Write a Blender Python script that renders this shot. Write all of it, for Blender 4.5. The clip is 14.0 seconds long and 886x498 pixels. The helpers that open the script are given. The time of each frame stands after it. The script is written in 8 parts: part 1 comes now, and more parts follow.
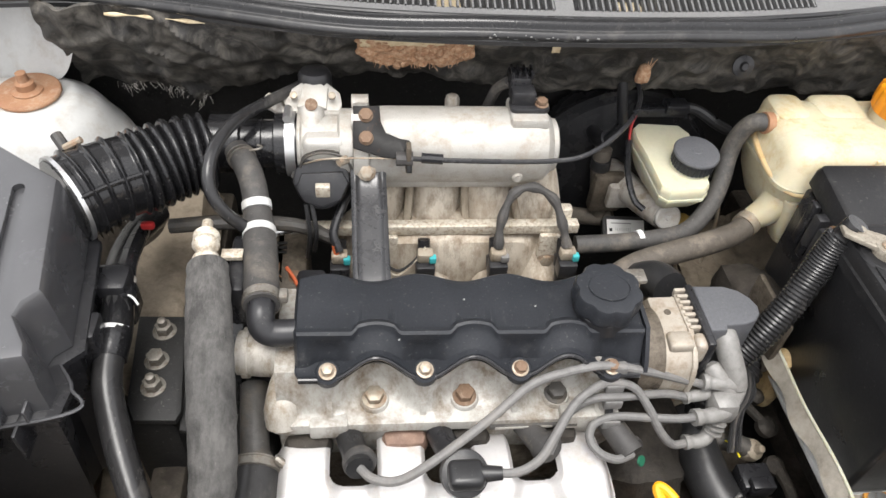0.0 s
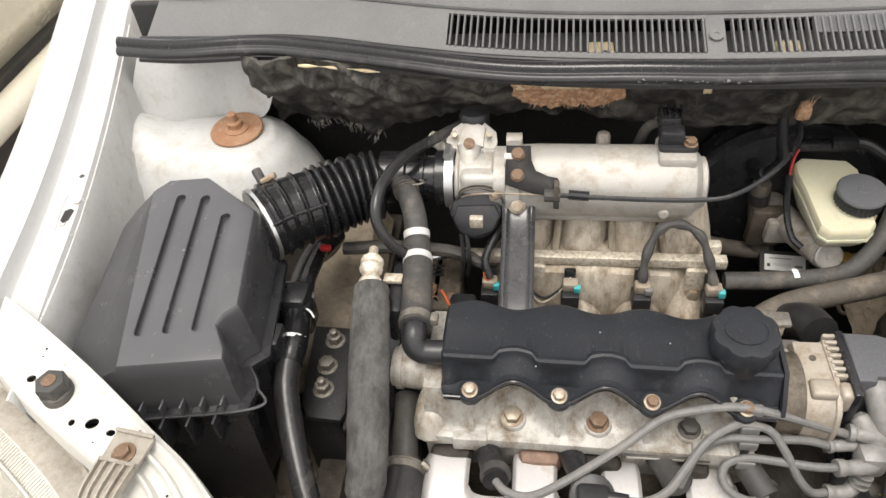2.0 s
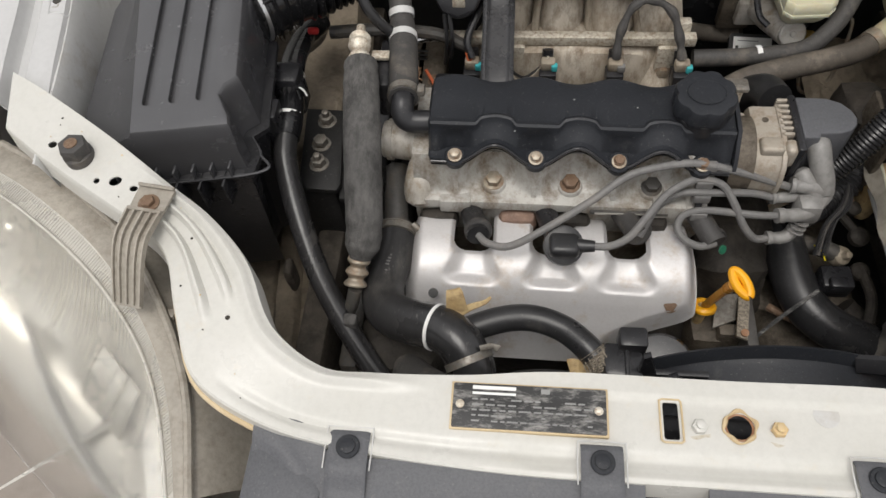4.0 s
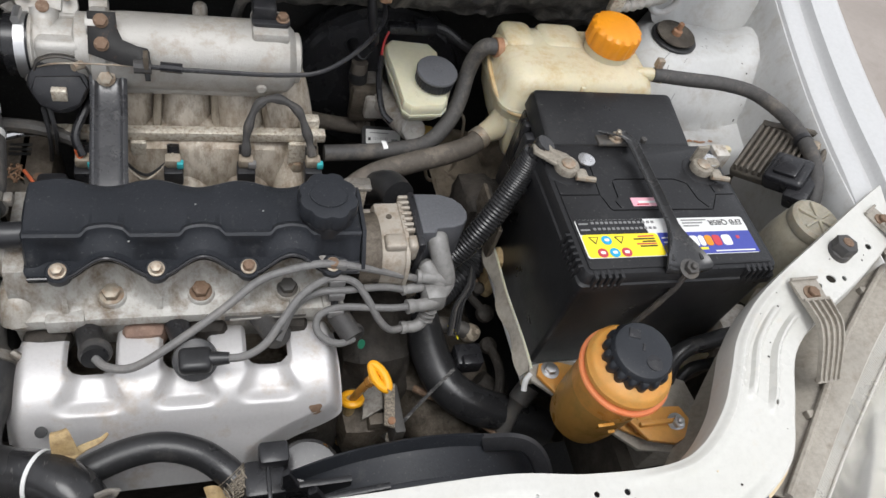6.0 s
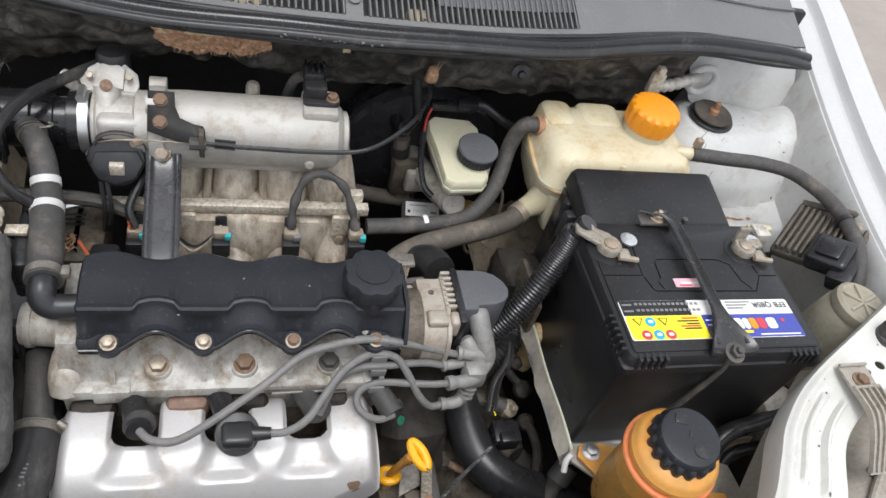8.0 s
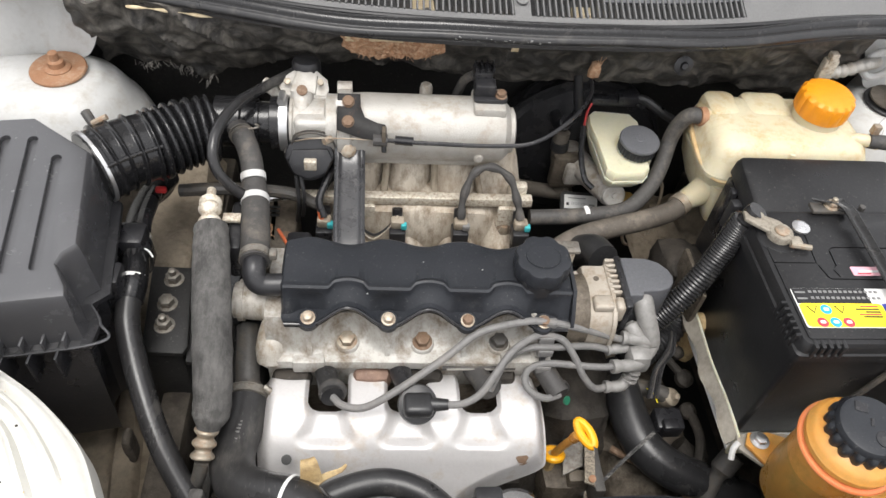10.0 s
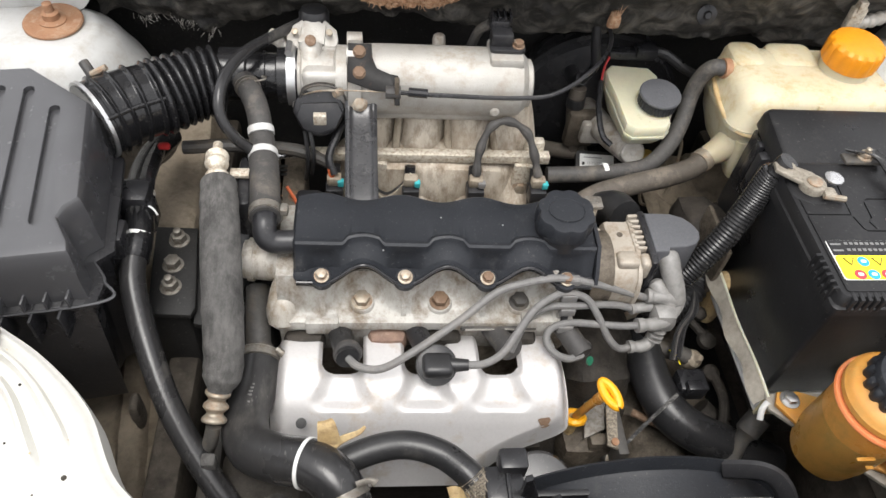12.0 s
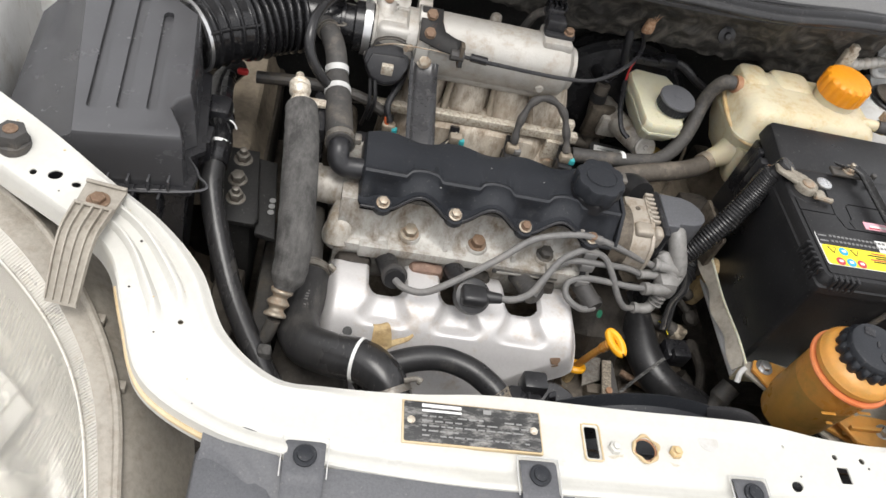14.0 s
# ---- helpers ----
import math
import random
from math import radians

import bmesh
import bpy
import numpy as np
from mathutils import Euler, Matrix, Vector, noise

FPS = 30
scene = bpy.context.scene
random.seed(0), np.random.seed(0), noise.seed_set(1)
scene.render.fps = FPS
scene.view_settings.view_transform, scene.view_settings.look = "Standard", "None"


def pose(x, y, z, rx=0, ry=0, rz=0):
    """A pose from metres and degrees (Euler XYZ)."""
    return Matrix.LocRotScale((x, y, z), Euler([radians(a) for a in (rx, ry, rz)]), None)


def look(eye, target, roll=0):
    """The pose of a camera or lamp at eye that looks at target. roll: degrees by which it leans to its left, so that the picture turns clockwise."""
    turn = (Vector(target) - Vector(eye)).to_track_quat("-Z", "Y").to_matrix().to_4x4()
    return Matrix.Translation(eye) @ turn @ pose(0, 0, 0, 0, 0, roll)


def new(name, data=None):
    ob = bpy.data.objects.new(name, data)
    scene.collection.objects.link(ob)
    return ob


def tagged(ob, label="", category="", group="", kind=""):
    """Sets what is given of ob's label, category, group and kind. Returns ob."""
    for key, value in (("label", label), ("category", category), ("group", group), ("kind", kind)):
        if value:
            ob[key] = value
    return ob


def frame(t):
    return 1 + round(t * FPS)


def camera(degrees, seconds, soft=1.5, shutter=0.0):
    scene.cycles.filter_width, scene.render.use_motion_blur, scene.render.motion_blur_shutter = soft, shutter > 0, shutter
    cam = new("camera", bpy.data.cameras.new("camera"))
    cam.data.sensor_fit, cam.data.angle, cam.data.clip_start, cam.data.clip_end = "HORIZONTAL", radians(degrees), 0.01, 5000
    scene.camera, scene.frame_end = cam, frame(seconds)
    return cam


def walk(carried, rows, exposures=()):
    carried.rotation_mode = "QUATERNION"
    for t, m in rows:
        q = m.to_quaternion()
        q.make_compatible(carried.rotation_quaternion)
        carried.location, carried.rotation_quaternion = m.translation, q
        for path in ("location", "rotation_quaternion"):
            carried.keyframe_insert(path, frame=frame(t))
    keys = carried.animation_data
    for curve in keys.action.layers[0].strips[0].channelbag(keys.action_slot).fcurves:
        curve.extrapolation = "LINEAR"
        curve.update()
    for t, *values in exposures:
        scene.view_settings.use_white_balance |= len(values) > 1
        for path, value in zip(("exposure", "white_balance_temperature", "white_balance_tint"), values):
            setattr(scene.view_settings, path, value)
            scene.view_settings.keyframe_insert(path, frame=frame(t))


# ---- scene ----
cam = camera(62.7, 14.0)
PATH = [
    (0, (-0.095, -0.385, 1.305), (0.119, 1.021, -0.101), 5.3),
    (0.5, (-0.07, -0.389, 1.337), (0.009, 1.015, -0.085), 2.5),
    (1, (-0.049, -0.401, 1.344), (-0.064, 1.004, -0.079), 0.7),
    (1.5, (-0.081, -0.4, 1.363), (-0.224, 1.017, -0.042), -2.3),
    (2, (-0.066, -0.408, 1.366), (-0.328, 1.001, -0.03), -5.8),
    (2.2, (-0.066, -0.419, 1.372), (-0.382, 0.974, -0.027), -7.7),
    (4.3, (-0.063, -0.502, 1.377), (-0.182, 0.54, -0.326), -3.6),
    (4.5, (-0.059, -0.496, 1.379), (-0.072, 0.551, -0.326), 0.4),
    (5, (-0.041, -0.475, 1.383), (0.181, 0.596, -0.291), 9.0),
    (5.5, (-0.007, -0.46, 1.383), (0.447, 0.639, -0.225), 16.5),
    (6, (0.003, -0.447, 1.387), (0.624, 0.684, -0.142), 20.8),
    (6.5, (0.0, -0.428, 1.39), (0.706, 0.735, -0.076), 22.5),
    (7, (-0.005, -0.424, 1.392), (0.705, 0.776, -0.041), 22.3),
    (7.5, (-0.013, -0.426, 1.394), (0.641, 0.81, -0.037), 20.7),
    (8, (-0.02, -0.43, 1.399), (0.545, 0.836, -0.042), 18.4),
    (8.5, (-0.045, -0.444, 1.406), (0.377, 0.856, -0.055), 14.4),
    (9, (-0.063, -0.457, 1.413), (0.203, 0.861, -0.067), 9.3),
    (9.2, (-0.064, -0.461, 1.414), (0.165, 0.86, -0.07), 8.0),
    (11.3, (-0.073, -0.472, 1.41), (0.121, 0.824, -0.102), 7.3),
    (11.5, (-0.077, -0.469, 1.396), (0.12, 0.82, -0.12), 7.3),
    (12, (-0.085, -0.466, 1.369), (0.129, 0.811, -0.156), 7.5),
    (12.5, (-0.094, -0.492, 1.376), (0.16, 0.792, -0.136), 8.7),
    (13, (-0.115, -0.506, 1.372), (0.188, 0.788, -0.123), 11.1),
    (13.5, (-0.163, -0.538, 1.374), (0.198, 0.764, -0.101), 14.7),
    (14, (-0.212, -0.587, 1.369), (0.165, 0.713, -0.103), 20.2),
]
walk(cam, [(t, look(eye, target, roll)) for t, eye, target, roll in PATH],
     exposures=[(0, 1.28, 6500, 10), (0.5, 1.28, 6500, 10), (1.5, 1.10, 6700, 10), (2, 1.02, 6800, 10), (2.2, 0.97, 6800, 10), (4.3, 0.17, 6600, 10), (4.5, 0.15, 6600, 10), (5, 0.29, 6600, 10), (5.5, 0.42, 6450, 10), (6.5, 0.52, 6150, 10), (7.5, 0.56, 6150, 10), (8.5, 0.87, 6350, 10),
                (9, 0.97, 6500, 10), (11.3, 1.03, 6500, 10), (12.5, 0.98, 6500, 10), (14, 0.74, 6500, 10)])

# ---------------------------------------------------------------- sky, sun
world = bpy.data.worlds.new("sky")
scene.world = world
world.use_nodes = True
wn, wl = world.node_tree.nodes, world.node_tree.links
sky = wn.new("ShaderNodeTexSky")
sky.sky_type, sky.sun_disc = "NISHITA", False
sky.sun_elevation, sky.sun_rotation = radians(75), radians(191)
sky.air_density, sky.dust_density, sky.ozone_density = 1.0, 6.0, 1.0
grey = wn.new("ShaderNodeHueSaturation")
grey.inputs["Saturation"].default_value = 0.22
wl.new(sky.outputs[0], grey.inputs["Color"])
veil = wn.new("ShaderNodeMix")   # even cloud over the whole sky
veil.data_type = "RGBA"
veil.inputs[0].default_value = 0.60
veil.inputs[7].default_value = (6.5, 6.45, 6.55, 1)
wl.new(grey.outputs[0], veil.inputs[6])
wl.new(veil.outputs[2], wn["Background"].inputs["Color"])
wn["Background"].inputs["Strength"].default_value = 0.15
sun = new("sun", bpy.data.lights.new("sun", "SUN"))
sun.data.energy, sun.data.angle, sun.data.color = 0.90, radians(28), (1.0, 0.97, 0.92)
sun.matrix_world = look((-0.25, -1.27, 4.83), (0, 0, 0))

# ---------------------------------------------------------------- materials
def mat(name, c1, c2=None, rough=0.5, metal=0.0, dirt=None, amount=0.0, big=9.0, fine=160.0, bump=0.15,
        spread=0.12, coat=0.0, trans=0.0, sss=0.0, ior=1.45, spec=0.5, streak=(1, 1, 1), specks=0.22, grain=None):
    """A surface with blotches at two sizes, grain and, if given, dirt in patches."""
    m = bpy.data.materials.new(name)
    m.use_nodes = True
    n, l = m.node_tree.nodes, m.node_tree.links
    b = n["Principled BSDF"]
    c2 = c2 or tuple(v * 0.8 for v in c1)
    tc = n.new("ShaderNodeTexCoord")
    mp = n.new("ShaderNodeMapping")
    mp.inputs["Scale"].default_value = streak
    l.new(tc.outputs["Object"], mp.inputs["Vector"])

    def noise_tex(scale, detail, rg=0.6):
        t = n.new("ShaderNodeTexNoise")
        t.inputs["Scale"].default_value, t.inputs["Detail"].default_value = scale, detail
        t.inputs["Roughness"].default_value = rg
        l.new(mp.outputs[0], t.inputs["Vector"])
        return t.outputs["Fac"]

    def ramp(src, lo, hi, a=0.0, z=1.0):
        r = n.new("ShaderNodeMapRange")
        r.inputs[1].default_value, r.inputs[2].default_value = lo, hi
        r.inputs[3].default_value, r.inputs[4].default_value = a, z
        l.new(src, r.inputs[0])
        return r.outputs[0]

    def mix(f, a, z):
        x = n.new("ShaderNodeMix")
        x.data_type = "RGBA"
        for sock, v in ((x.inputs[0], f), (x.inputs[6], a), (x.inputs[7], z)):
            if hasattr(v, "links"):
                l.new(v, sock)
            elif isinstance(v, tuple):
                sock.default_value = (*v[:3], 1)
            else:
                sock.default_value = v
        return x.outputs[2]

    large, small = noise_tex(big, 5), noise_tex(fine, 4, 0.7)
    col = mix(ramp(large, 0.35, 0.65), c1, c2)
    col = mix(ramp(small, 0.42, 0.70, 0.0, grain if grain is not None else 0.5 if max(c1) < 0.3 else 0.16), col, tuple(v * 0.6 for v in c1))
    if specks and max(c1) < 0.55:
        col = mix(ramp(noise_tex(310.0, 3, 0.6), 0.64, 0.74, 0.0, specks), col, (0.30, 0.285, 0.26))
    rg = ramp(large, 0.3, 0.7, max(rough - spread, 0.03), min(rough + spread, 1.0))
    if dirt and amount:
        patch = noise_tex(big * 3.1, 8, 0.72)
        f = ramp(patch, 0.62 - 0.45 * amount, 0.80 - 0.35 * amount, 0.0, min(1.0, 0.45 + amount))
        col = mix(f, col, dirt)
        r2 = n.new("ShaderNodeMix")
        l.new(f, r2.inputs[0])
        l.new(rg, r2.inputs[2])
        r2.inputs[3].default_value = 0.85
        rg = r2.outputs[0]
        if metal:
            l.new(ramp(f, 0, 1, metal, 0.05), b.inputs["Metallic"])
    elif metal:
        b.inputs["Metallic"].default_value = metal
    l.new(col, b.inputs["Base Color"])
    l.new(rg, b.inputs["Roughness"])
    if bump:
        bp = n.new("ShaderNodeBump")
        bp.inputs["Strength"].default_value, bp.inputs["Distance"].default_value = bump, 0.002
        l.new(small, bp.inputs["Height"])
        l.new(bp.outputs[0], b.inputs["Normal"])
    b.inputs["Coat Weight"].default_value = coat
    b.inputs["Coat Roughness"].default_value = 0.08
    b.inputs["Transmission Weight"].default_value = trans
    b.inputs["IOR"].default_value = ior
    b.inputs["Specular IOR Level"].default_value = spec
    if sss:
        b.inputs["Subsurface Weight"].default_value = sss
        b.inputs["Subsurface Radius"].default_value = (0.03, 0.02, 0.01)
        b.inputs["Subsurface Scale"].default_value = 0.5
    return m


BROWN, DUST = (0.12, 0.085, 0.055), (0.30, 0.27, 0.23)
M = dict(
    paint=mat("white_paint", (0.50, 0.50, 0.497), (0.48, 0.48, 0.475), 0.34, dirt=(0.46, 0.43, 0.37), amount=0.03, big=6, bump=0.02, coat=0.25, specks=0.0),
    paint_in=mat("white_paint_dusty", (0.55, 0.55, 0.54), (0.50, 0.50, 0.485), 0.42, dirt=(0.37, 0.33, 0.28), amount=0.25, big=9, bump=0.10),
    paint_top=mat("white_crossmember_paint", (0.545, 0.538, 0.503), (0.515, 0.508, 0.468), 0.36, dirt=(0.52, 0.46, 0.36), amount=0.09, big=14, bump=0.05, specks=0.08),
    cream=mat("cream_paint", (0.74, 0.70, 0.58), (0.66, 0.62, 0.50), 0.3, bump=0.02, coat=0.4, specks=0.0),
    stain=mat("brown_water_stain", (0.43, 0.39, 0.31), (0.50, 0.47, 0.40), 0.45, dirt=(0.32, 0.26, 0.17), amount=0.30, big=90, bump=0.05, specks=0.0),
    tan_edge=mat("yellowed_primer", (0.48, 0.36, 0.20), (0.60, 0.50, 0.34), 0.6, bump=0.1),
    black=mat("black_plastic", (0.015, 0.015, 0.017), (0.024, 0.024, 0.026), 0.30, dirt=(0.09, 0.085, 0.08), amount=0.10, bump=0.08),
    black_soft=mat("satin_black_plastic", (0.019, 0.021, 0.025), (0.026, 0.028, 0.033), 0.42, dirt=(0.12, 0.115, 0.11), amount=0.05, bump=0.18, fine=420, spec=0.32),
    gloss=mat("glossy_black_steel", (0.022, 0.022, 0.024), (0.030, 0.030, 0.032), 0.22, dirt=(0.06, 0.055, 0.05), amount=0.08, bump=0.02),
    batt=mat("battery_plastic", (0.013, 0.013, 0.014), (0.019, 0.019, 0.020), 0.36, dirt=(0.07, 0.068, 0.065), amount=0.08, bump=0.10, fine=300, spec=0.32),
    airbox=mat("airbox_plastic", (0.047, 0.047, 0.050), (0.058, 0.058, 0.062), 0.24, spread=0.05, spec=1.0, dirt=(0.12, 0.118, 0.115), amount=0.05, bump=0.05, fine=520, grain=0.08, specks=0.06),
    rubber_new=mat("shiny_rubber", (0.010, 0.010, 0.011), (0.016, 0.016, 0.017), 0.17, dirt=(0.08, 0.075, 0.07), amount=0.06, bump=0.05),
    strap=mat("lacquered_steel", (0.020, 0.020, 0.021), (0.028, 0.028, 0.028), 0.24, coat=0.1, dirt=(0.12, 0.10, 0.08), amount=0.06, big=20, bump=0.06),
    chipped=mat("chipped_black_steel", (0.006, 0.006, 0.006), (0.010, 0.009, 0.009), 0.40, dirt=(0.24, 0.11, 0.06), amount=0.10, big=22, bump=0.15, spec=0.2, specks=0.05),
    rubber=mat("rubber", (0.018, 0.018, 0.019), (0.030, 0.030, 0.031), 0.33, dirt=(0.13, 0.12, 0.11), amount=0.12, bump=0.10),
    rubber_mid=mat("worn_grey_rubber", (0.020, 0.020, 0.021), (0.034, 0.033, 0.033), 0.27, dirt=(0.14, 0.13, 0.115), amount=0.13, bump=0.08, streak=(1, 0.35, 0.35)),
    tan_dust=mat("tan_dusty_panel", (0.27, 0.225, 0.17), (0.20, 0.165, 0.12), 0.8, dirt=(0.11, 0.085, 0.06), amount=0.3, big=16, bump=0.5, fine=150),
    # real mud, set darker than its own tan to carry the low bay's shade
    mud=mat("mud_and_shade_panel", (0.115, 0.098, 0.078), (0.060, 0.050, 0.040), 0.75, dirt=(0.035, 0.029, 0.023), amount=0.42, big=11, bump=0.7, fine=120),
    brick=mat("brown_rust_flange", (0.27, 0.175, 0.13), (0.20, 0.13, 0.10), 0.75, dirt=(0.36, 0.27, 0.21), amount=0.2, big=40, bump=0.5),
    rubber_old=mat("dusty_rubber", (0.045, 0.043, 0.042), (0.070, 0.066, 0.062), 0.62, dirt=(0.19, 0.165, 0.135), amount=0.22, bump=0.2),
    rubber_brown=mat("muddy_rubber", (0.080, 0.068, 0.056), (0.11, 0.095, 0.078), 0.66, dirt=(0.24, 0.20, 0.16), amount=0.25, bump=0.25),
    lead=mat("grey_lead_rubber", (0.14, 0.137, 0.133), (0.18, 0.176, 0.17), 0.55, dirt=(0.24, 0.22, 0.20), amount=0.2, bump=0.1),
    cap_grey=mat("grey_silicone", (0.20, 0.195, 0.185), (0.27, 0.262, 0.25), 0.38, dirt=(0.16, 0.14, 0.12), amount=0.2, bump=0.15),
    foam=mat("grey_foam_sleeve", (0.075, 0.073, 0.070), (0.125, 0.120, 0.114), 0.8, dirt=(0.030, 0.029, 0.028), amount=0.42, big=20, bump=1.0, fine=260, streak=(1, 0.5, 0.5)),
    cowl=mat("grey_plastic", (0.135, 0.135, 0.135), (0.165, 0.165, 0.163), 0.55, dirt=(0.25, 0.24, 0.22), amount=0.10, bump=0.25, fine=500),
    bumper=mat("dark_grey_plastic", (0.085, 0.087, 0.095), (0.105, 0.107, 0.115), 0.52, dirt=(0.18, 0.175, 0.17), amount=0.10, bump=0.2, fine=450),
    brk=mat("grey_bracket_plastic", (0.29, 0.265, 0.225), (0.35, 0.32, 0.27), 0.55, dirt=(0.15, 0.12, 0.09), amount=0.25, bump=0.2),
    alu=mat("cast_aluminium", (0.56, 0.535, 0.49), (0.45, 0.42, 0.37), 0.45, 0.32, dirt=(0.22, 0.165, 0.105), amount=0.38, big=22, bump=0.35, fine=260, grain=0.1, streak=(1, 1, 0.45)),
    alu_head=mat("weathered_head_casting", (0.46, 0.45, 0.425), (0.37, 0.355, 0.32), 0.50, 0.25, dirt=(0.15, 0.11, 0.07), amount=0.42, big=15, bump=0.40, fine=240, grain=0.12, streak=(1, 1, 0.55)),
    alu_runner=mat("pale_runner_casting", (0.58, 0.53, 0.45), (0.36, 0.30, 0.23), 0.48, 0.25, dirt=(0.15, 0.105, 0.065), amount=0.42, big=13, bump=0.45, fine=200, grain=0.12, streak=(1.5, 1, 0.7)),
    brace=mat("worn_black_steel", (0.022, 0.022, 0.024), (0.032, 0.032, 0.034), 0.30, 0.0, dirt=(0.09, 0.085, 0.08), amount=0.12, big=20, bump=0.08, spec=0.9),
    alu_dist=mat("tanned_casting", (0.41, 0.37, 0.315), (0.34, 0.30, 0.245), 0.52, 0.3, dirt=(0.22, 0.165, 0.11), amount=0.34, big=20, bump=0.4, fine=260),
    alu_clean=mat("machined_aluminium", (0.46, 0.445, 0.415), (0.40, 0.385, 0.355), 0.46, 0.35, dirt=(0.28, 0.23, 0.17), amount=0.32, big=10, bump=0.45, fine=420, grain=0.10),
    # oily metal, darkened further to stand in for shade low in the bay
    alu_brown=mat("oily_shaded_casting", (0.115, 0.095, 0.072), (0.16, 0.135, 0.105), 0.52, 0.2, dirt=(0.035, 0.027, 0.020), amount=0.40, big=16, bump=0.7, fine=220),
    alu_tan=mat("stained_casting", (0.37, 0.325, 0.26), (0.29, 0.245, 0.185), 0.6, 0.25, dirt=(0.14, 0.105, 0.07), amount=0.40, big=18, bump=0.5, fine=240, streak=(1.6, 1, 0.5)),
    tarnish=mat("crusted_lead", (0.27, 0.245, 0.20), (0.35, 0.32, 0.265), 0.6, 0.25, dirt=(0.15, 0.12, 0.09), amount=0.35, big=60, bump=0.8),
    shield=mat("pressed_heat_shield", (0.66, 0.645, 0.64), (0.60, 0.585, 0.575), 0.42, 0.30, dirt=(0.42, 0.32, 0.22), amount=0.20, big=9, bump=0.12, fine=300),
    rail=mat("galvanised_rail", (0.72, 0.68, 0.59), (0.52, 0.47, 0.38), 0.46, 0.45, dirt=(0.22, 0.13, 0.06), amount=0.36, big=70, bump=0.4),
    zinc=mat("zinc_steel", (0.38, 0.335, 0.27), (0.28, 0.25, 0.20), 0.48, 0.6, dirt=(0.26, 0.15, 0.08), amount=0.38, big=40, bump=0.2),
    steel=mat("bright_steel", (0.60, 0.60, 0.60), (0.50, 0.50, 0.50), 0.32, 0.9, bump=0.1),
    steel_dull=mat("weathered_bolt_steel", (0.20, 0.19, 0.17), (0.27, 0.25, 0.22), 0.42, 0.6, dirt=(0.12, 0.09, 0.06), amount=0.35, big=50, bump=0.3),
    # near-black, fairly rough, with slightly paler patches
    matt_black=mat("matt_black_panel", (0.012, 0.012, 0.012), (0.022, 0.021, 0.020), 0.6, dirt=(0.05, 0.045, 0.04), amount=0.15, big=12, bump=0.3),
    rust_bolt=mat("rusty_bolt_head", (0.15, 0.092, 0.058), (0.22, 0.145, 0.095), 0.7, 0.25, dirt=(0.34, 0.26, 0.19), amount=0.25, big=60, bump=0.5),
    rust=mat("rusty_steel", (0.30, 0.15, 0.08), (0.38, 0.22, 0.13), 0.8, 0.1, dirt=(0.45, 0.33, 0.24), amount=0.25, big=30, bump=0.6),
    dark=mat("grimy_black_steel", (0.052, 0.049, 0.046), (0.078, 0.073, 0.067), 0.50, dirt=(0.12, 0.10, 0.075), amount=0.30, big=12, bump=0.4),
    # dirt colour with the deep bay's shade painted into it
    grime_shade=mat("brown_grime_and_shade", (0.028, 0.024, 0.019), (0.046, 0.038, 0.030), 0.7, dirt=(0.015, 0.013, 0.011), amount=0.40, big=14, bump=0.8, fine=140),
    felt=mat("bitumen_felt", (0.014, 0.0135, 0.013), (0.040, 0.037, 0.033), 0.62, dirt=(0.15, 0.137, 0.118), amount=0.40, big=7, bump=1.0, fine=90),
    torn=mat("torn_glass_wool", (0.40, 0.23, 0.13), (0.26, 0.14, 0.08), 0.9, dirt=(0.58, 0.42, 0.28), amount=0.35, big=60, bump=1.0),
    wool_face=mat("pale_wool_facing", (0.62, 0.53, 0.36), (0.50, 0.40, 0.25), 0.75, dirt=(0.38, 0.27, 0.16), amount=0.3, big=40, bump=0.4),
    fluff=mat("pale_fibre_fluff", (0.55, 0.53, 0.48), (0.42, 0.40, 0.36), 0.9, bump=0.6, specks=0.0),
    paper=mat("dry_tape_scrap", (0.40, 0.28, 0.13), (0.52, 0.40, 0.22), 0.7, dirt=(0.20, 0.13, 0.07), amount=0.35, big=40, bump=0.3),
    tank=mat("aged_white_plastic", (0.54, 0.48, 0.33), (0.58, 0.53, 0.385), 0.38, dirt=(0.42, 0.29, 0.13), amount=0.30, big=10, bump=0.05, sss=0.35),
    tank_seam=mat("browned_plastic", (0.52, 0.37, 0.19), (0.58, 0.44, 0.25), 0.42, dirt=(0.34, 0.22, 0.10), amount=0.25, big=20, bump=0.05, sss=0.2),
    module=mat("dusty_dark_casting", (0.10, 0.089, 0.075), (0.14, 0.125, 0.103), 0.7, 0.15, dirt=(0.17, 0.14, 0.105), amount=0.3, big=25, bump=0.5),
    res=mat("milky_plastic", (0.57, 0.545, 0.40), (0.61, 0.59, 0.45), 0.38, dirt=(0.48, 0.42, 0.26), amount=0.08, big=14, bump=0.05, sss=0.3),
    washer=mat("dusty_clear_plastic", (0.27, 0.245, 0.185), (0.34, 0.315, 0.25), 0.5, dirt=(0.24, 0.20, 0.15), amount=0.2, big=20, bump=0.2, sss=0.2),
    amber_fluid=mat("amber_plastic_with_fluid", (0.36, 0.19, 0.045), (0.42, 0.22, 0.05), 0.34, dirt=(0.24, 0.17, 0.05), amount=0.30, big=12, bump=0.05, sss=0.25),
    amber=mat("amber_plastic", (0.56, 0.25, 0.050), (0.55, 0.28, 0.070), 0.34, dirt=(0.34, 0.21, 0.06), amount=0.30, big=12, bump=0.05, sss=0.3),
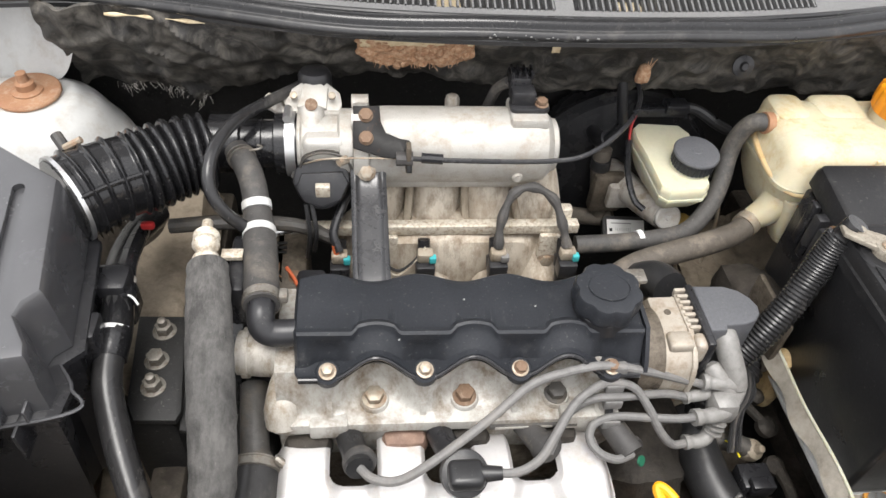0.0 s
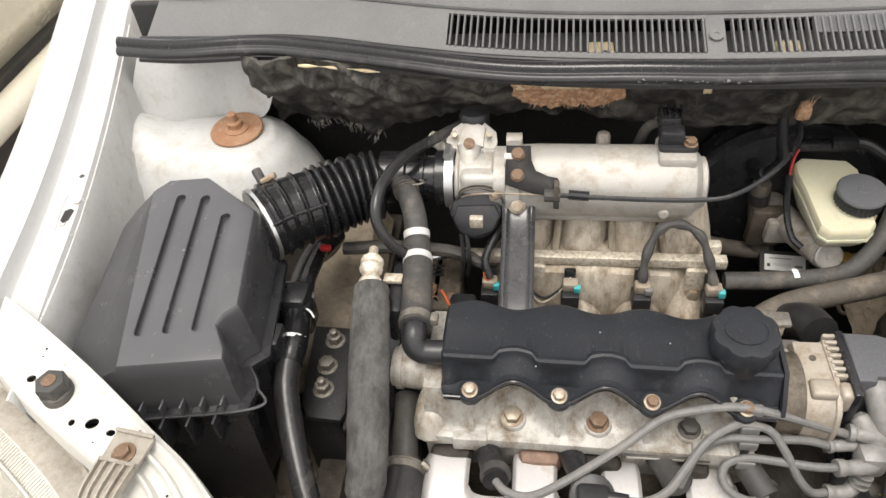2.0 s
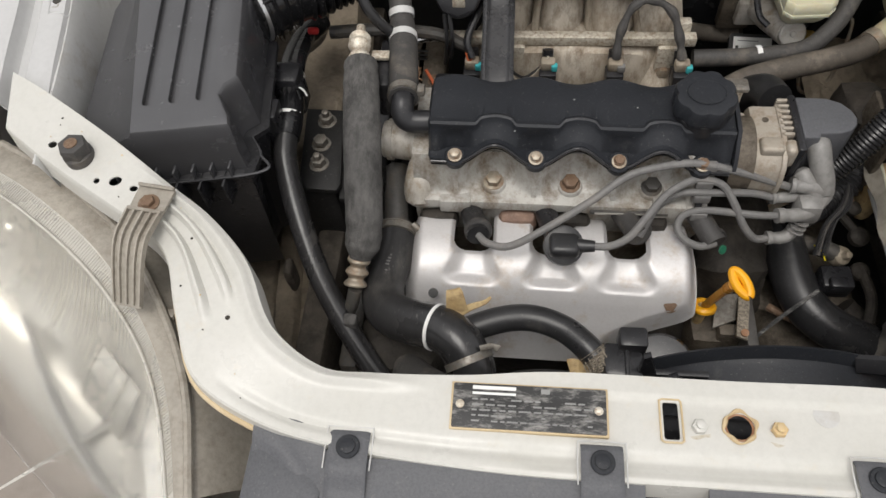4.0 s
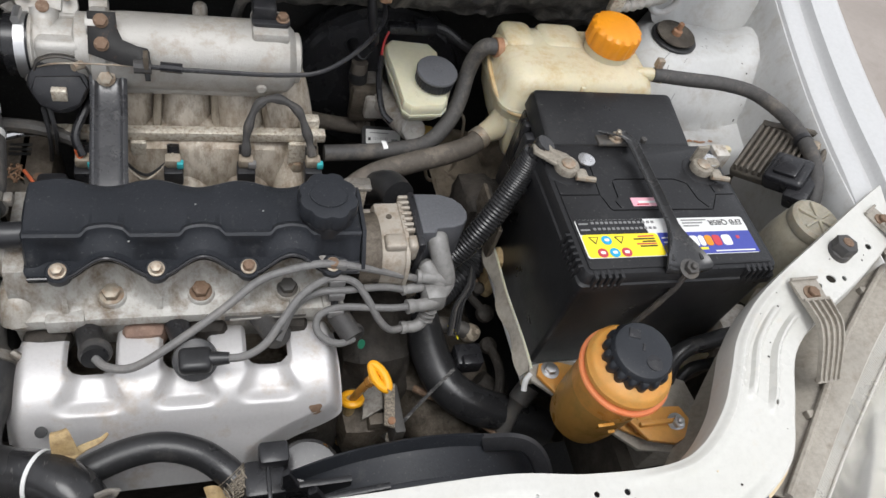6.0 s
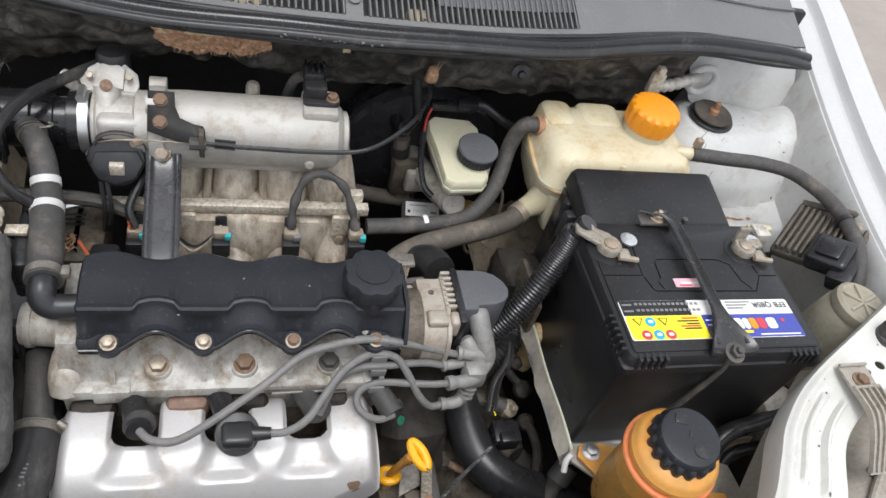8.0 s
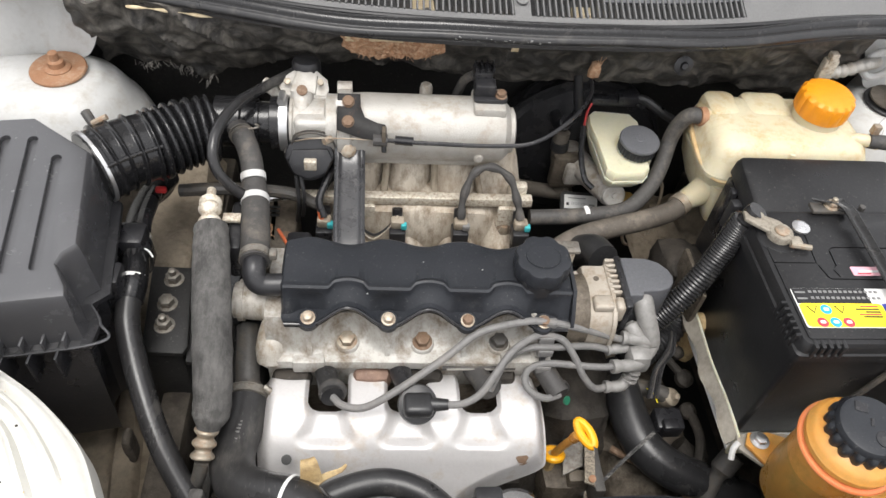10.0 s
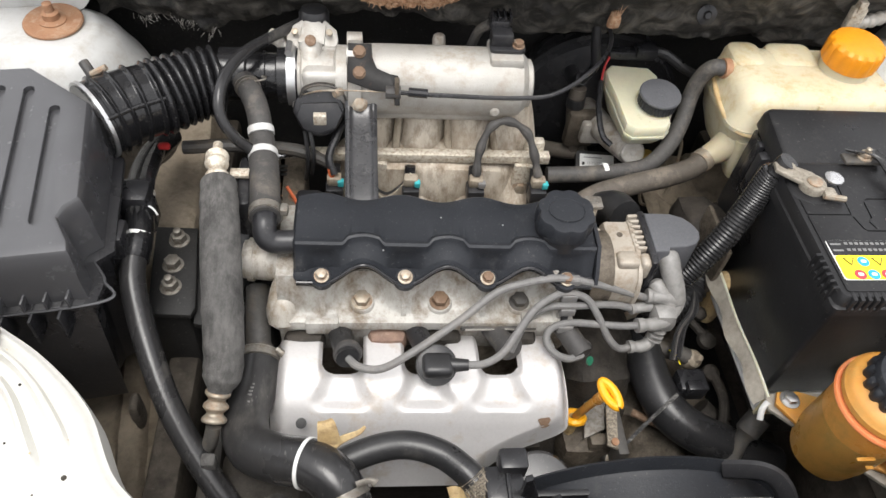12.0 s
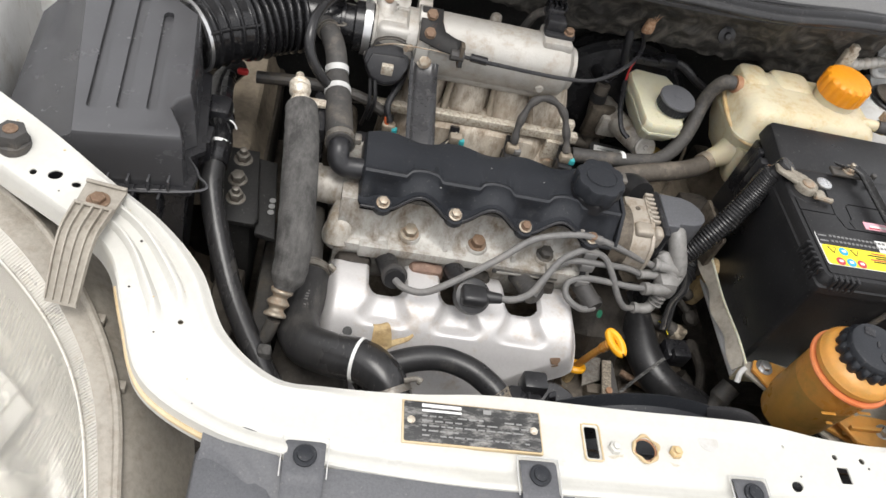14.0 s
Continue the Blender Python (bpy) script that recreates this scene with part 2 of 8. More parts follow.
    amber_red=mat("red_tinged_amber", (0.60, 0.17, 0.06), (0.62, 0.26, 0.10), 0.4, bump=0.05, sss=0.2),
    orange=mat("orange_plastic", (0.72, 0.27, 0.010), (0.66, 0.24, 0.008), 0.42, dirt=(0.55, 0.22, 0.02), amount=0.1, big=25, bump=0.1, specks=0.0),
    yellow=mat("yellow_plastic", (0.88, 0.42, 0.012), (0.82, 0.36, 0.01), 0.42, dirt=(0.40, 0.20, 0.04), amount=0.12, big=30, bump=0.1),
    white=mat("white_label", (0.78, 0.78, 0.76), (0.70, 0.70, 0.68), 0.5, bump=0.02),
    lab_yellow=mat("yellow_label", (0.86, 0.72, 0.02), (0.80, 0.66, 0.02), 0.4, bump=0.02, specks=0.0),
    lab_blue=mat("blue_label", (0.045, 0.06, 0.30), (0.055, 0.07, 0.34), 0.4, bump=0.02, specks=0.0),
    lab_cyan=mat("cyan_mark", (0.02, 0.40, 0.70), None, 0.4, bump=0, specks=0.0),
    lab_red=mat("red_mark", (0.55, 0.05, 0.07), None, 0.4, bump=0, specks=0.0),
    lab_black=mat("black_mark", (0.02, 0.02, 0.02), None, 0.5, bump=0),
    lab_grey=mat("worn_grey_print", (0.30, 0.30, 0.29), (0.16, 0.16, 0.16), 0.6, bump=0.1),
    pink=mat("pink_label", (0.72, 0.30, 0.38), (0.80, 0.55, 0.58), 0.5, bump=0.02),
    braid=mat("frayed_braid", (0.44, 0.38, 0.30), (0.30, 0.26, 0.20), 0.8, dirt=(0.08, 0.07, 0.06), amount=0.45, big=120, bump=1.0, fine=500),
    brass=mat("dull_brass", (0.50, 0.34, 0.10), (0.42, 0.27, 0.08), 0.4, 0.5, dirt=(0.30, 0.20, 0.08), amount=0.2, big=60, bump=0.2),
    teal=mat("teal_plastic", (0.03, 0.32, 0.36), (0.05, 0.40, 0.42), 0.4, bump=0.05),
    red=mat("red_wire", (0.45, 0.03, 0.03), None, 0.4, bump=0),
    copper=mat("orange_wire_wrap", (0.55, 0.12, 0.04), None, 0.5, bump=0.1),
    green=mat("green_seal", (0.02, 0.15, 0.085), None, 0.5, bump=0),
    prism=mat("clear_prism", (0.80, 0.78, 0.70), (0.76, 0.73, 0.64), 0.15, bump=0.0, specks=0.0, coat=0.5),
    chrome=mat("reflector", (0.78, 0.76, 0.70), (0.68, 0.66, 0.60), 0.26, 0.45, bump=0.02, specks=0.0),
    band=mat("ribbed_lens_edge", (0.50, 0.48, 0.43), (0.56, 0.54, 0.49), 0.30, 0.3, dirt=(0.36, 0.30, 0.22), amount=0.15, big=20, bump=0.05, coat=0.3),
    lens=mat("hazed_lens", (0.95, 0.945, 0.92), (0.93, 0.92, 0.89), 0.10, trans=0.95, bump=0.03, ior=1.4, specks=0.0),
    glass=mat("dark_glass", (0.02, 0.022, 0.024), None, 0.05, bump=0, specks=0.0),
    ground=mat("dusty_concrete", (0.30, 0.265, 0.235), (0.25, 0.22, 0.195), 0.85, dirt=(0.20, 0.175, 0.15), amount=0.2, big=1.6, fine=40, bump=0.3),
    plate=mat("scratched_black_plate", (0.030, 0.030, 0.030), (0.05, 0.05, 0.05), 0.5, dirt=(0.38, 0.37, 0.35), amount=0.30, big=60, bump=0.2, streak=(0.35, 1, 1)),
)

for node in M["felt"].node_tree.nodes:
    if node.type == "TEX_NOISE" and node.inputs["Scale"].default_value < 60:
        node.inputs["Distortion"].default_value = 1.6

# ---------------------------------------------------------------- shapes: each gives (points, faces)
def unite(*geos):
    vs, fs = [], []
    for v, f in geos:
        k = len(vs)
        vs += [tuple(p) for p in v]
        fs += [tuple(i + k for i in q) for q in f]
    return vs, fs


def moved(geo, m):
    return [tuple(m @ Vector(p)) for p in geo[0]], geo[1]


def mirrored(geo):
    """The other side of the car: the car's middle plane is x = XC."""
    return [(2 * XC - p[0], p[1], p[2]) for p in geo[0]], [tuple(reversed(f)) for f in geo[1]]


def from_bm(bm):
    bm.verts.index_update()
    out = [tuple(v.co) for v in bm.verts], [tuple(v.index for v in f.verts) for f in bm.faces]
    bm.free()
    return out


def box(lo, hi, bev=0.003, seg=2, m=None):
    bm = bmesh.new()
    c = (Vector(lo) + Vector(hi)) / 2
    d = Vector(hi) - Vector(lo)
    bmesh.ops.create_cube(bm, size=1, matrix=Matrix.LocRotScale(c, None, d))
    if bev:
        bmesh.ops.bevel(bm, geom=bm.edges[:], offset=min(bev, min(d) * 0.45), segments=seg, profile=0.5, affect="EDGES")
    g = from_bm(bm)
    return moved(g, m) if m else g


def prism(outline, h0, h1, bev=0.002, seg=2, m=None):
    """A flat outline (x, y) raised from h0 to h1, with rounded rims."""
    bm = bmesh.new()
    f = bm.faces.new([bm.verts.new((x, y, h0)) for x, y in outline])
    bm.normal_update()
    if f.normal.z > 0:
        f.normal_flip()
    top = bmesh.ops.extrude_face_region(bm, geom=[f])
    for v in (g for g in top["geom"] if isinstance(g, bmesh.types.BMVert)):
        v.co.z = h1
    bmesh.ops.recalc_face_normals(bm, faces=bm.faces[:])
    if bev:
        rim = [e for e in bm.edges if abs(e.verts[0].co.z - e.verts[1].co.z) < 1e-6]
        bmesh.ops.bevel(bm, geom=rim, offset=bev, segments=seg, profile=0.5, affect="EDGES")
    g = from_bm(bm)
    return moved(g, m) if m else g


def rounded(x0, y0, x1, y1, r, n=5):
    pts = []
    for cx, cy, a in ((x1 - r, y1 - r, 0), (x0 + r, y1 - r, 90), (x0 + r, y0 + r, 180), (x1 - r, y0 + r, 270)):
        pts += [(cx + r * math.cos(radians(a + 90 * k / n)), cy + r * math.sin(radians(a + 90 * k / n))) for k in range(n + 1)]
    return pts


def spline(pts, n):
    """n points along a smooth line through pts."""
    p = [Vector(q) for q in pts]
    if len(p) == 2:
        return [p[0].lerp(p[1], k / (n - 1)) for k in range(n)]
    ext = [2 * p[0] - p[1], *p, 2 * p[-1] - p[-2]]
    out = []
    for k in range(n):
        s = k / (n - 1) * (len(p) - 1)
        i = min(int(s), len(p) - 2)
        t = s - i
        a, b, c, d = ext[i:i + 4]
        out.append(0.5 * (2 * b + (c - a) * t + (2 * a - 5 * b + 4 * c - d) * t * t + (3 * b - a - 3 * c + d) * t ** 3))
    return out


def tube(pts, r, n=14, steps=40, flat=1.0, up=None):
    """A hose along pts; r is a radius or a function of 0..1; flat squeezes it across up."""
    line = spline(pts, steps)
    vs, fs = [], []
    side = None
    for k, p in enumerate(line):
        t = (line[min(k + 1, steps - 1)] - line[max(k - 1, 0)]).normalized()
        if up:
            side = t.cross(Vector(up)).normalized()
        elif side is None:
            side = t.orthogonal().normalized()
        else:
            side = (side - t * side.dot(t)).normalized()
        o = t.cross(side)
        rr = r(k / (steps - 1)) if callable(r) else r
        for j in range(n):
            a = 2 * math.pi * j / n
            vs.append(p + rr * (math.cos(a) * side + math.sin(a) * flat * o))
    for k in range(steps - 1):
        for j in range(n):
            fs.append((k * n + j, k * n + (j + 1) % n, (k + 1) * n + (j + 1) % n, (k + 1) * n + j))
    fs += [tuple(reversed(range(n))), tuple(range((steps - 1) * n, steps * n))]
    return [tuple(v) for v in vs], fs


def along(axis):
    return Vector(axis).to_track_quat("Z", "Y").to_matrix().to_4x4()


def lathe(profile, at, axis=(0, 0, 1), n=28, lobes=0, depth=0.0, from_r=0.0):
    """Radii and heights turned round an axis; lobes cut grips of that depth into radii beyond from_r."""
    vs, fs = [], []
    for r, h in profile:
        for j in range(n):
            a = 2 * math.pi * j / n
            rr = r - (depth * (0.5 + 0.5 * math.cos(lobes * a)) ** 2 if lobes and r > from_r else 0)
            vs.append((rr * math.cos(a), rr * math.sin(a), h))
    for k in range(len(profile) - 1):
        for j in range(n):
            fs.append((k * n + j, k * n + (j + 1) % n, (k + 1) * n + (j + 1) % n, (k + 1) * n + j))
    fs += [tuple(reversed(range(n))), tuple(range((len(profile) - 1) * n, len(profile) * n))]
    return moved((vs, fs), Matrix.Translation(at) @ along(axis))


def ring(at, axis, r, w, t=0.0012, n=28):
    """A band round a hose."""
    return lathe([(r - t, -w / 2), (r, -w / 2), (r, w / 2), (r - t, w / 2)], at, axis, n)


def loft(sections, cap=True, closed=True):
    n = len(sections[0])
    vs = [tuple(p) for s in sections for p in s]
    fs = []
    for k in range(len(sections) - 1):
        for j in range(n if closed else n - 1):
            fs.append((k * n + j, k * n + (j + 1) % n, (k + 1) * n + (j + 1) % n, (k + 1) * n + j))
    if cap and closed:
        fs += [tuple(reversed(range(n))), tuple(range(len(vs) - n, len(vs)))]
    return vs, fs


def sheet(fn, nu, nv, thick=0.0):
    """A surface fn(u, v), u and v from 0 to 1; fn gives None where it is cut away. thick: metal below it."""
    idx, vs, fs = {}, [], []
    for i in range(nu + 1):
        for j in range(nv + 1):
            p = fn(i / nu, j / nv)
            if p is not None:
                idx[i, j] = len(vs)
                vs.append(Vector(p))
    for i in range(nu):
        for j in range(nv):
            q = [(i, j), (i + 1, j), (i + 1, j + 1), (i, j + 1)]
            if all(k in idx for k in q):
                fs.append(tuple(idx[k] for k in q))
    if thick:
        bm = bmesh.new()
        bv = [bm.verts.new(v) for v in vs]
        for f in fs:
            bm.faces.new([bv[k] for k in f])
        bmesh.ops.recalc_face_normals(bm, faces=bm.faces[:])
        bmesh.ops.delete(bm, geom=[v for v in bm.verts if not v.link_faces], context="VERTS")
        bmesh.ops.solidify(bm, geom=bm.faces[:], thickness=thick)
        return from_bm(bm)
    return [tuple(v) for v in vs], fs


def smooth_step(a, b, x):
    t = min(1, max(0, (x - a) / (b - a)))
    return t * t * (3 - 2 * t)


def lump(lo, hi, seed=0, rough=0.12, cuts=7):
    """A rough casting: a rounded block with an uneven skin."""
    bm = bmesh.new()
    bmesh.ops.create_cube(bm, size=2)
    bmesh.ops.subdivide_edges(bm, edges=bm.edges[:], cuts=cuts, use_grid_fill=True)
    c, d = (Vector(lo) + Vector(hi)) / 2, (Vector(hi) - Vector(lo)) / 2
    for v in bm.verts:
        p = v.co.copy()
        q = p.normalized() * 1.15
        p = p.lerp(q, 0.62)
        w = Vector((p.x * d.x, p.y * d.y, p.z * d.z))
        k = noise.noise(w * 25 + Vector((seed * 7.3, 0, 0))) + 0.6 * noise.noise(w * 70 + Vector((seed, 3, 0)))
        v.co = c + w * (1 + rough * k)
    return from_bm(bm)


# ---------------------------------------------------------------- things and parts
ORIGIN = {}


def thing(name, base, label, category, group="", kind=""):
    ob = new(name)
    ob.empty_display_size = 0.02
    ob.location = base
    ORIGIN[ob.name] = Vector(base)
    return tagged(ob, label, category, group, kind)


def mesh_of(name, geo, material, base, sharp=0.6):
    me = bpy.data.meshes.new(name)
    me.from_pydata([tuple(Vector(p) - base) for p in geo[0]], [], geo[1])
    me.materials.append(material)
    bm = bmesh.new()
    bm.from_mesh(me)
    bmesh.ops.recalc_face_normals(bm, faces=bm.faces[:])
    for f in bm.faces:
        f.smooth = True
    for e in bm.edges:
        if len(e.link_faces) == 2 and e.calc_face_angle(0) > sharp:
            e.smooth = False
    bm.to_mesh(me)
    bm.free()
    return me


def part(name, geo, material, parent, label="", sharp=0.6):
    base = ORIGIN[parent.name]
    ob = new(name, mesh_of(name, geo, M[material], base, sharp))
    ob.parent = parent
    ORIGIN[ob.name] = base
    return tagged(ob, label)


def solo(name, geo, material, label, category, group="", kind="", sharp=0.6):
    v = np.array(geo[0])
    base = Vector(((v[:, 0].min() + v[:, 0].max()) / 2, (v[:, 1].min() + v[:, 1].max()) / 2, v[:, 2].min()))
    ob = new(name, mesh_of(name, geo, M[material], base, sharp))
    ob.location = base
    ORIGIN[ob.name] = base
    return tagged(ob, label, category, group, kind)


def placed(name, me, parent, m, label=""):
    """A part on a mesh that others share, at the world pose m."""
    ob = new(name, me)
    ob.parent = parent
    ob.matrix_local = Matrix.Translation(-ORIGIN[parent.name]) @ m
    ORIGIN[ob.name] = ORIGIN[parent.name]
    return tagged(ob, label)


def hexagon(r):
    return [(r * math.cos(radians(60 * k)), r * math.sin(radians(60 * k))) for k in range(6)]


BOLTS = {}


def bolt(parent, at, axis=(0, 0, 1), r=0.006, h=0.006, washer=1.55, material="zinc", stud=0.0, name="bolt"):
    material = "rust_bolt" if material == "rust" else material
    key = r, h, washer, material, stud
    if key not in BOLTS:
        g = [prism(hexagon(r), 0.0015, h, 0.0008)]
        if washer:
            g.append(lathe([(r * washer, 0), (r * washer, 0.0012), (r * 0.9, 0.002)], (0, 0, 0), n=18))
        if stud:
            g.append(lathe([(r * 0.5, 0), (r * 0.5, stud), (r * 0.3, stud + 0.001)], (0, 0, 0), n=12))
        BOLTS[key] = mesh_of("bolt", unite(*g), M[material], Vector((0, 0, 0)))
    return placed(name, BOLTS[key], parent, Matrix.Translation(at) @ along(axis))


def cut(geo, *cutters):
    """geo less the cutters: real holes."""
    obs = []
    for g in (geo, unite(*cutters)):
        me = bpy.data.meshes.new("cut")
        me.from_pydata(g[0], [], g[1])
        bm = bmesh.new()
        bm.from_mesh(me)
        bmesh.ops.recalc_face_normals(bm, faces=bm.faces[:])
        bm.to_mesh(me)
        bm.free()
        obs.append(new("cut", me))
    mod = obs[0].modifiers.new("holes", "BOOLEAN")
    mod.operation, mod.object, mod.solver = "DIFFERENCE", obs[1], "EXACT"
    bpy.context.view_layer.update()
    me = obs[0].evaluated_get(bpy.context.evaluated_depsgraph_get()).to_mesh()
    out = [tuple(v.co) for v in me.vertices], [tuple(p.vertices) for p in me.polygons]
    obs[0].evaluated_get(bpy.context.evaluated_depsgraph_get()).to_mesh_clear()
    for ob in obs:
        bpy.data.objects.remove(ob)
    return out


XC = 0.108

# ---------------------------------------------------------------- ground and the car beside
solo("ground", sheet(lambda u, v: ((u - 0.5) * 400, (v - 0.5) * 400, 0.012 * noise.noise(Vector((u * 400, v * 400, 0))) if 0.49 < u < 0.51 else 0), 60, 60),
     "ground", "dusty grey-brown concrete yard", "ground", kind="structure")
neighbour = thing("parked_car", (-2.0, 1.2, 0), "cream-painted side of a car parked alongside", "car")
part("side_panel", sheet(lambda u, v: (-1.52 - 0.10 * (2 * v - 0.9) ** 2 - 0.04 * smooth_step(0.2, 0.0, v), -0.6 + 3.6 * u, 0.36 + 0.62 * v), 24, 20, 0.01), "cream", neighbour)
part("sill", tube([(-1.53, -0.6, 0.34), (-1.52, 1.0, 0.33), (-1.53, 3.0, 0.34)], 0.045, 12, 20), "cream", neighbour)
part("underside", box((-3.1, -0.55, 0.22), (-1.60, 2.95, 0.36), 0.02), "dark", neighbour)
part("body", box((-3.14, -0.62, 0.36), (-1.62, 3.02, 0.95), 0.10, 4), "cream", neighbour)
CAB = ((0.0, 0.93, 0.30, 2.75), (0.04, 1.00, 0.42, 2.66), (0.20, 1.36, 0.95, 2.30), (0.26, 1.41, 1.05, 2.20), (0.40, 1.43, 1.20, 2.05))
part("cabin", loft([[(x, y, z) for x, y in rounded(-3.08 + i, y0, -1.68 - i, y1, 0.10, 4)] for i, z, y0, y1 in CAB]), "cream", neighbour)
for x in (-1.70, -3.06):
    s = 1 if x > -2 else -1
    for y0, y1, t0, t1 in ((0.62, 1.45, 0.95, 1.45), (1.52, 2.45, 1.52, 2.22)):
        part("side_window", loft([[(x + s * o, y0, 1.02), (x + s * o, y1, 1.02), (x - s * 0.135 + s * o, t1, 1.34), (x - s * 0.135 + s * o, t0, 1.34)] for o in (-0.03, 0.006)]), "glass", neighbour)
for y, dy in ((0.45, 0.50), (2.63, -0.34)):
    part("screen", loft([[(-2.95, y - o, 1.02), (-1.81, y - o, 1.02), (-1.93, y + dy - o, 1.34), (-2.83, y + dy - o, 1.34)] for o in ((-0.03, 0.012) if dy > 0 else (0.03, -0.012))]), "glass", neighbour)

# ---------------------------------------------------------------- car body
car = thing("white_car", (XC, 0.2, 0.3), "white car body with its bonnet opened over the engine bay", "car")
INNER = [(-0.572, 0.004, 0.878), (-0.53, -0.018, 0.879), (-0.45, -0.062, 0.872), (-0.343, -0.122, 0.855), (-0.294, -0.164, 0.846), (-0.270, -0.200, 0.840), (-0.248, -0.234, 0.832),
         (-0.214, -0.264, 0.822), (-0.175, -0.275, 0.816), (-0.10, -0.272, 0.813), (-0.02, -0.262, 0.813), (0.108, -0.262, 0.812)]
OUTER = [(-0.560, -0.060, 0.866), (-0.52, -0.088, 0.865), (-0.47, -0.118, 0.860), (-0.402, -0.154, 0.852), (-0.352, -0.190, 0.845), (-0.322, -0.245, 0.838), (-0.296, -0.292, 0.829),
         (-0.243, -0.324, 0.819), (-0.19, -0.336, 0.814), (-0.10, -0.344, 0.811), (-0.02, -0.347, 0.811), (0.108, -0.347, 0.811)]


# the arm beside the airbox is bent a little lower than the other
LEFT_IN = [(-0.572, 0.004, 0.878), (-0.53, -0.020, 0.879), (-0.45, -0.069, 0.870), (-0.383, -0.114, 0.858), (-0.335, -0.147, 0.853), (-0.294, -0.188, 0.845), (-0.264, -0.242, 0.834), (-0.220, -0.2705, 0.820), (-0.175, -0.2725, 0.816), (-0.10, -0.2690, 0.813)]
LEFT_OUT = [(-0.560, -0.060, 0.866), (-0.52, -0.088, 0.865), (-0.47, -0.118, 0.860), (-0.405, -0.155, 0.852), (-0.370, -0.184, 0.846), (-0.347, -0.237, 0.842), (-0.320, -0.291, 0.832), (-0.262, -0.321, 0.819), (-0.19, -0.336, 0.814), (-0.10, -0.344, 0.811)]


def both(line, left):
    return left + line[10:] + [(2 * XC - x, y, z) for x, y, z in reversed(line[:-1])]


NS = 220
in_line, out_line = spline(both(INNER, LEFT_IN), NS + 1), spline(both(OUTER, LEFT_OUT), NS + 1)


def crossmember(u, v):
    k = round(u * NS)
    a, b = in_line[k], out_line[k]
    s = min(u, 1 - u) * 2 * 11
    w = (v - 0.10) / 0.82
    p = a.lerp(b, min(max(w, 0), 1))
    lift = 0.0055 * math.exp(-((w - 0.12) / 0.075) ** 2) * smooth_step(2.2, 3.2, s) * smooth_step(8.8, 7.8, s)
    for c in (0.34, 0.66):
        lift += 0.0070 * math.exp(-((w - c) / 0.055) ** 4) * smooth_step(3.1, 3.4, s) * smooth_step(5.4, 5.15, s)
    lift -= 0.003 * math.exp(-((w - 0.80) / 0.06) ** 2) * smooth_step(6.0, 7.0, s)
    lift -= 0.0022 * smooth_step(9.6, 9.8, s) * smooth_step(0.18, 0.24, w) * smooth_step(0.95, 0.9, w)
    if v < 0.10:
        t = (0.10 - v) / 0.10
        return p.x, p.y + 0.003 * math.sin(t * 1.5), p.z - 0.004 * t - 0.030 * t * t
    if w > 1:
        t = (w - 1) / (0.08 / 0.82)
        d = (b - a).normalized()
        return p.x + d.x * 0.004 * t, p.y + d.y * 0.004 * t, p.z - 0.024 * t
    return p.x, p.y, p.z + lift


def hole(x, y, r, ry=None, turn=0.0):
    """A punch through the upper panel."""
    ry = ry or r
    m = pose(x, y, 0, 0, 0, turn)
    return prism([tuple((m @ Vector((r * math.cos(a), ry * math.sin(a), 0)))[:2]) for a in np.linspace(0, 2 * math.pi, 17)[:-1]], 0.74, 0.95, 0)


holes = []
for sgn in (1, -1):
    def hx(x):
        return x if sgn > 0 else 2 * XC - x
    holes += [hole(hx(-0.432), -0.1155, 0.0062, 0.0046, 20 * sgn), hole(hx(-0.450), -0.1160, 0.003), hole(hx(-0.413), -0.122, 0.004, 0.003), hole(hx(-0.503), -0.080, 0.0045, 0.0035), hole(hx(-0.301), -0.239, 0.0022)]
holes += [prism(rounded(0.059, -0.312, 0.071, -0.282, 0.002), 0.74, 0.95, 0), hole(0.117, -0.299, 0.0108), prism(rounded(0.314, -0.316, 0.326, -0.300, 0.001), 0.74, 0.95, 0),
          hole(0.265, -0.322, 0.0055, 0.0048), hole(0.316, -0.290, 0.0028), hole(0.184, -0.2855, 0.0016), hole(0.262, -0.2835, 0.0016), hole(0.345, -0.292, 0.003)]
panel = part("front_crossmember", cut(sheet(crossmember, NS, 40, 0.0014), *holes), "paint_top", car, "white painted crossmember over the radiator, stained at its edges")
part("hole_rim", tube([(0.117 + (0.0122 + 0.0012 * math.sin(5 * a) * math.sin(a + 1)) * math.cos(a), -0.299 + (0.0122 + 0.0012 * math.sin(4 * a + 2)) * math.sin(a), 0.8105 + 0.0004 * math.sin(3 * a)) for a in np.linspace(0, 2 * math.pi, 33)], lambda t: 0.0014 + 0.0006 * math.sin(t * 31), 6, 80), "tan_edge", panel)
part("hole_rust", tube([(0.117 + 0.0106 * math.cos(a), -0.299 + 0.0106 * math.sin(a), 0.8085) for a in np.linspace(0, 2 * math.pi, 25)], 0.0012, 6, 50), "rust", panel)
part("slot_rim", tube([(x, y, 0.8105) for x, y in rounded(0.0565, -0.3145, 0.0735, -0.2795, 0.003)] + [(0.0735, -0.2825, 0.8105)], 0.0009, 6, 60), "tan_edge", panel)
for x, y in ((0.086, -0.301), (0.146, -0.300)):
    part("weld_nut", unite(prism(hexagon(0.0062), 0.8085, 0.8150, 0.0012, m=Matrix.Translation((x, y, 0))), lathe([(0.0034, 0), (0.0034, 0.003), (0.002, 0.0035)], (x, y, 0.8145), n=14)), "tank_seam" if x > 0.1 else "paint_top", panel)
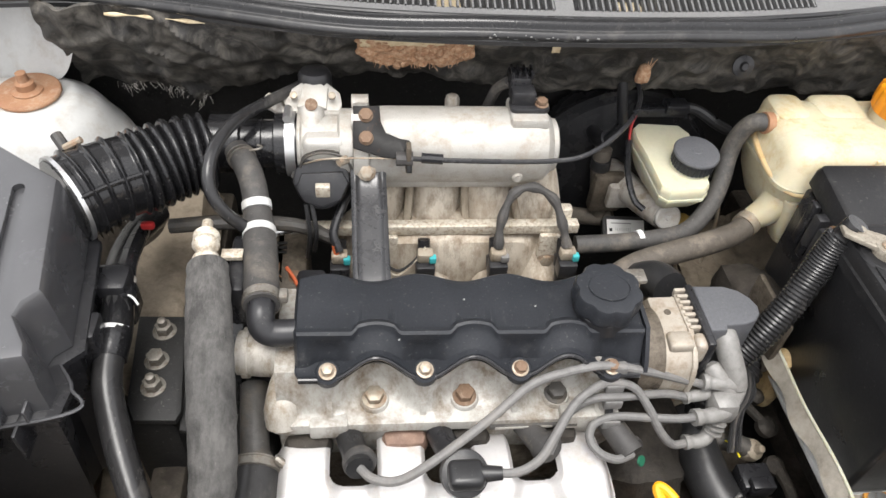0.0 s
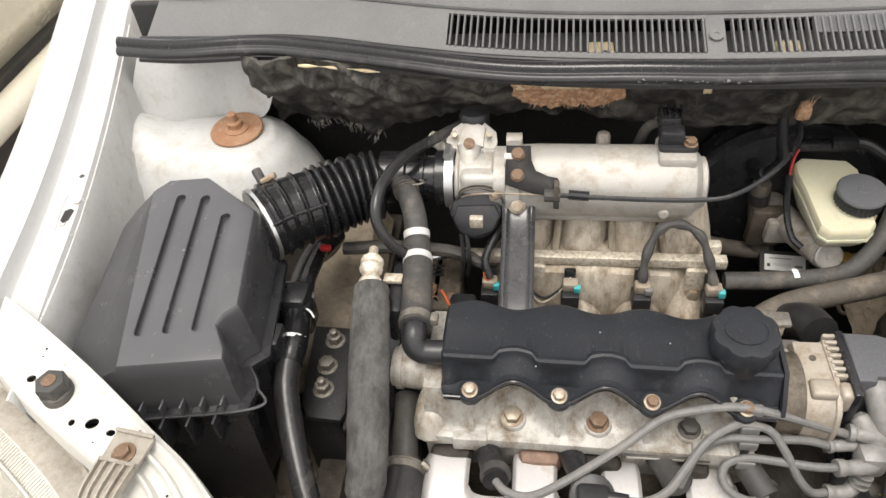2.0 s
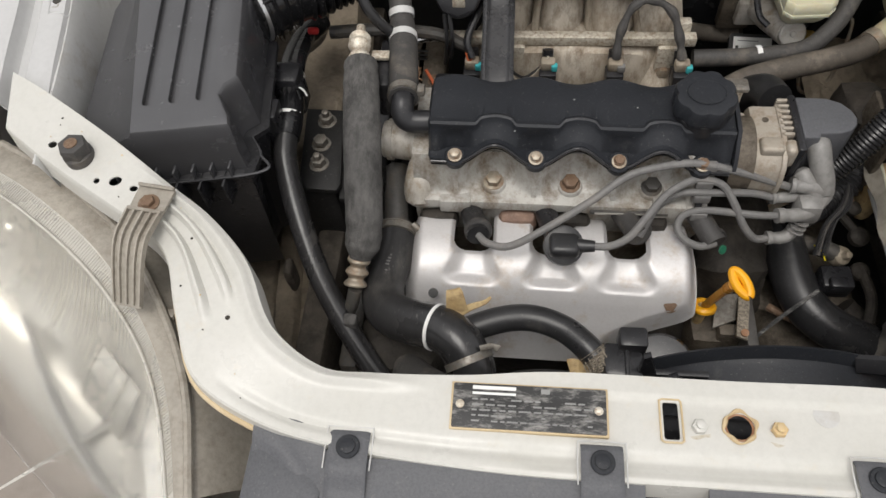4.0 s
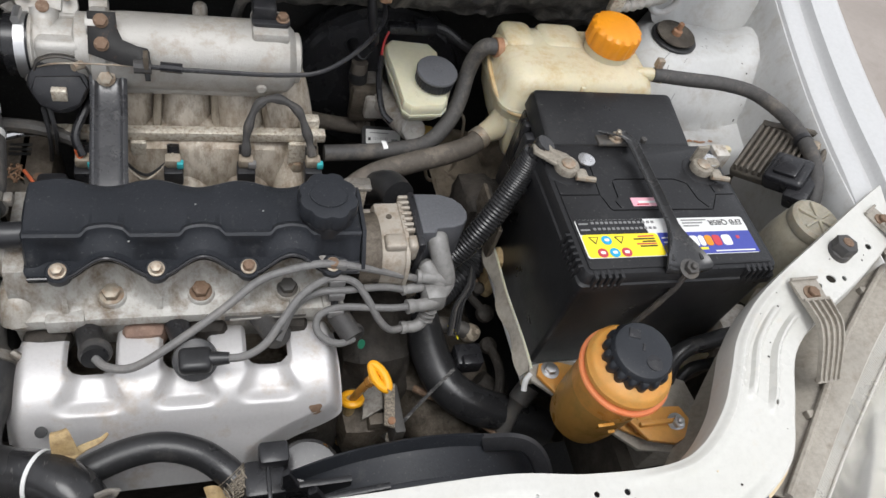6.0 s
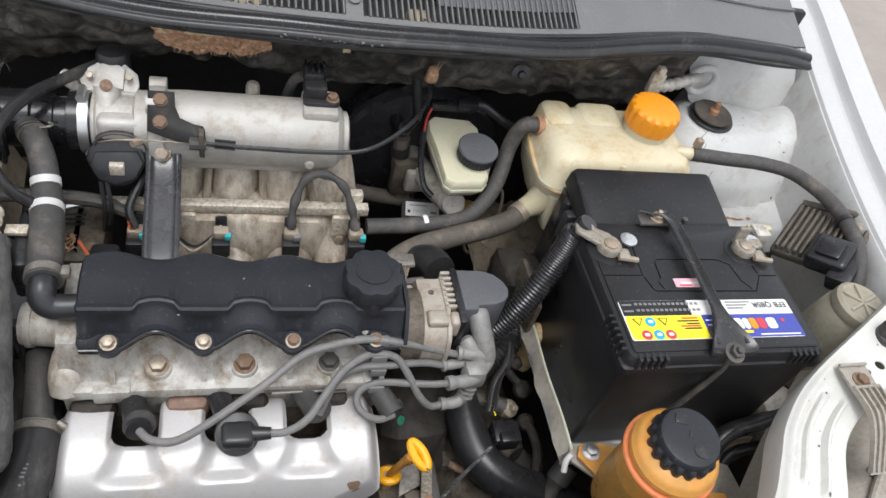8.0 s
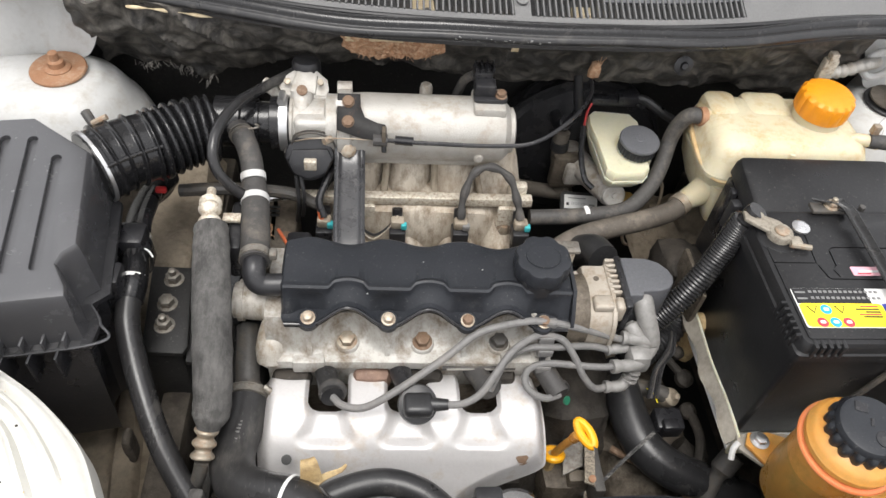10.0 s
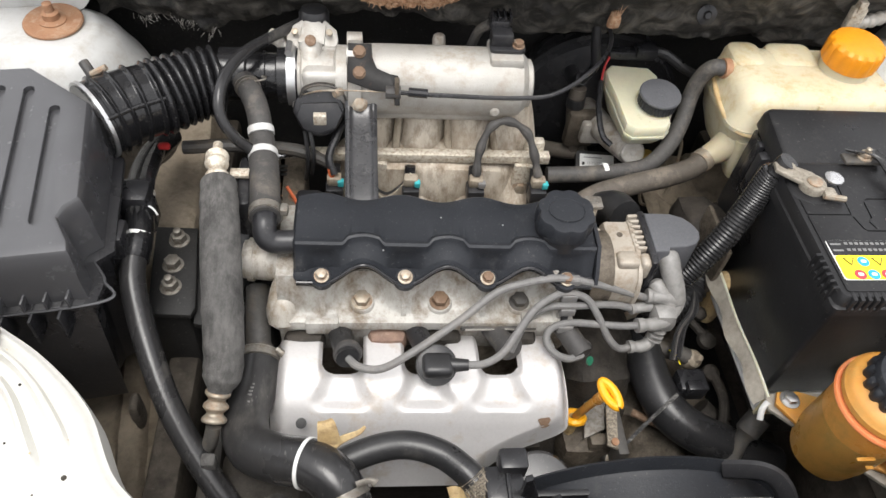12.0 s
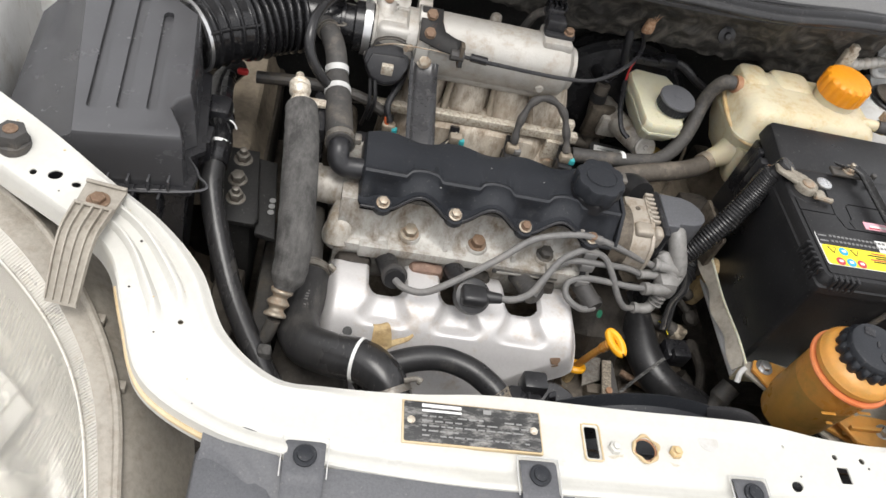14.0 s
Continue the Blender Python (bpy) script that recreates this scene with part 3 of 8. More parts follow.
def blot(x, y, r, seed):
    """A thin uneven stain on the flat of the crossmember."""
    return prism([(x + r * (1 + 0.28 * noise.noise(Vector((math.cos(a) * 1.5, math.sin(a) * 1.5, seed)))) * math.cos(a), y + r * (1 + 0.28 * noise.noise(Vector((math.cos(a) * 1.5, math.sin(a) * 1.5, seed + 9)))) * math.sin(a)) for a in np.linspace(0, 2 * math.pi, 33)[:-1]], 0.8087, 0.8093, 0)


for k, (x, y, r) in enumerate(((0.086, -0.301, 0.0105), (0.146, -0.300, 0.0115))):
    part("stain", blot(x, y, r, k), "stain", panel)
for x, y in ((0.184, -0.2855), (0.262, -0.2835)):
    part("dimple", ring((x, y, 0.8095), (0, 0, 1), 0.010, 0.0012, 0.0018, 20), "paint_in", panel)
# rolled tan primer along the outer flange
for k0, k1 in ((44, 84), (NS - 84, NS - 44)):
    part("flange_edge", tube([out_line[k] + Vector((0, -0.003, -0.014)) for k in range(k0, k1, 4)], 0.0028, 8, 40), "tan_edge", panel)
part("plate_outline", box((-0.1092, -0.3150, 0.8095), (0.0162, -0.2750, 0.8140), 0.0008), "tan_edge", panel)

for sgn in (1, -1):
    def side(g):
        return g if sgn > 0 else mirrored(g)

    def edge(y):
        """Distance of the rail's inner edge from the middle, along the car."""
        y = y if y < 0.5 else 0.5 + 0.25 * (1 - math.exp(-(y - 0.5) / 0.25))
        return 0.643 + 0.18 * y + 0.12 * y * abs(y)

    SEC = [(-0.004, 0.830), (0.0, 0.858), (0.005, 0.868), (0.030, 0.870), (0.034, 0.864), (0.044, 0.864), (0.050, 0.880), (0.078, 0.882), (0.092, 0.884), (0.101, 0.880), (0.114, 0.862), (0.136, 0.79), (0.150, 0.67), (0.153, 0.45)]

    def wing(u, v):
        y = -0.03 + 1.25 * u
        i = min(int(v * (len(SEC) - 1)), len(SEC) - 2)
        t = v * (len(SEC) - 1) - i
        o, z = (SEC[i][j] * (1 - t) + SEC[i + 1][j] * t for j in (0, 1))
        return XC - edge(y) - o, y, z + 0.05 * smooth_step(0.0, 0.7, y) - 0.008 * smooth_step(0.05, -0.06, y)
    skin = sheet(wing, 60, 48, 0.0015)
    if sgn > 0:
        skin = cut(skin, prism([(-0.5765, 0.1165), (-0.5715, 0.1135), (-0.5675, 0.1180), (-0.5685, 0.1340), (-0.5745, 0.1365), (-0.5785, 0.1320)], 0.80, 0.92, 0), prism([(-0.584 + 0.0030 * math.cos(a), 0.187 + 0.0032 * math.sin(a)) for a in np.linspace(0, 2 * math.pi, 13)[:-1]], 0.80, 0.92, 0))
    part("fender", side(skin), "paint", car, "white painted front fender with a stepped inner ledge")
    if sgn > 0:
        def ledge(x, y, h):
            return x, y, np.interp(XC - edge(y) - x, [o for o, z in SEC], [z for o, z in SEC]) + 0.05 * smooth_step(0.0, 0.7, y) + h
        rim = spline([Vector(p) for p in ((-0.562, 0.1015, 0), (-0.557, 0.104, 0), (-0.5645, 0.148, 0), (-0.569, 0.154, 0), (-0.583, 0.155, 0), (-0.5855, 0.148, 0), (-0.576, 0.104, 0), (-0.572, 0.1015, 0), (-0.562, 0.1015, 0))], 60)
        part("pressed_rim", tube([ledge(p.x, p.y, -0.0002) for p in rim], 0.0012, 6, 90), "paint", car)
        for yy in (0.109, 0.143):
            part("pressed_mark", tube([ledge(-0.574, yy, 0), ledge(-0.569, yy + 0.001, 0), ledge(-0.569, yy + 0.006, 0)], 0.0006, 5, 8), "brk", car)

    def apron(u, v):
        y = -0.10 + 0.60 * u
        e = edge(y) + 0.003
        dx = 0.36 + (e - 0.36) * v
        d = math.hypot(0.565 - dx if dx < 0.565 else 0.35 * (dx - 0.565), (y - 0.342) * 0.95)
        tower = 0.826 - 0.012 * smooth_step(0.04, 0.06, d) - 0.05 * smooth_step(0.055, 0.095, d) - 0.34 * smooth_step(0.085, 0.165, d)
        shelf = 0.40 + 0.34 * smooth_step(0.50, 0.585, dx) * smooth_step(0.06, 0.2, y)
        wall = 0.40 + 0.462 * smooth_step(e - 0.045, e - 0.002, dx)
        arch = 0.40 + 0.40 * smooth_step(0.17, 0.30, y) * smooth_step(0.50, 0.60, dx)
        z = max(tower, shelf, wall, arch)
        return XC - dx, y, z + 0.05 * smooth_step(0.0, 0.7, y) * smooth_step(e - 0.06, e, dx)
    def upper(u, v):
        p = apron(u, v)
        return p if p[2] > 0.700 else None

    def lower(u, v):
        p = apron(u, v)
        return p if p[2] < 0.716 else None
    # below the height cut the mud colour also holds the bay's shade
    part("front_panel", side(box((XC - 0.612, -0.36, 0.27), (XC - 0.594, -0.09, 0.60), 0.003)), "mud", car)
    part("lower_apron", side(sheet(lower, 160, 130)), "mud", car, "mud-coated lower inner wing, its colour darkened for low-bay shade")
    part("inner_wing", side(sheet(upper, 160, 130)), "paint_in", car, "white inner wing and strut tower, dusty with scuffs")
    if sgn < 0:
        def stain(u, v):
            y, dx = 0.200 + 0.030 * u, 0.550 + 0.075 * v
            k = noise.noise(Vector((u * 3, v * 9, 4))) + 0.5 * noise.noise(Vector((u * 9, v * 25, 1))) - 9.0 * abs(u - 0.5 + 0.05 * math.sin(v * 11))
            if k < -0.85 + 0.9 * abs(v - 0.45):
                return None
            p = apron((y + 0.10) / 0.60, (dx - 0.36) / (edge(y) + 0.003 - 0.36))
            return p[0], p[1] - 0.0008, p[2] + 0.0012
        part("rust_stain", side(sheet(stain, 36, 60)), "rust", car)

    def scuffs(y0, y1, d0, d1, seed, thr):
        """Thin irregular scrapes lying on the inner wing."""
        def at(u, v):
            y, dx = y0 + (y1 - y0) * u, d0 + (d1 - d0) * v
            k = noise.noise(Vector((y * 260 + dx * 120, dx * 90 - y * 40, seed))) + 0.5 * noise.noise(Vector((y * 60, dx * 60, seed + 3)))
            if k < thr:
                return None
            p = apron((y + 0.10) / 0.60, (dx - 0.36) / (edge(y) + 0.003 - 0.36))
            return p[0], p[1] - 0.0006, p[2] + 0.0010
        return side(sheet(at, 70, 90))
    for y0, y1, d0, d1, seed, thr in (((0.300, 0.370, 0.605, 0.680, 5, 0.56), (0.225, 0.330, 0.640, 0.705, 8, 0.66)) if sgn < 0 else ((-0.045, 0.065, 0.585, 0.655, 2, 0.52), (0.120, 0.300, 0.590, 0.680, 6, 0.70))):
        part("scuff", scuffs(y0, y1, d0, d1, seed, thr), "grime_shade", car)
    part("bulkhead_side", side(sheet(lambda u, v: (XC - 0.522 + 0.045 * v * v - 0.222 * u, 0.372 + 0.040 * v + 0.012 * math.sin(u * 3) , 0.826 - 0.05 * smooth_step(0.25, 0.42, u) + 0.040 * max(0.0, 1 - u / 0.16) ** 2.2 + (0.114 + 0.05 * smooth_step(0.25, 0.42, u) - 0.040 * max(0.0, 1 - u / 0.16) ** 2.2 - 0.015 * smooth_step(0.70, 0.95, u)) * v), 64, 12)), "paint_in", car)
    strut = [(0.003, 0.034), (0.0075, 0.033), (0.008, 0.024), (0.012, 0.022), (0.013, 0.014), (0.0205, 0.012), (0.022, 0.008), (0.0235, 0.0075), (0.0355, 0.0085), (0.037, 0.006), (0.037, 0.002), (0.035, 0.0)]
    mount = thing("strut_mount", (XC - 0.565 * sgn, 0.342, 0.826), "rusty strut top mount with a dished washer and nut" if sgn > 0 else "dark rubber strut mount with a rusty centre nut", "strut mount")
    at = (XC - 0.572, 0.345, 0.828) if sgn > 0 else (XC + 0.565, 0.340, 0.828)
    part("dished_washer", lathe([(r * 0.94, h * 0.60) for r, h in reversed(strut) if r > 0.021], at, (0, -0.06, 1)), "rust" if sgn > 0 else "rubber", mount)
    part("nut", lathe([(r * (1 if sgn > 0 else 0.72), h) for r, h in ((0.0165, 0.003), (0.0165, 0.0065), (0.0105, 0.009), (0.0100, 0.016), (0.0060, 0.018), (0.0056, 0.028), (0.003, 0.0285))], at, (0, -0.06, 1), 18), "rust", mount)
    if sgn < 0:
        part("dust_dish", lathe([(0.030, 0.0085), (0.0295, 0.0105), (0.022, 0.0098), (0.013, 0.0096)], at, (0, -0.06, 1)), "mud", mount)
    bx, by = (-0.472, -0.092) if sgn > 0 else (0.673, -0.085)
    buffer = thing("rubber_buffer", (bx, by, 0.866), "dark hexagonal rubber bonnet buffer", "bump stop")
    part("pad", prism(hexagon(0.0135), 0.004, 0.018, 0.002, m=Matrix.Translation((bx, by, 0.866))), "rubber_old", buffer)
    part("foot", lathe([(0.014, -0.004), (0.014, 0.005), (0.011, 0.007)], (bx, by, 0.866), n=20), "rubber_old", buffer)
    part("centre_pin", lathe([(0.0062, 0.0), (0.0062, 0.0012), (0.004, 0.002)], (bx, by, 0.8838), n=16), "rust_bolt", buffer)

def wheel(parent, x, y, r=0.29, w=0.185):
    part("tyre", lathe([(r * 0.62, -w / 2), (r * 0.92, -w / 2), (r, -w * 0.36), (r, w * 0.36), (r * 0.92, w / 2), (r * 0.62, w / 2)], (x, y, r), (1, 0, 0), 40), "rubber_old", parent)
    part("rim", lathe([(r * 0.63, -w * 0.44), (r * 0.60, w * 0.30), (r * 0.2, w * 0.36), (r * 0.1, w * 0.3)], (x, y, r), (1, 0, 0), 32), "alu_clean", parent)


for sgn in (1, -1):
    wheel(car, XC - 0.66 * sgn, 0.30)
    part("wheel_arch", box((XC - 0.66 * sgn - 0.10, 0.0, 0.40), (XC - 0.66 * sgn + 0.10, 0.60, 0.62), 0.02), "dark", car)
for y in (-0.1, 2.4):
    wheel(neighbour, -1.72, y)
    wheel(neighbour, -2.95, y)
# the bonnet, propped open over the bay
def bonnet(u, v):
    x = XC + (u - 0.5) * (1.24 + 0.10 * (1 - v))
    c = (2 * u - 1) ** 2
    return x, 0.62 - 0.20 * v + 0.04 * c, 1.12 + 0.98 * v - 0.025 * c + 0.05 * math.sin(v * 3.14)


lid_car = part("bonnet", sheet(bonnet, 30, 24, 0.012), "paint", car, "white bonnet propped open")
for u in (0.12, 0.5, 0.88):
    part("stiffener", tube([Vector(bonnet(u, v)) + Vector((0, -0.018, -0.006)) for v in (0.06, 0.5, 0.94)], 0.022, 10, 16, 0.6), "paint", lid_car)
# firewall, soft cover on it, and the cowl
# near-black sheets behind and below the engine
part("firewall", box((-0.62, 0.46, 0.30), (0.84, 0.475, 0.95), 0.004), "matt_black", car)
part("underbody", box((-0.55, -0.34, 0.25), (0.77, 0.47, 0.27), 0.004), "matt_black", car)
for sgn in (1, -1):
    x = -0.285 if sgn > 0 else 2 * XC + 0.285
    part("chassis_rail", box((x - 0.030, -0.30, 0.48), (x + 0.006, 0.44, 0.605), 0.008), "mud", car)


def felt(u, v):
    x = -0.43 + 1.035 * u
    bottom = 0.805 + 0.045 * smooth_step(-0.30, -0.15, x) - 0.02 * smooth_step(0.0, 0.15, x) - 0.04 * smooth_step(0.35, 0.6, x) + 0.010 * noise.noise(Vector((x * 30, 0, 5))) + 0.006 * noise.noise(Vector((x * 110, 0, 2)))
    top = 0.945
    z = top + (bottom - top) * v
    dx = (x - XC) / 0.6
    w = 0.012 * noise.noise(Vector((x * 9, z * 14, 0))) + 0.005 * (1 - abs(noise.noise(Vector((x * 13 + z * 6, z * 11, 9))) * 2)) ** 3 + 0.008 * noise.noise(Vector((x * 24, z * 30, 3))) + 0.004 * noise.noise(Vector((x * 60, z * 70, 7)))
    y = 0.305 + (0.935 - z) * 0.55 + 0.045 * dx * dx - w * (1.0 + 0.9 * smooth_step(-0.05, -0.25, x))
    if u in (0, 1):
        y += 0.02
    return x, y, z


felt_pad = thing("bulkhead_insulation", (XC, 0.33, 0.80), "black bitumen felt on the bulkhead, creased, dusty and frayed below", "insulation")
part("pad", sheet(felt, 240, 40, 0.004), "felt", felt_pad)
rnd = random.Random(11)
for k in range(60):
    u = rnd.uniform(0.04, 0.15)
    p = Vector(felt(u, rnd.uniform(0.93, 1.0))) + Vector((0, -0.004, 0))
    d = Vector((rnd.uniform(-0.5, 0.5), -0.2, rnd.uniform(-1.0, -0.2))) * rnd.uniform(0.006, 0.016)
    part("fibre", tube([p, p + d * 0.5 + Vector((rnd.uniform(-0.002, 0.002), 0, 0)), p + d], 0.00022, 4, 6), "fluff", felt_pad)
part("tan_edge", tube([(-0.352 + 0.025 * k, 0.3250 - 0.0035 * k, 0.9360 + 0.0010 * math.sin(k)) for k in range(5)], lambda t: 0.0014 + 0.0010 * math.sin(t * 17), 8, 40), "wool_face", felt_pad)


def scrap(u, v):
    x = -0.100 + 0.124 * u
    edge_z = 0.887 + 0.018 * (2 * u - 1) ** 4 + 0.006 * noise.noise(Vector((x * 110, 1, 1))) - 0.006 * math.exp(-((u - 0.36) / 0.03) ** 2)
    z = 0.928 + (edge_z - 0.928) * v
    return x, 0.308 + (0.935 - z) * 0.55 - 0.012 + 0.006 * noise.noise(Vector((x * 70, z * 90, 0))) + 0.004 * noise.noise(Vector((x * 190, z * 260, 5))), z


wool = thing("torn_insulation", (-0.038, 0.32, 0.90), "torn brown glass wool with a pale facing, showing under the felt", "insulation")
part("wool", sheet(scrap, 110, 30, 0.004), "torn", wool)
part("facing", sheet(lambda u, v: ((x := -0.097 + 0.118 * u), 0.2975 + (0.935 - (z := 0.934 - (0.0175 - 0.004 * u + 0.0025 * noise.noise(Vector((x * 60, 2, 2)))) * v)) * 0.55 - 0.006 * math.sin(v * 2.6), z), 50, 6, 0.0015), "wool_face", wool, "pale cream facing strip")
for k in range(26):
    u = rnd.uniform(0.03, 0.97)
    p = Vector(scrap(u, 0.97)) + Vector((0, -0.003, 0.001))
    d = Vector((rnd.uniform(-0.6, 0.6), -0.25, -1.0)) * rnd.uniform(0.003, 0.009)
    part("strand", tube([p, p + d * 0.5 + Vector((rnd.uniform(-0.002, 0.002), 0, 0)), p + d], lambda t: 0.0008 - 0.0006 * t, 5, 6), "torn", wool)
rag = [(0.226, 0.325, 0.895), (0.229, 0.322, 0.885), (0.222, 0.324, 0.878), (0.226, 0.326, 0.868)]
tuft = thing("wool_tuft", (0.226, 0.326, 0.868), "brown tuft of frayed wool hanging from the felt", "insulation")
part("clump", lump((0.2195, 0.320, 0.866), (0.2325, 0.330, 0.886), 31, 0.35, 14), "torn", tuft)
for k in range(18):
    p = Vector((0.226 + rnd.uniform(-0.004, 0.004), 0.323, 0.880 + rnd.uniform(-0.010, 0.004)))
    d = Vector((rnd.uniform(-0.4, 0.7), -0.3, rnd.choice((-0.8, 1.3)))) * rnd.uniform(0.006, 0.015)
    part("strand", tube([p, p + d * 0.5 + Vector((rnd.uniform(-0.002, 0.002), 0, 0)), p + d], lambda t: 0.0010 - 0.0008 * t, 5, 6), "torn", tuft)
bung = thing("plastic_fastener", (-0.40, 0.36, 0.88), "round black fastener holding the felt", "fastener")
part("disc", lathe([(0.016, 0), (0.016, 0.002), (0.006, 0.004), (0.004, 0.009)], (-0.395, 0.352, 0.905), (0, -1, 0.3), 20), "black", bung)
tab_f = thing("tape_scrap", (0.108, 0.294, 0.92), "small cream tape end hanging below the seal", "scrap")
part("scrap", sheet(lambda u, v: (0.1035 + 0.009 * u, 0.2875 + 0.003 * v + 0.001 * math.sin(u * 3), 0.936 - 0.016 * v), 4, 6, 0.0008), "wool_face", tab_f)
bung2 = thing("plastic_fastener", (0.347, 0.34, 0.88), "round black fastener holding the felt", "fastener")
part("disc", lathe([(0.013, 0), (0.013, 0.002), (0.006, 0.004), (0.004, 0.007)], (0.347, 0.333, 0.882), (0, -1, 0.4), 20), "black", bung2)


def cowl_y(x):
    d = abs(x - XC) - 0.475
    return 0.275 + (0.065 if x < XC else 0.052) * ((x - XC) / 0.65) ** 2 + 0.032 * math.exp(-(d / (0.13 if d < 0 else 0.075)) ** 2 / 2)


def cowl_z(x):
    return 0.968 - 0.004 * ((x - XC) / 0.65) ** 2


seal = thing("bonnet_seal", (XC, 0.28, 0.95), "black rubber bonnet seal along the cowl", "seal")
xs = [XC - 0.665 + 1.30 * k / 12 for k in range(13)]
SEAL = spline([(0.0, 0.024, 0.002), (0.0, 0.018, 0.010), (0.0, 0.008, 0.013), (0.0, 0.000, 0.008), (0.0, -0.003, -0.001), (0.0, -0.009, -0.004), (0.0, -0.013, -0.011), (0.0, -0.011, -0.019), (0.0, -0.003, -0.025)], 33)


def rubber_strip(v0, v1):
    """A stretch of the seal's section, swept along the cowl."""
    def at(u, v):
        x = XC - 0.690 + 1.346 * u
        p = SEAL[round((v0 + (v1 - v0) * v) * 32)]
        e = smooth_step(0.60, 0.69, abs(x - XC))
        wave = 0.0018 * math.sin(x * 11) + 0.0010 * math.sin(x * 27 + 1) - (0.010 if x > XC else -0.003) * e
        return x, cowl_y(x) - 0.011 + (p.y + 0.011) * (0.68 - 0.06 * e), cowl_z(x) - 0.022 + (p.z + 0.019) * 0.56 + wave
    return at


part("bulb", sheet(rubber_strip(0.0, 0.5), 120, 16, 0.002), "rubber_new", seal)
part("lip", sheet(rubber_strip(0.5, 1.0), 120, 16, 0.002), "rubber", seal)
part("lower_channel", sheet(lambda u, v: (xs[0] + 1.33 * u, cowl_y(xs[0] + 1.33 * u) - 0.006 + 0.03 * v, cowl_z(xs[0] + 1.33 * u) - 0.025 - 0.006 * v), 60, 4, 0.004), "rubber", seal)
def chafe(u, v):
    """A pale worn streak along the lip."""
    w = 0.449 + 0.089 * u
    if noise.noise(Vector((w * 260, v * 3, 1))) + 0.5 * noise.noise(Vector((w * 900, v * 8, 5))) < -0.02 + 0.8 * abs(v - 0.5):
        return None
    p = Vector(rubber_strip(0.66, 0.86)(w, v))
    return p + Vector((0, -0.0007, 0.0004))


part("chafe_mark", sheet(chafe, 120, 8), "lab_grey", seal, "pale chafed streak")
part("inner_lip", tube([(x, cowl_y(x) + 0.015, cowl_z(x) - 0.010) for x in xs], 0.0035, 10, 90), "rubber", seal)

GX0, GX1 = -0.176, 0.402


def cowl_sheet(x0, x1, v0, v1, n):
    return sheet(lambda u, v: ((x := x0 + (x1 - x0) * u), cowl_y(x) + 0.022 + 0.16 * (v0 + (v1 - v0) * v), cowl_z(x) - 0.0105 + 0.055 * (v0 + (v1 - v0) * v)), n, 6, 0.003)


cowl = thing("cowl_panel", (XC, 0.35, 0.96), "grey plastic cowl panel with a slotted air grille", "cowl panel")
part("panel", cowl_sheet(XC - 0.66, GX0, 0, 1.0, 24), "cowl", cowl)
part("panel", cowl_sheet(GX1, XC + 0.66, 0, 1.0, 20), "cowl", cowl)
part("front_rim", cowl_sheet(GX0, GX1, 0, 0.05, 40), "cowl", cowl)
part("rear_panel", cowl_sheet(GX0, GX1, 0.33, 1.0, 40), "cowl", cowl)
part("centre_bar", cowl_sheet(0.104, 0.124, 0.04, 0.34, 4), "cowl", cowl)
part("seam_lip", sheet(lambda u, v: (XC - 0.66 + 1.32 * u, cowl_y(XC - 0.66 + 1.32 * u) + 0.022 + 0.16 * (0.36 + 0.02 * v), cowl_z(XC - 0.66 + 1.32 * u) - 0.0105 + 0.055 * 0.37 + 0.004), 60, 2, 0.003), "cowl", cowl)
part("blanking_plate", cowl_sheet(0.215, GX1 - 0.004, 0.20, 0.34, 20), "bumper", cowl)
part("screw", lathe([(0.0075, 0), (0.0075, 0.002), (0.003, 0.002), (0.003, 0.0012)], (0.114, cowl_y(0.114) + 0.05, cowl_z(0.114) + 0.0010), (0, -0.33, 1), 18), "cowl", cowl)
slat = mesh_of("slat", box((-0.0011, 0, -0.006), (0.0011, 0.047, 0.002), 0.0006, 1), M["cowl"], Vector((0, 0, 0)))
x = GX0 + 0.004
while x < GX1 - 0.003:
    if not 0.102 < x < 0.126:
        placed("slat", slat, cowl, Matrix.Translation((x, cowl_y(x) + 0.029, cowl_z(x) - 0.0075)) @ pose(0, 0, 0, 18.9))
    x += 0.0076
part("duct", box((GX0 - 0.02, 0.345, 0.90), (GX1 + 0.02, 0.42, 0.925), 0.003), "dark", cowl)
for x in (-0.003, 0.198):
    post = part("support_tab", box((x - 0.014, 0.312, 0.932), (x + 0.014, 0.358, 0.946), 0.003), "wool_face", cowl, "pale stained support behind the slats")
    part("hole", lathe([(0.0030, 0), (0.0030, 0.0010), (0.002, 0.0012)], (x + 0.004, 0.334, 0.9455), n=12), "dark", post)
screen = thing("windscreen", (XC, 0.5, 1.0), "dark windscreen glass above the cowl", "windscreen")
part("pane", sheet(lambda u, v: (XC - 0.68 + 1.36 * u, cowl_y(XC - 0.68 + 1.36 * u) + 0.17 + 0.55 * v, 1.018 + 0.42 * v + 0.012 * (2 * u - 1) ** 2), 24, 6, 0.004), "glass", screen)

# grille top and bumper in front of the crossmember
bumper = thing("bumper_top", (XC, -0.42, 0.6), "dark grey plastic grille top with push clips", "bumper")


def grille(u, v):
    x = -0.268 + 0.752 * u
    if 0.050 < x < 0.080 and v < 0.75:
        return None
    s = smooth_step(0.0, 0.10, u) * smooth_step(1.0, 0.90, u)
    return x, -0.285 - 0.056 * s - 0.10 * v, 0.8085 - 0.012 * v - 0.05 * v * v + 0.0025 * smooth_step(0.35, 0.4, v) + 0.012 * (1 - s)


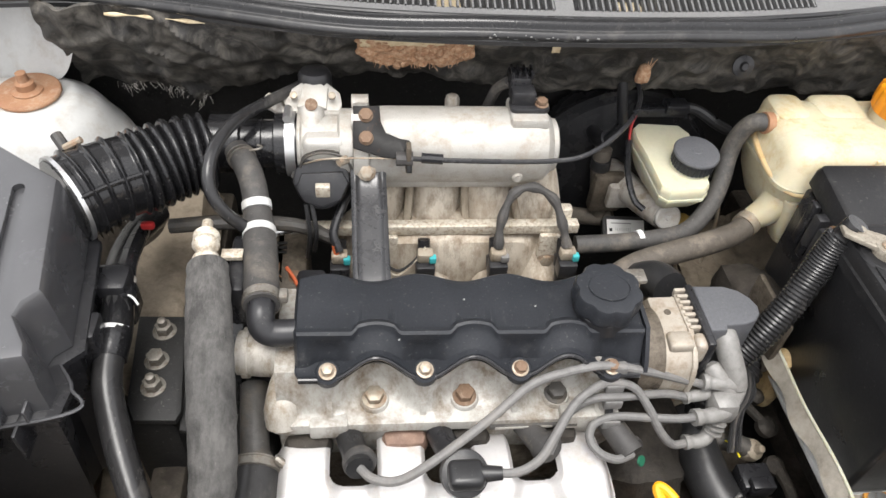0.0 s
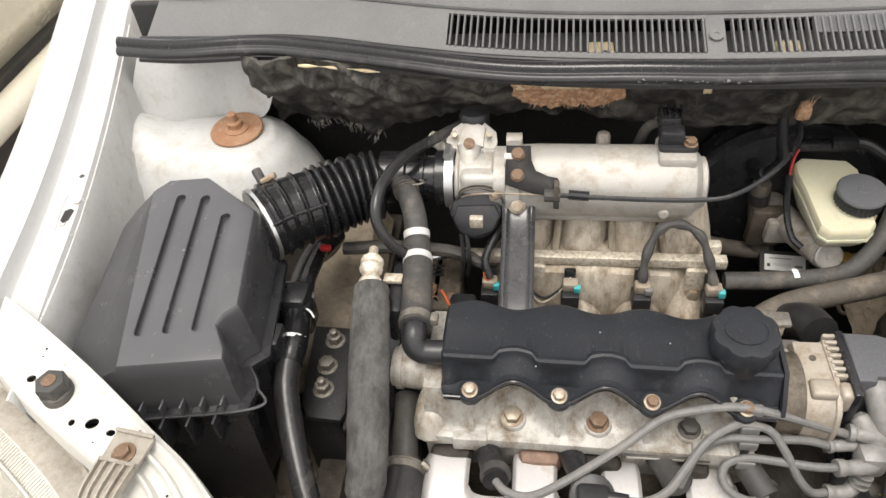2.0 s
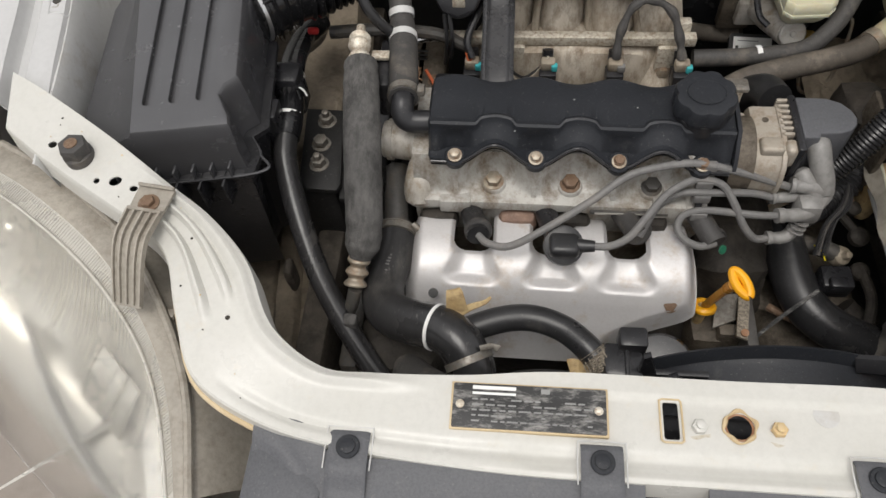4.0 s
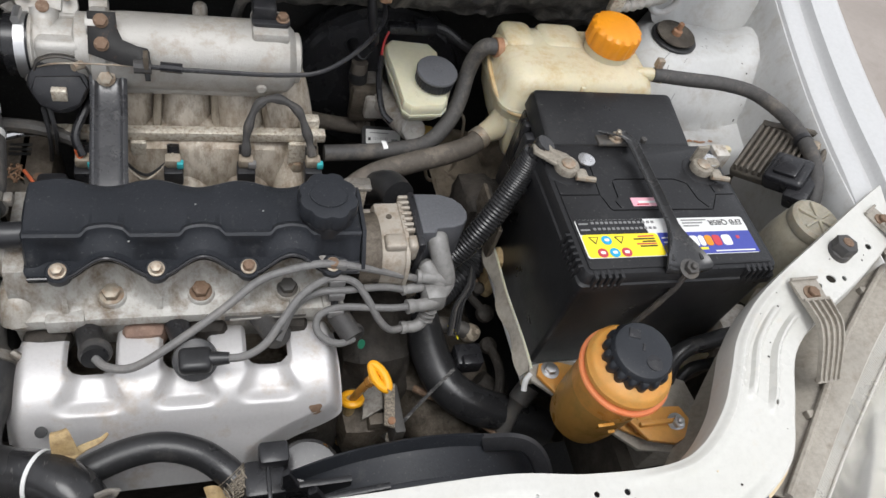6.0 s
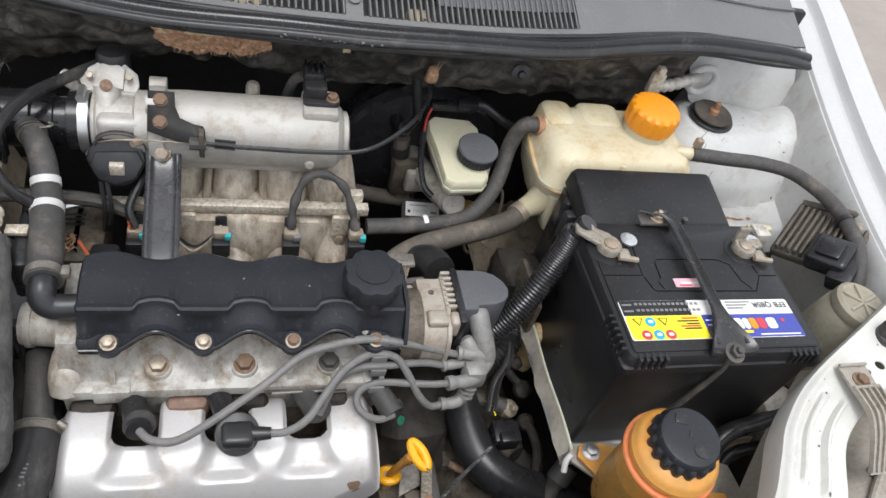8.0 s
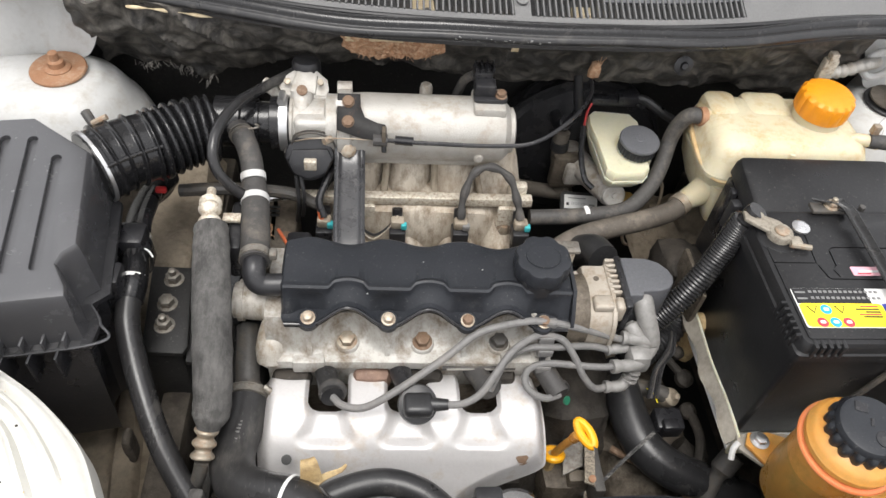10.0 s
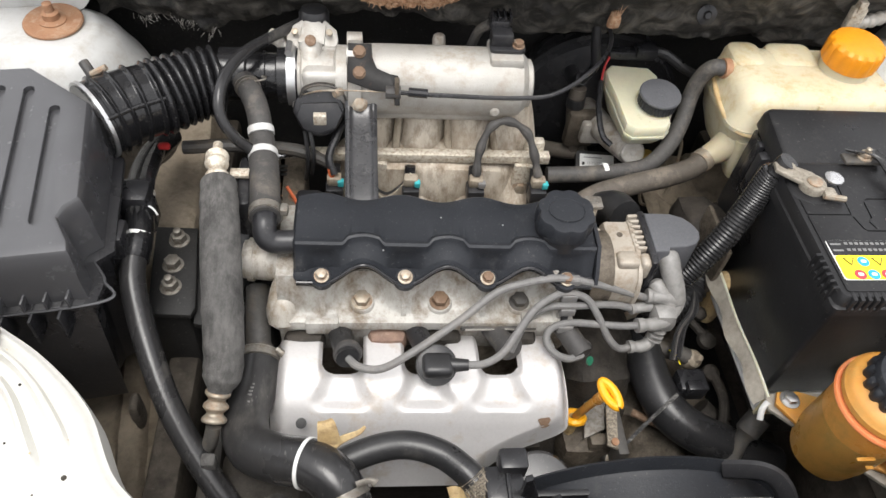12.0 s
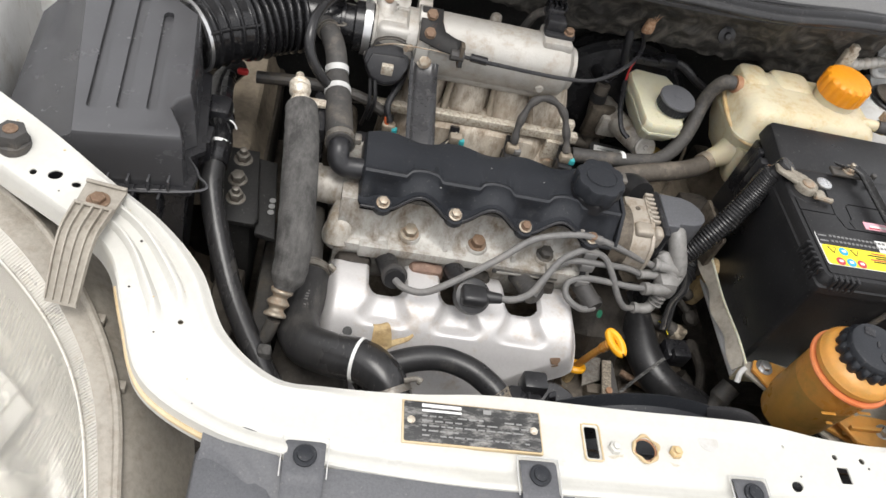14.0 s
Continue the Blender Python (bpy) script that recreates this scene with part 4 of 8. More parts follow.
part("grille_top", sheet(grille, 80, 24, 0.003), "bumper", bumper)
part("end_block", box((-0.272, -0.40, 0.70), (-0.205, -0.325, 0.803), 0.008), "bumper", bumper)
for x in (-0.187, 0.010, 0.212):
    tab = part("tab", sheet(lambda u, v: (x + (2 * u - 1) * 0.0162, -0.3205 - 0.052 * v, 0.8150 - 0.003 * smooth_step(0.08, 0.0, v) - 0.010 * smooth_step(0.55, 1.0, v) - 0.0012 * smooth_step(0.80, 1.0, abs(2 * u - 1))), 14, 16, 0.0025), "bumper", bumper)
    part("push_clip", lathe([(0.0095, 0), (0.0095, 0.0015), (0.0085, 0.0022), (0.0062, 0.0022), (0.006, 0.0035), (0.004, 0.004)], (x, -0.335, 0.8155), n=20), "black_soft", tab)
    part("tab_recess", tube([(x - 0.0185, -0.352, 0.8128), (x - 0.0185, -0.322, 0.8135), (x - 0.015, -0.3185, 0.8135), (x + 0.015, -0.3185, 0.8135), (x + 0.0185, -0.322, 0.8135), (x + 0.0185, -0.352, 0.8128)], 0.0006, 6, 40), "paint_in", tab)
part("bumper_skin", sheet(lambda u, v: (XC - 0.70 + 1.40 * u, -0.43 - 0.06 * math.sin(u * math.pi) + 0.25 * (2 * u - 1) ** 4 - 0.03 * v, 0.70 - 0.35 * v), 40, 10, 0.003), "paint", bumper)

# headlights
for sgn in (1, -1):
    def side(g):
        return g if sgn > 0 else mirrored(g)
    lamp = thing("headlight", (XC - 0.56 * sgn, -0.25, 0.6), "hazed clear headlight with a dusty grey housing", "headlight")
    off = Vector((0, 0, 0)) if sgn > 0 else Vector((-0.030, -0.022, 0.002))
    A = [p + off for p in spline([(-0.590, -0.050, 0.830), (-0.52, -0.085, 0.825), (-0.440, -0.142, 0.812), (-0.380, -0.217, 0.800), (-0.343, -0.288, 0.788), (-0.322, -0.375, 0.772)] if sgn > 0 else [(-0.590, -0.020, 0.830), (-0.52, -0.067, 0.825), (-0.44, -0.132, 0.812), (-0.385, -0.184, 0.803), (-0.342, -0.227, 0.797), (-0.28, -0.29, 0.785)], 81)]
    B = [p + off for p in spline([(-0.615, -0.090, 0.832), (-0.545, -0.125, 0.825), (-0.466, -0.178, 0.810), (-0.405, -0.238, 0.796), (-0.368, -0.300, 0.781), (-0.340, -0.390, 0.760)] if sgn > 0 else [(-0.615, -0.059, 0.832), (-0.545, -0.112, 0.825), (-0.466, -0.173, 0.810), (-0.405, -0.224, 0.800), (-0.365, -0.259, 0.793), (-0.30, -0.32, 0.78)], 81)]
    C = [p + off for p in spline([(-0.720, -0.120, 0.760), (-0.66, -0.21, 0.72), (-0.575, -0.30, 0.69), (-0.50, -0.36, 0.67), (-0.43, -0.41, 0.66), (-0.36, -0.44, 0.65)], 81)]

    def band_at(u, v, o=0.0):
        p = A[int(u * 80)].lerp(A[min(80, int(u * 80) + 1)], u * 80 % 1).lerp(B[int(u * 80)].lerp(B[min(80, int(u * 80) + 1)], u * 80 % 1), v)
        return p.x, p.y, p.z + 0.004 * math.sin(v * 3.14) + o

    def cover(u, v):
        p = B[round(u * 80)].lerp(C[round(u * 80)], v)
        return p.x - 0.01 * math.sin(v * 3.14), p.y - 0.015 * math.sin(v * 3.14), p.z + 0.035 * math.sin(v * 3.14)

    def bowl(u, v):
        p = B[round(u * 80)].lerp(C[round(u * 80)], 0.06 + 0.9 * v)
        k = 1 if int(u * 40) % 4 == 0 and 0.25 < v < 0.6 else 0
        return p.x + 0.016, p.y + 0.016, p.z - 0.016 - 0.055 * math.sin(v * 3.14) * math.sin(0.3 + 2.6 * u) + 0.006 * k

    def wall(u, v):
        p = A[round(u * 80)]
        w = 1.0 if sgn > 0 else 1.5
        return p.x + 0.050 * v * w, p.y + 0.038 * v * w, p.z - 0.004 - 0.085 * v ** 1.4
    part("housing", side(sheet(wall, 80, 8, 0.003)), "brk", lamp)
    part("rim", side(tube([p + Vector((0, 0, 0.001)) for p in A[::4]], 0.0042, 8, 80)), "brk", lamp)
    part("shoulder", side(sheet(lambda u, v: band_at(u, 0.60 * v, 0.001), 80, 5, 0.002)), "brk", lamp)
    part("edge_band", side(sheet(lambda u, v: band_at(u, 0.60 + 0.40 * v), 80, 4, 0.002)), "band", lamp)
    part("moulded_ribs", side(unite(*[tube([band_at(k / 80, v, 0.0010) for v in (0.63, 0.8, 0.97)], 0.0004, 4, 4) for k in [2.5 + 0.5 * n for n in range(150)]])), "band", lamp)
    part("lens_lip", side(tube([p + Vector((0, 0, 0.002)) for p in B[::4]], 0.0016, 8, 80)), "band", lamp)
    for k in (9, 22, 35, 49, 62):
        a = A[k] + Vector((0.003, 0.003, -0.004))
        part("clip", side(box((a - Vector((0.004, 0.004, 0.005)))[:], (a + Vector((0.005, 0.005, 0.004)))[:], 0.0015)), "brk", lamp)
    part("reflector", side(sheet(bowl, 80, 24, 0.002)), "chrome", lamp)
    part("flutes", side(unite(*[tube([Vector(bowl(0.16 + 0.012 * k, 0.10 + 0.13 * n)) + Vector((-0.002, -0.002, 0.003)) for n in range(4)], 0.0007, 4, 8) for k in range(56)])), "prism", lamp)
    part("bulb_shield", side(sheet(lambda u, v: tuple(Vector(bowl(0.42 + 0.16 * u, 0.30 + 0.34 * v)) + Vector((-0.004, -0.004, 0.010 * math.sin(v * 3.14)))), 16, 12, 0.002)), "chrome", lamp)
    part("lens", side(sheet(cover, 80, 16, 0.002)), "lens", lamp)
    part("back_shell", side(sheet(lambda u, v: tuple((C[round(u * 80)] + Vector((0.02 + 0.10 * v, 0.02 + 0.08 * v, -0.03 - 0.06 * v)))), 40, 6, 0.003)), "brk", lamp)
    # ribbed plastic strap from the arm to the headlight
    for n, (bx, by, bz, tx, ty) in enumerate([(-0.388, -0.144 if sgn > 0 else -0.136, 0.862, -0.012 if sgn > 0 else -0.002, -0.082)] + ([(-0.538, -0.050, 0.872, -0.03, -0.055)] if sgn < 0 else [])):
        strap = thing("headlight_bracket", (XC + (bx - XC) * sgn, by, bz), "ribbed grey plastic headlight bracket with a rusty bolt", "bracket")
        w = 0.0175 if n == 0 else 0.012
        d = Vector((tx, ty, 0)).normalized()
        q = Vector((-d.y, d.x, 0))
        L = math.hypot(tx, ty)

        def strip(u, v, o=0.0, lo=-w, hi=w):
            s = -0.018 + (L + 0.018) * u
            p = Vector((bx, by, bz)) + d * s + q * (lo + (hi - lo) * v) * (1 - 0.25 * u)
            return p.x, p.y, p.z + 0.004 - 0.060 * smooth_step(0.030, L + 0.03, s) + o
        part("strap", side(sheet(lambda u, v: strip(u, v), 16, 4, 0.003)), "brk", strap)
        for c in (-0.95, -0.5, 0.0, 0.5, 0.95):
            part("rib", side(sheet(lambda u, v: strip(0.28 + 0.72 * u, v, 0.004, c * w - 0.0009, c * w + 0.0009), 14, 1, 0.005)), "brk", strap)
        part("end_rib", side(tube([strip(0.26, 0, 0.002), strip(0.26, 1, 0.002)], 0.0018, 6, 4)), "brk", strap)
        part("front_rib", side(tube([strip(0.0, 0, 0.002), strip(0.0, 1, 0.002)], 0.0018, 6, 4)), "brk", strap)
        bolt(strap, (XC + (bx - XC) * sgn, by, bz + 0.004), (0, 0, 1), 0.0065, 0.006, 1.5, "rust")

# chips in the crossmember's paint and scratches on the inner wing
rnd = random.Random(21)
for k in range(34):
    u, v = rnd.choice((rnd.uniform(0.06, 0.30), rnd.uniform(0.55, 0.94))), rnd.uniform(0.2, 0.9)
    p = Vector(crossmember(round(u * NS) / NS, v))
    r = rnd.uniform(0.0005, 0.0014)
    part("paint_chip", lathe([(r, 0.0), (r * 0.8, 0.0004)], p + Vector((0, 0, 0.0002)), (rnd.uniform(-0.1, 0.1), 0, 1), 6), rnd.choice(("tan_edge", "dark", "grime_shade")), panel)
for k in range(12):
    x, y = rnd.uniform(0.60, 0.71), rnd.uniform(0.235, 0.32)
    d = Vector((rnd.uniform(-0.018, 0.018), rnd.uniform(-0.006, 0.014), 0))
    q = []
    for j in range(4):
        w = Vector((x, y, 0)) + d * (j / 3)
        dx = w.x - XC
        p = apron((w.y + 0.10) / 0.60, (dx - 0.36) / (edge(w.y) + 0.003 - 0.36))
        q.append(Vector((2 * XC - p[0], p[1], p[2] + 0.0003)))
    part("scratch", tube(q, 0.0005, 5, 8), "lab_grey", car)

# ---------------------------------------------------------------- engine: block, head, cover
ARCH, STUDS = (-0.086, 0.001, 0.087), (-0.129, -0.043, 0.044, 0.130)
PLUGS = (-0.110, -0.022, 0.060, 0.140)


def wave(x):
    """1 in the middle of an arch between two studs, 0 at the studs."""
    d = min(abs(x - c) for c in ARCH)
    return 0.5 + 0.5 * math.cos(math.pi * d / 0.041) if d < 0.041 else 0.0


def hump(x, centres, w):
    return max(smooth_step(w * 1.25, w * 0.38, abs(x - c)) for c in centres)


engine = thing("engine_block", (0.0, 0.05, 0.40), "grimy cast engine block under the cylinder head, coloured darker for shade", "engine block")
# block and sump colours include the shade under the head
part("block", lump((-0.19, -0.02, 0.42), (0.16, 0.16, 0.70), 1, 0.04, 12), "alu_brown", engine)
part("sump_side", lump((-0.18, -0.12, 0.42), (0.15, 0.0, 0.60), 2, 0.06, 12), "grime_shade", engine)


def head_section(x):
    a = wave(x) ** 0.75
    k = 0.002 * noise.noise(Vector((x * 40, 0, 0)))
    return [(x, y, z - 0.02 * (x + 0.02)) for y, z in ((0.10, 0.765), (0.014 + 0.004 * a, 0.768 + 0.019 * a), (0.000 + 0.010 * a, 0.766 + 0.018 * a), (-0.006 + 0.021 * a, 0.750 + 0.006 * a + k), (-0.008 + 0.025 * a, 0.737),
            (-0.009 + 0.021 * a, 0.727), (-0.012 + 0.014 * a, 0.7195), (-0.015 + 0.007 * a, 0.7165), (-0.018, 0.7155), (-0.0225, 0.714), (-0.0235, 0.711), (-0.0235, 0.703), (-0.019, 0.700), (-0.016, 0.66), (0.0, 0.62), (0.10, 0.62))]


head = thing("cylinder_head", (0.0, 0.03, 0.62), "weathered cast aluminium cylinder head with oily stains", "cylinder head")
part("casting", loft([head_section(-0.176 + 0.322 * k / 160) for k in range(161)]), "alu_head", head)
for x in STUDS:
    part("web", loft([[(x - w, y, z - 0.02 * x), (x + w, y, z - 0.02 * x), (x + w * 0.5, y + 0.014, z + 0.026 - 0.02 * x), (x - w * 0.5, y + 0.014, z + 0.026 - 0.02 * x)] for y, z, w in ((-0.016, 0.717, 0.0030), (-0.004, 0.709, 0.0036))]), "alu_head", head)
for x, m in ((-0.088, "zinc"), (-0.003, "rust"), (0.086, "dark"), (-0.168, "alu_brown")):
    part("boss", lathe([(0.0155, -0.016), (0.0145, -0.004), (0.0135, -0.001), (0.0125, 0.0)], (x, 0.001, 0.722 - 0.02 * x), (0, -0.15, 1), 24), "alu_head", head)
    bolt(head, (x, 0.001, 0.722 - 0.02 * x), (0, -0.15, 1), 0.0088, 0.010, 1.3, m)
for x in (-0.130, 0.105):
    part("pad", box((x - 0.018, -0.026, 0.698), (x + 0.018, -0.008, 0.719), 0.003), "alu_head", head)
for x in (-0.15, -0.06, 0.0, 0.085):
    part("port_flange", lump((x - 0.021, -0.033, 0.664), (x + 0.021, -0.012, 0.696), x * 50, 0.05, 6), "brick" if x in (-0.06,) else "grime_shade", head)
part("gasket_strip", box((0.02, -0.0262, 0.7030), (0.105, -0.022, 0.7085), 0.001), "dark", head)
part("serial_tag", box((0.025, -0.0270, 0.7042), (0.08, -0.0258, 0.7075), 0.0004), "alu_clean", head)


def cover_section(x):
    a = wave(x)
    b = hump(x, STUDS, 0.017)
    d = min(abs(x - c) for c in ARCH)
    r = smooth_step(0.0225, 0.0150, d) * (0.55 + 0.45 * math.cos(min(d / 0.020, 1) * math.pi / 2))
    back = 0.084 + 0.005 * math.cos((x + 0.045) / 0.0425 * math.pi)
    t = -0.025 * (x + 0.155)
    return [(x, y, z + t) for y, z in (
        (back + 0.012, 0.770), (0.002 + 0.007 * a, 0.767 + 0.021 * a), (-0.006 + 0.007 * a, 0.767 + 0.021 * a), (-0.0076 + 0.007 * a, 0.7685 + 0.021 * a), (-0.0070 + 0.007 * a, 0.7712 + 0.021 * a),
        (-0.0030 + 0.006 * a, 0.7708 + 0.021 * a), (0.002 + 0.007 * b + 0.004 * a, 0.7720 + 0.020 * a), (0.006 + 0.007 * b + 0.003 * a, 0.782 + 0.013 * a), (0.011 + 0.003 * b + 0.005 * r, 0.793 + 0.008 * r),
        (0.0125 + 0.006 * r, 0.798 + 0.0075 * r), (0.0130 + 0.007 * r, 0.8035 + 0.0062 * r), (0.0155 + 0.007 * r, 0.8055 + 0.0052 * r), (0.019 + 0.007 * r, 0.8045 + 0.0042 * r), (0.023 + 0.006 * r, 0.8035 + 0.003 * r),
        (0.045, 0.8065), (0.065, 0.8065), (back - 0.004, 0.8045), (back, 0.801), (back + 0.003, 0.79))]


xs = [-0.158 + 0.320 * k / 200 for k in range(201)]
secs = [cover_section(x) for x in xs]
for k, sh in ((0, 0.006), (1, 0.002)):
    for s in (secs[k], secs[-1 - k]):
        for i, p in enumerate(s):
            s[i] = (p[0], p[1] + (sh if p[1] < 0.04 else -sh), p[2] - (sh if p[2] > 0.79 else 0))
cover = thing("valve_cover", (0.0, 0.04, 0.766), "satin black plastic valve cover with a scalloped lower edge", "valve cover")
part("shell", loft(secs), "black_soft", cover)
part("lip_bead", tube([Vector(cover_section(x)[3]) + Vector((0, -0.0006, -0.0004)) for x in xs[2:-2:3]], 0.0019, 8, 200), "gloss", cover)
part("gasket", loft([[(x, p[1] - 0.0015, p[2] - 0.0045) for p in cover_section(x)[1:4]] + [(x, 0.01, 0.764)] for x in xs[2:-2]]), "black", cover)
part("end_flange", loft([[(0.160 + 0.004 * k, *q) for q in ((-0.008, 0.762), (-0.004, 0.772), (0.006, 0.786), (0.016, 0.799), (0.06, 0.802), (0.085, 0.796), (0.092, 0.77), (0.05, 0.76))] for k in (0, 1)]), "black_soft", cover)
for x in STUDS:
    t = -0.025 * (x + 0.155)
    boss = part("bolt_boss", lathe([(0.0125, -0.006), (0.0115, 0.002), (0.0095, 0.0035), (0.0085, 0.003)], (x, -0.002, 0.770 + t), (0, -0.35, 1), 24), "black_soft", cover)
    part("rubber_grommet", lathe([(0.0078, 0.002), (0.0078, 0.0050), (0.0060, 0.0055)], (x, -0.002, 0.770 + t), (0, -0.35, 1), 20), "zinc", boss)
    bolt(boss, (x, -0.0035, 0.7755 + t), (0, -0.35, 1), 0.0056, 0.0055, 1.1, "zinc" if x < 0.04 else "rust")
for x, y in ((-0.066, 0.012), (0.06, 0.04), (-0.005, 0.05)):
    part("paint_chip", lump((x - 0.0009, y - 0.0006, 0.8035 if y > 0.02 else 0.795), (x + 0.0009, y + 0.0006, 0.8050 if y > 0.02 else 0.7965), x * 90, 0.1, 2), "lab_grey", cover)

cap = thing("oil_filler_cap", (0.122, 0.042, 0.80), "black lobed oil filler cap with an embossed oval", "cap")
capz = Matrix.Translation((0.124, 0.040, 0.800))
part("grip", lathe([(0.0285, 0.006), (0.0305, 0.008), (0.0315, 0.012), (0.0315, 0.026), (0.030, 0.029), (0.022, 0.0300)], (0.124, 0.040, 0.800), (0, -0.05, 1), 72, 8, 0.0028, 0.027), "black_soft", cap)
part("neck", lathe([(0.029, -0.008), (0.0275, 0.006), (0.024, 0.010)], (0.124, 0.040, 0.800), (0, -0.05, 1), 32), "black", cap)
part("embossed_oval", tube([(0.124 + 0.019 * math.cos(a), 0.0385 + 0.016 * math.sin(a), 0.8303) for a in np.linspace(0, 2 * math.pi, 25)], 0.0007, 6, 60), "black_soft", cap)

# ---------------------------------------------------------------- exhaust heat shield
SH = [(-0.010, 0.676), (-0.020, 0.684), (-0.038, 0.690), (-0.062, 0.691), (-0.085, 0.686), (-0.100, 0.676), (-0.111, 0.660), (-0.121, 0.640), (-0.136, 0.614), (-0.152, 0.585)]
sh_line = spline([(0, y, z) for y, z in SH], 201)


def shield(u, v):
    v0 = v
    right = 0.142 - 0.095 * smooth_step(0.62, 0.92, v)
    x = -0.184 + (right + 0.184) * u
    p = sh_line[round(v * 200)]
    n = min(abs(x - c) for c in (-0.108, -0.020, 0.062))
    gap = 0.0210
    if p.y > -0.022:
        gap += 0.007 * (1 - math.sqrt(1 - min(1, (p.y + 0.022) / 0.012) ** 2))
    if n < gap and p.y > -0.068 + 0.012 * (n / 0.0215) ** 5:
        return None
    y, z = p.y, p.z - 0.06 * (x + 0.02) * 0.6
    s = math.exp(-(n / (0.0175 + 0.010 * smooth_step(0.36, 0.56, v))) ** 5) * smooth_step(0.25, 0.36, v) * smooth_step(0.62, 0.50, v)
    z -= 0.014 * s
    y += 0.006 * s
    rim_n = smooth_step(0.026, 0.0205, n) * smooth_step(-0.075, -0.06, p.y)
    z -= 0.006 * rim_n
    e = min(u, 1 - u) * 0.32
    z -= 0.030 * (1 - smooth_step(0.0, 0.022, e)) ** 2
    e2 = smooth_step(0.08, 0.0, v)
    z -= 0.004 * e2
    z += 0.0012 * noise.noise(Vector((x * 30, y * 30, 0)))
    return x, y, z


hs = thing("heat_shield", (-0.02, -0.08, 0.56), "pressed silver exhaust heat shield, notched for the plug boots", "heat shield")
part("pressing", sheet(shield, 300, 200, 0.0012), "shield", hs)
bolt(hs, (0.110, -0.107, 0.652), (0, -0.7, 0.7), 0.0075, 0.006, 1.4, "rust")
part("bolt_hole", lathe([(0.0055, 0), (0.0055, 0.0012), (0.004, 0.0014)], (-0.149, -0.1185, 0.6755), (0, -0.5, 0.85), 18), "lab_black", hs)
part("embossed_mark", unite(*[tube(q, 0.0008, 5, 8) for q in ([(-0.038, -0.134, 0.650), (0.002, -0.134, 0.648)], [(-0.038, -0.134, 0.650), (-0.037, -0.140, 0.641)], [(0.002, -0.134, 0.648), (0.001, -0.140, 0.639)], [(-0.025, -0.138, 0.644), (-0.018, -0.135, 0.648), (-0.010, -0.138, 0.6435)])]), "shield", hs)

# ---------------------------------------------------------------- intake
intake = thing("intake_manifold", (0.0, 0.22, 0.62), "cast aluminium intake plenum with four runners", "intake manifold")
PY, PZ = 0.256, 0.826
part("plenum", lathe([(0.030, -0.090), (0.0405, -0.088), (0.0415, -0.07), (0.0415, 0.090), (0.0395, 0.101), (0.032, 0.1085), (0.029, 0.1095), (0.029, 0.1145), (0.025, 0.1165)], (0, PY, PZ), (1, 0, 0), 40), "alu_clean", intake)
part("lower_tub", box((-0.086, 0.226, 0.785), (0.098, 0.29, 0.815), 0.010, 3), "alu_clean", intake)
part("flange", lathe([(0.030, -0.106), (0.044, -0.105), (0.0445, -0.100), (0.0445, -0.090), (0.042, -0.088)], (0, PY, PZ), (1, 0, 0), 36), "alu_clean", intake)
for dy, dz in ((-0.030, -0.030), (0.032, 0.030), (0.032, -0.030), (-0.012, 0.040)):
    part("flange_ear", tube([(-0.107, PY + dy, PZ + dz), (-0.089, PY + dy, PZ + dz)], 0.011, 14, 4), "alu_clean", intake)
for k, x in enumerate((-0.085, -0.012, 0.055, 0.118)):
    q = [(x * 0.80 - 0.003, 0.272, 0.800), (x * 0.86, 0.262, 0.772), (x * 0.92, 0.248, 0.738), (x, 0.220, 0.690), (x, 0.170, 0.648), (x, 0.120, 0.632)]
    part("runner", tube(q, lambda t: 0.0325 + 0.002 * t, 20, 24, 0.80), "alu_runner", intake)
for x in (-0.05, 0.022, 0.088):
    part("web", tube([(x * 0.85, 0.246, 0.79), (x * 0.9, 0.236, 0.755), (x, 0.205, 0.715)], 0.005, 8, 12), "alu_tan", intake)
part("head_flange", box((-0.165, 0.095, 0.640), (0.155, 0.118, 0.690), 0.006), "alu_tan", intake)
part("lower_body", lump((-0.12, 0.19, 0.62), (0.12, 0.30, 0.74), 4, 0.08, 8), "alu_runner", intake)
part("lifting_post", lathe([(0.0085, -0.03), (0.0085, 0.004), (0.007, 0.009), (0.004, 0.011)], (0.006, 0.312, 0.842), (0, 0.25, 1), 18), "alu", intake)
part("lug", lathe([(0.0055, 0), (0.0055, 0.012), (0.004, 0.014)], (-0.094, 0.288, 0.850), (0, 0.2, 1), 14), "alu", intake)
part("sensor_pad", box((0.060, 0.236, 0.855), (0.101, 0.282, 0.872), 0.004), "alu_clean", intake)
bolt(intake, (0.094, 0.258, 0.877), (0, -0.1, 1), 0.0062, 0.007, 1.2, "rust")
part("drain_boss", lathe([(0.006, 0), (0.006, 0.004), (0.004, 0.006)], (0.070, 0.2185, 0.812), (0, -1, 0.1), 16), "alu_clean", intake)

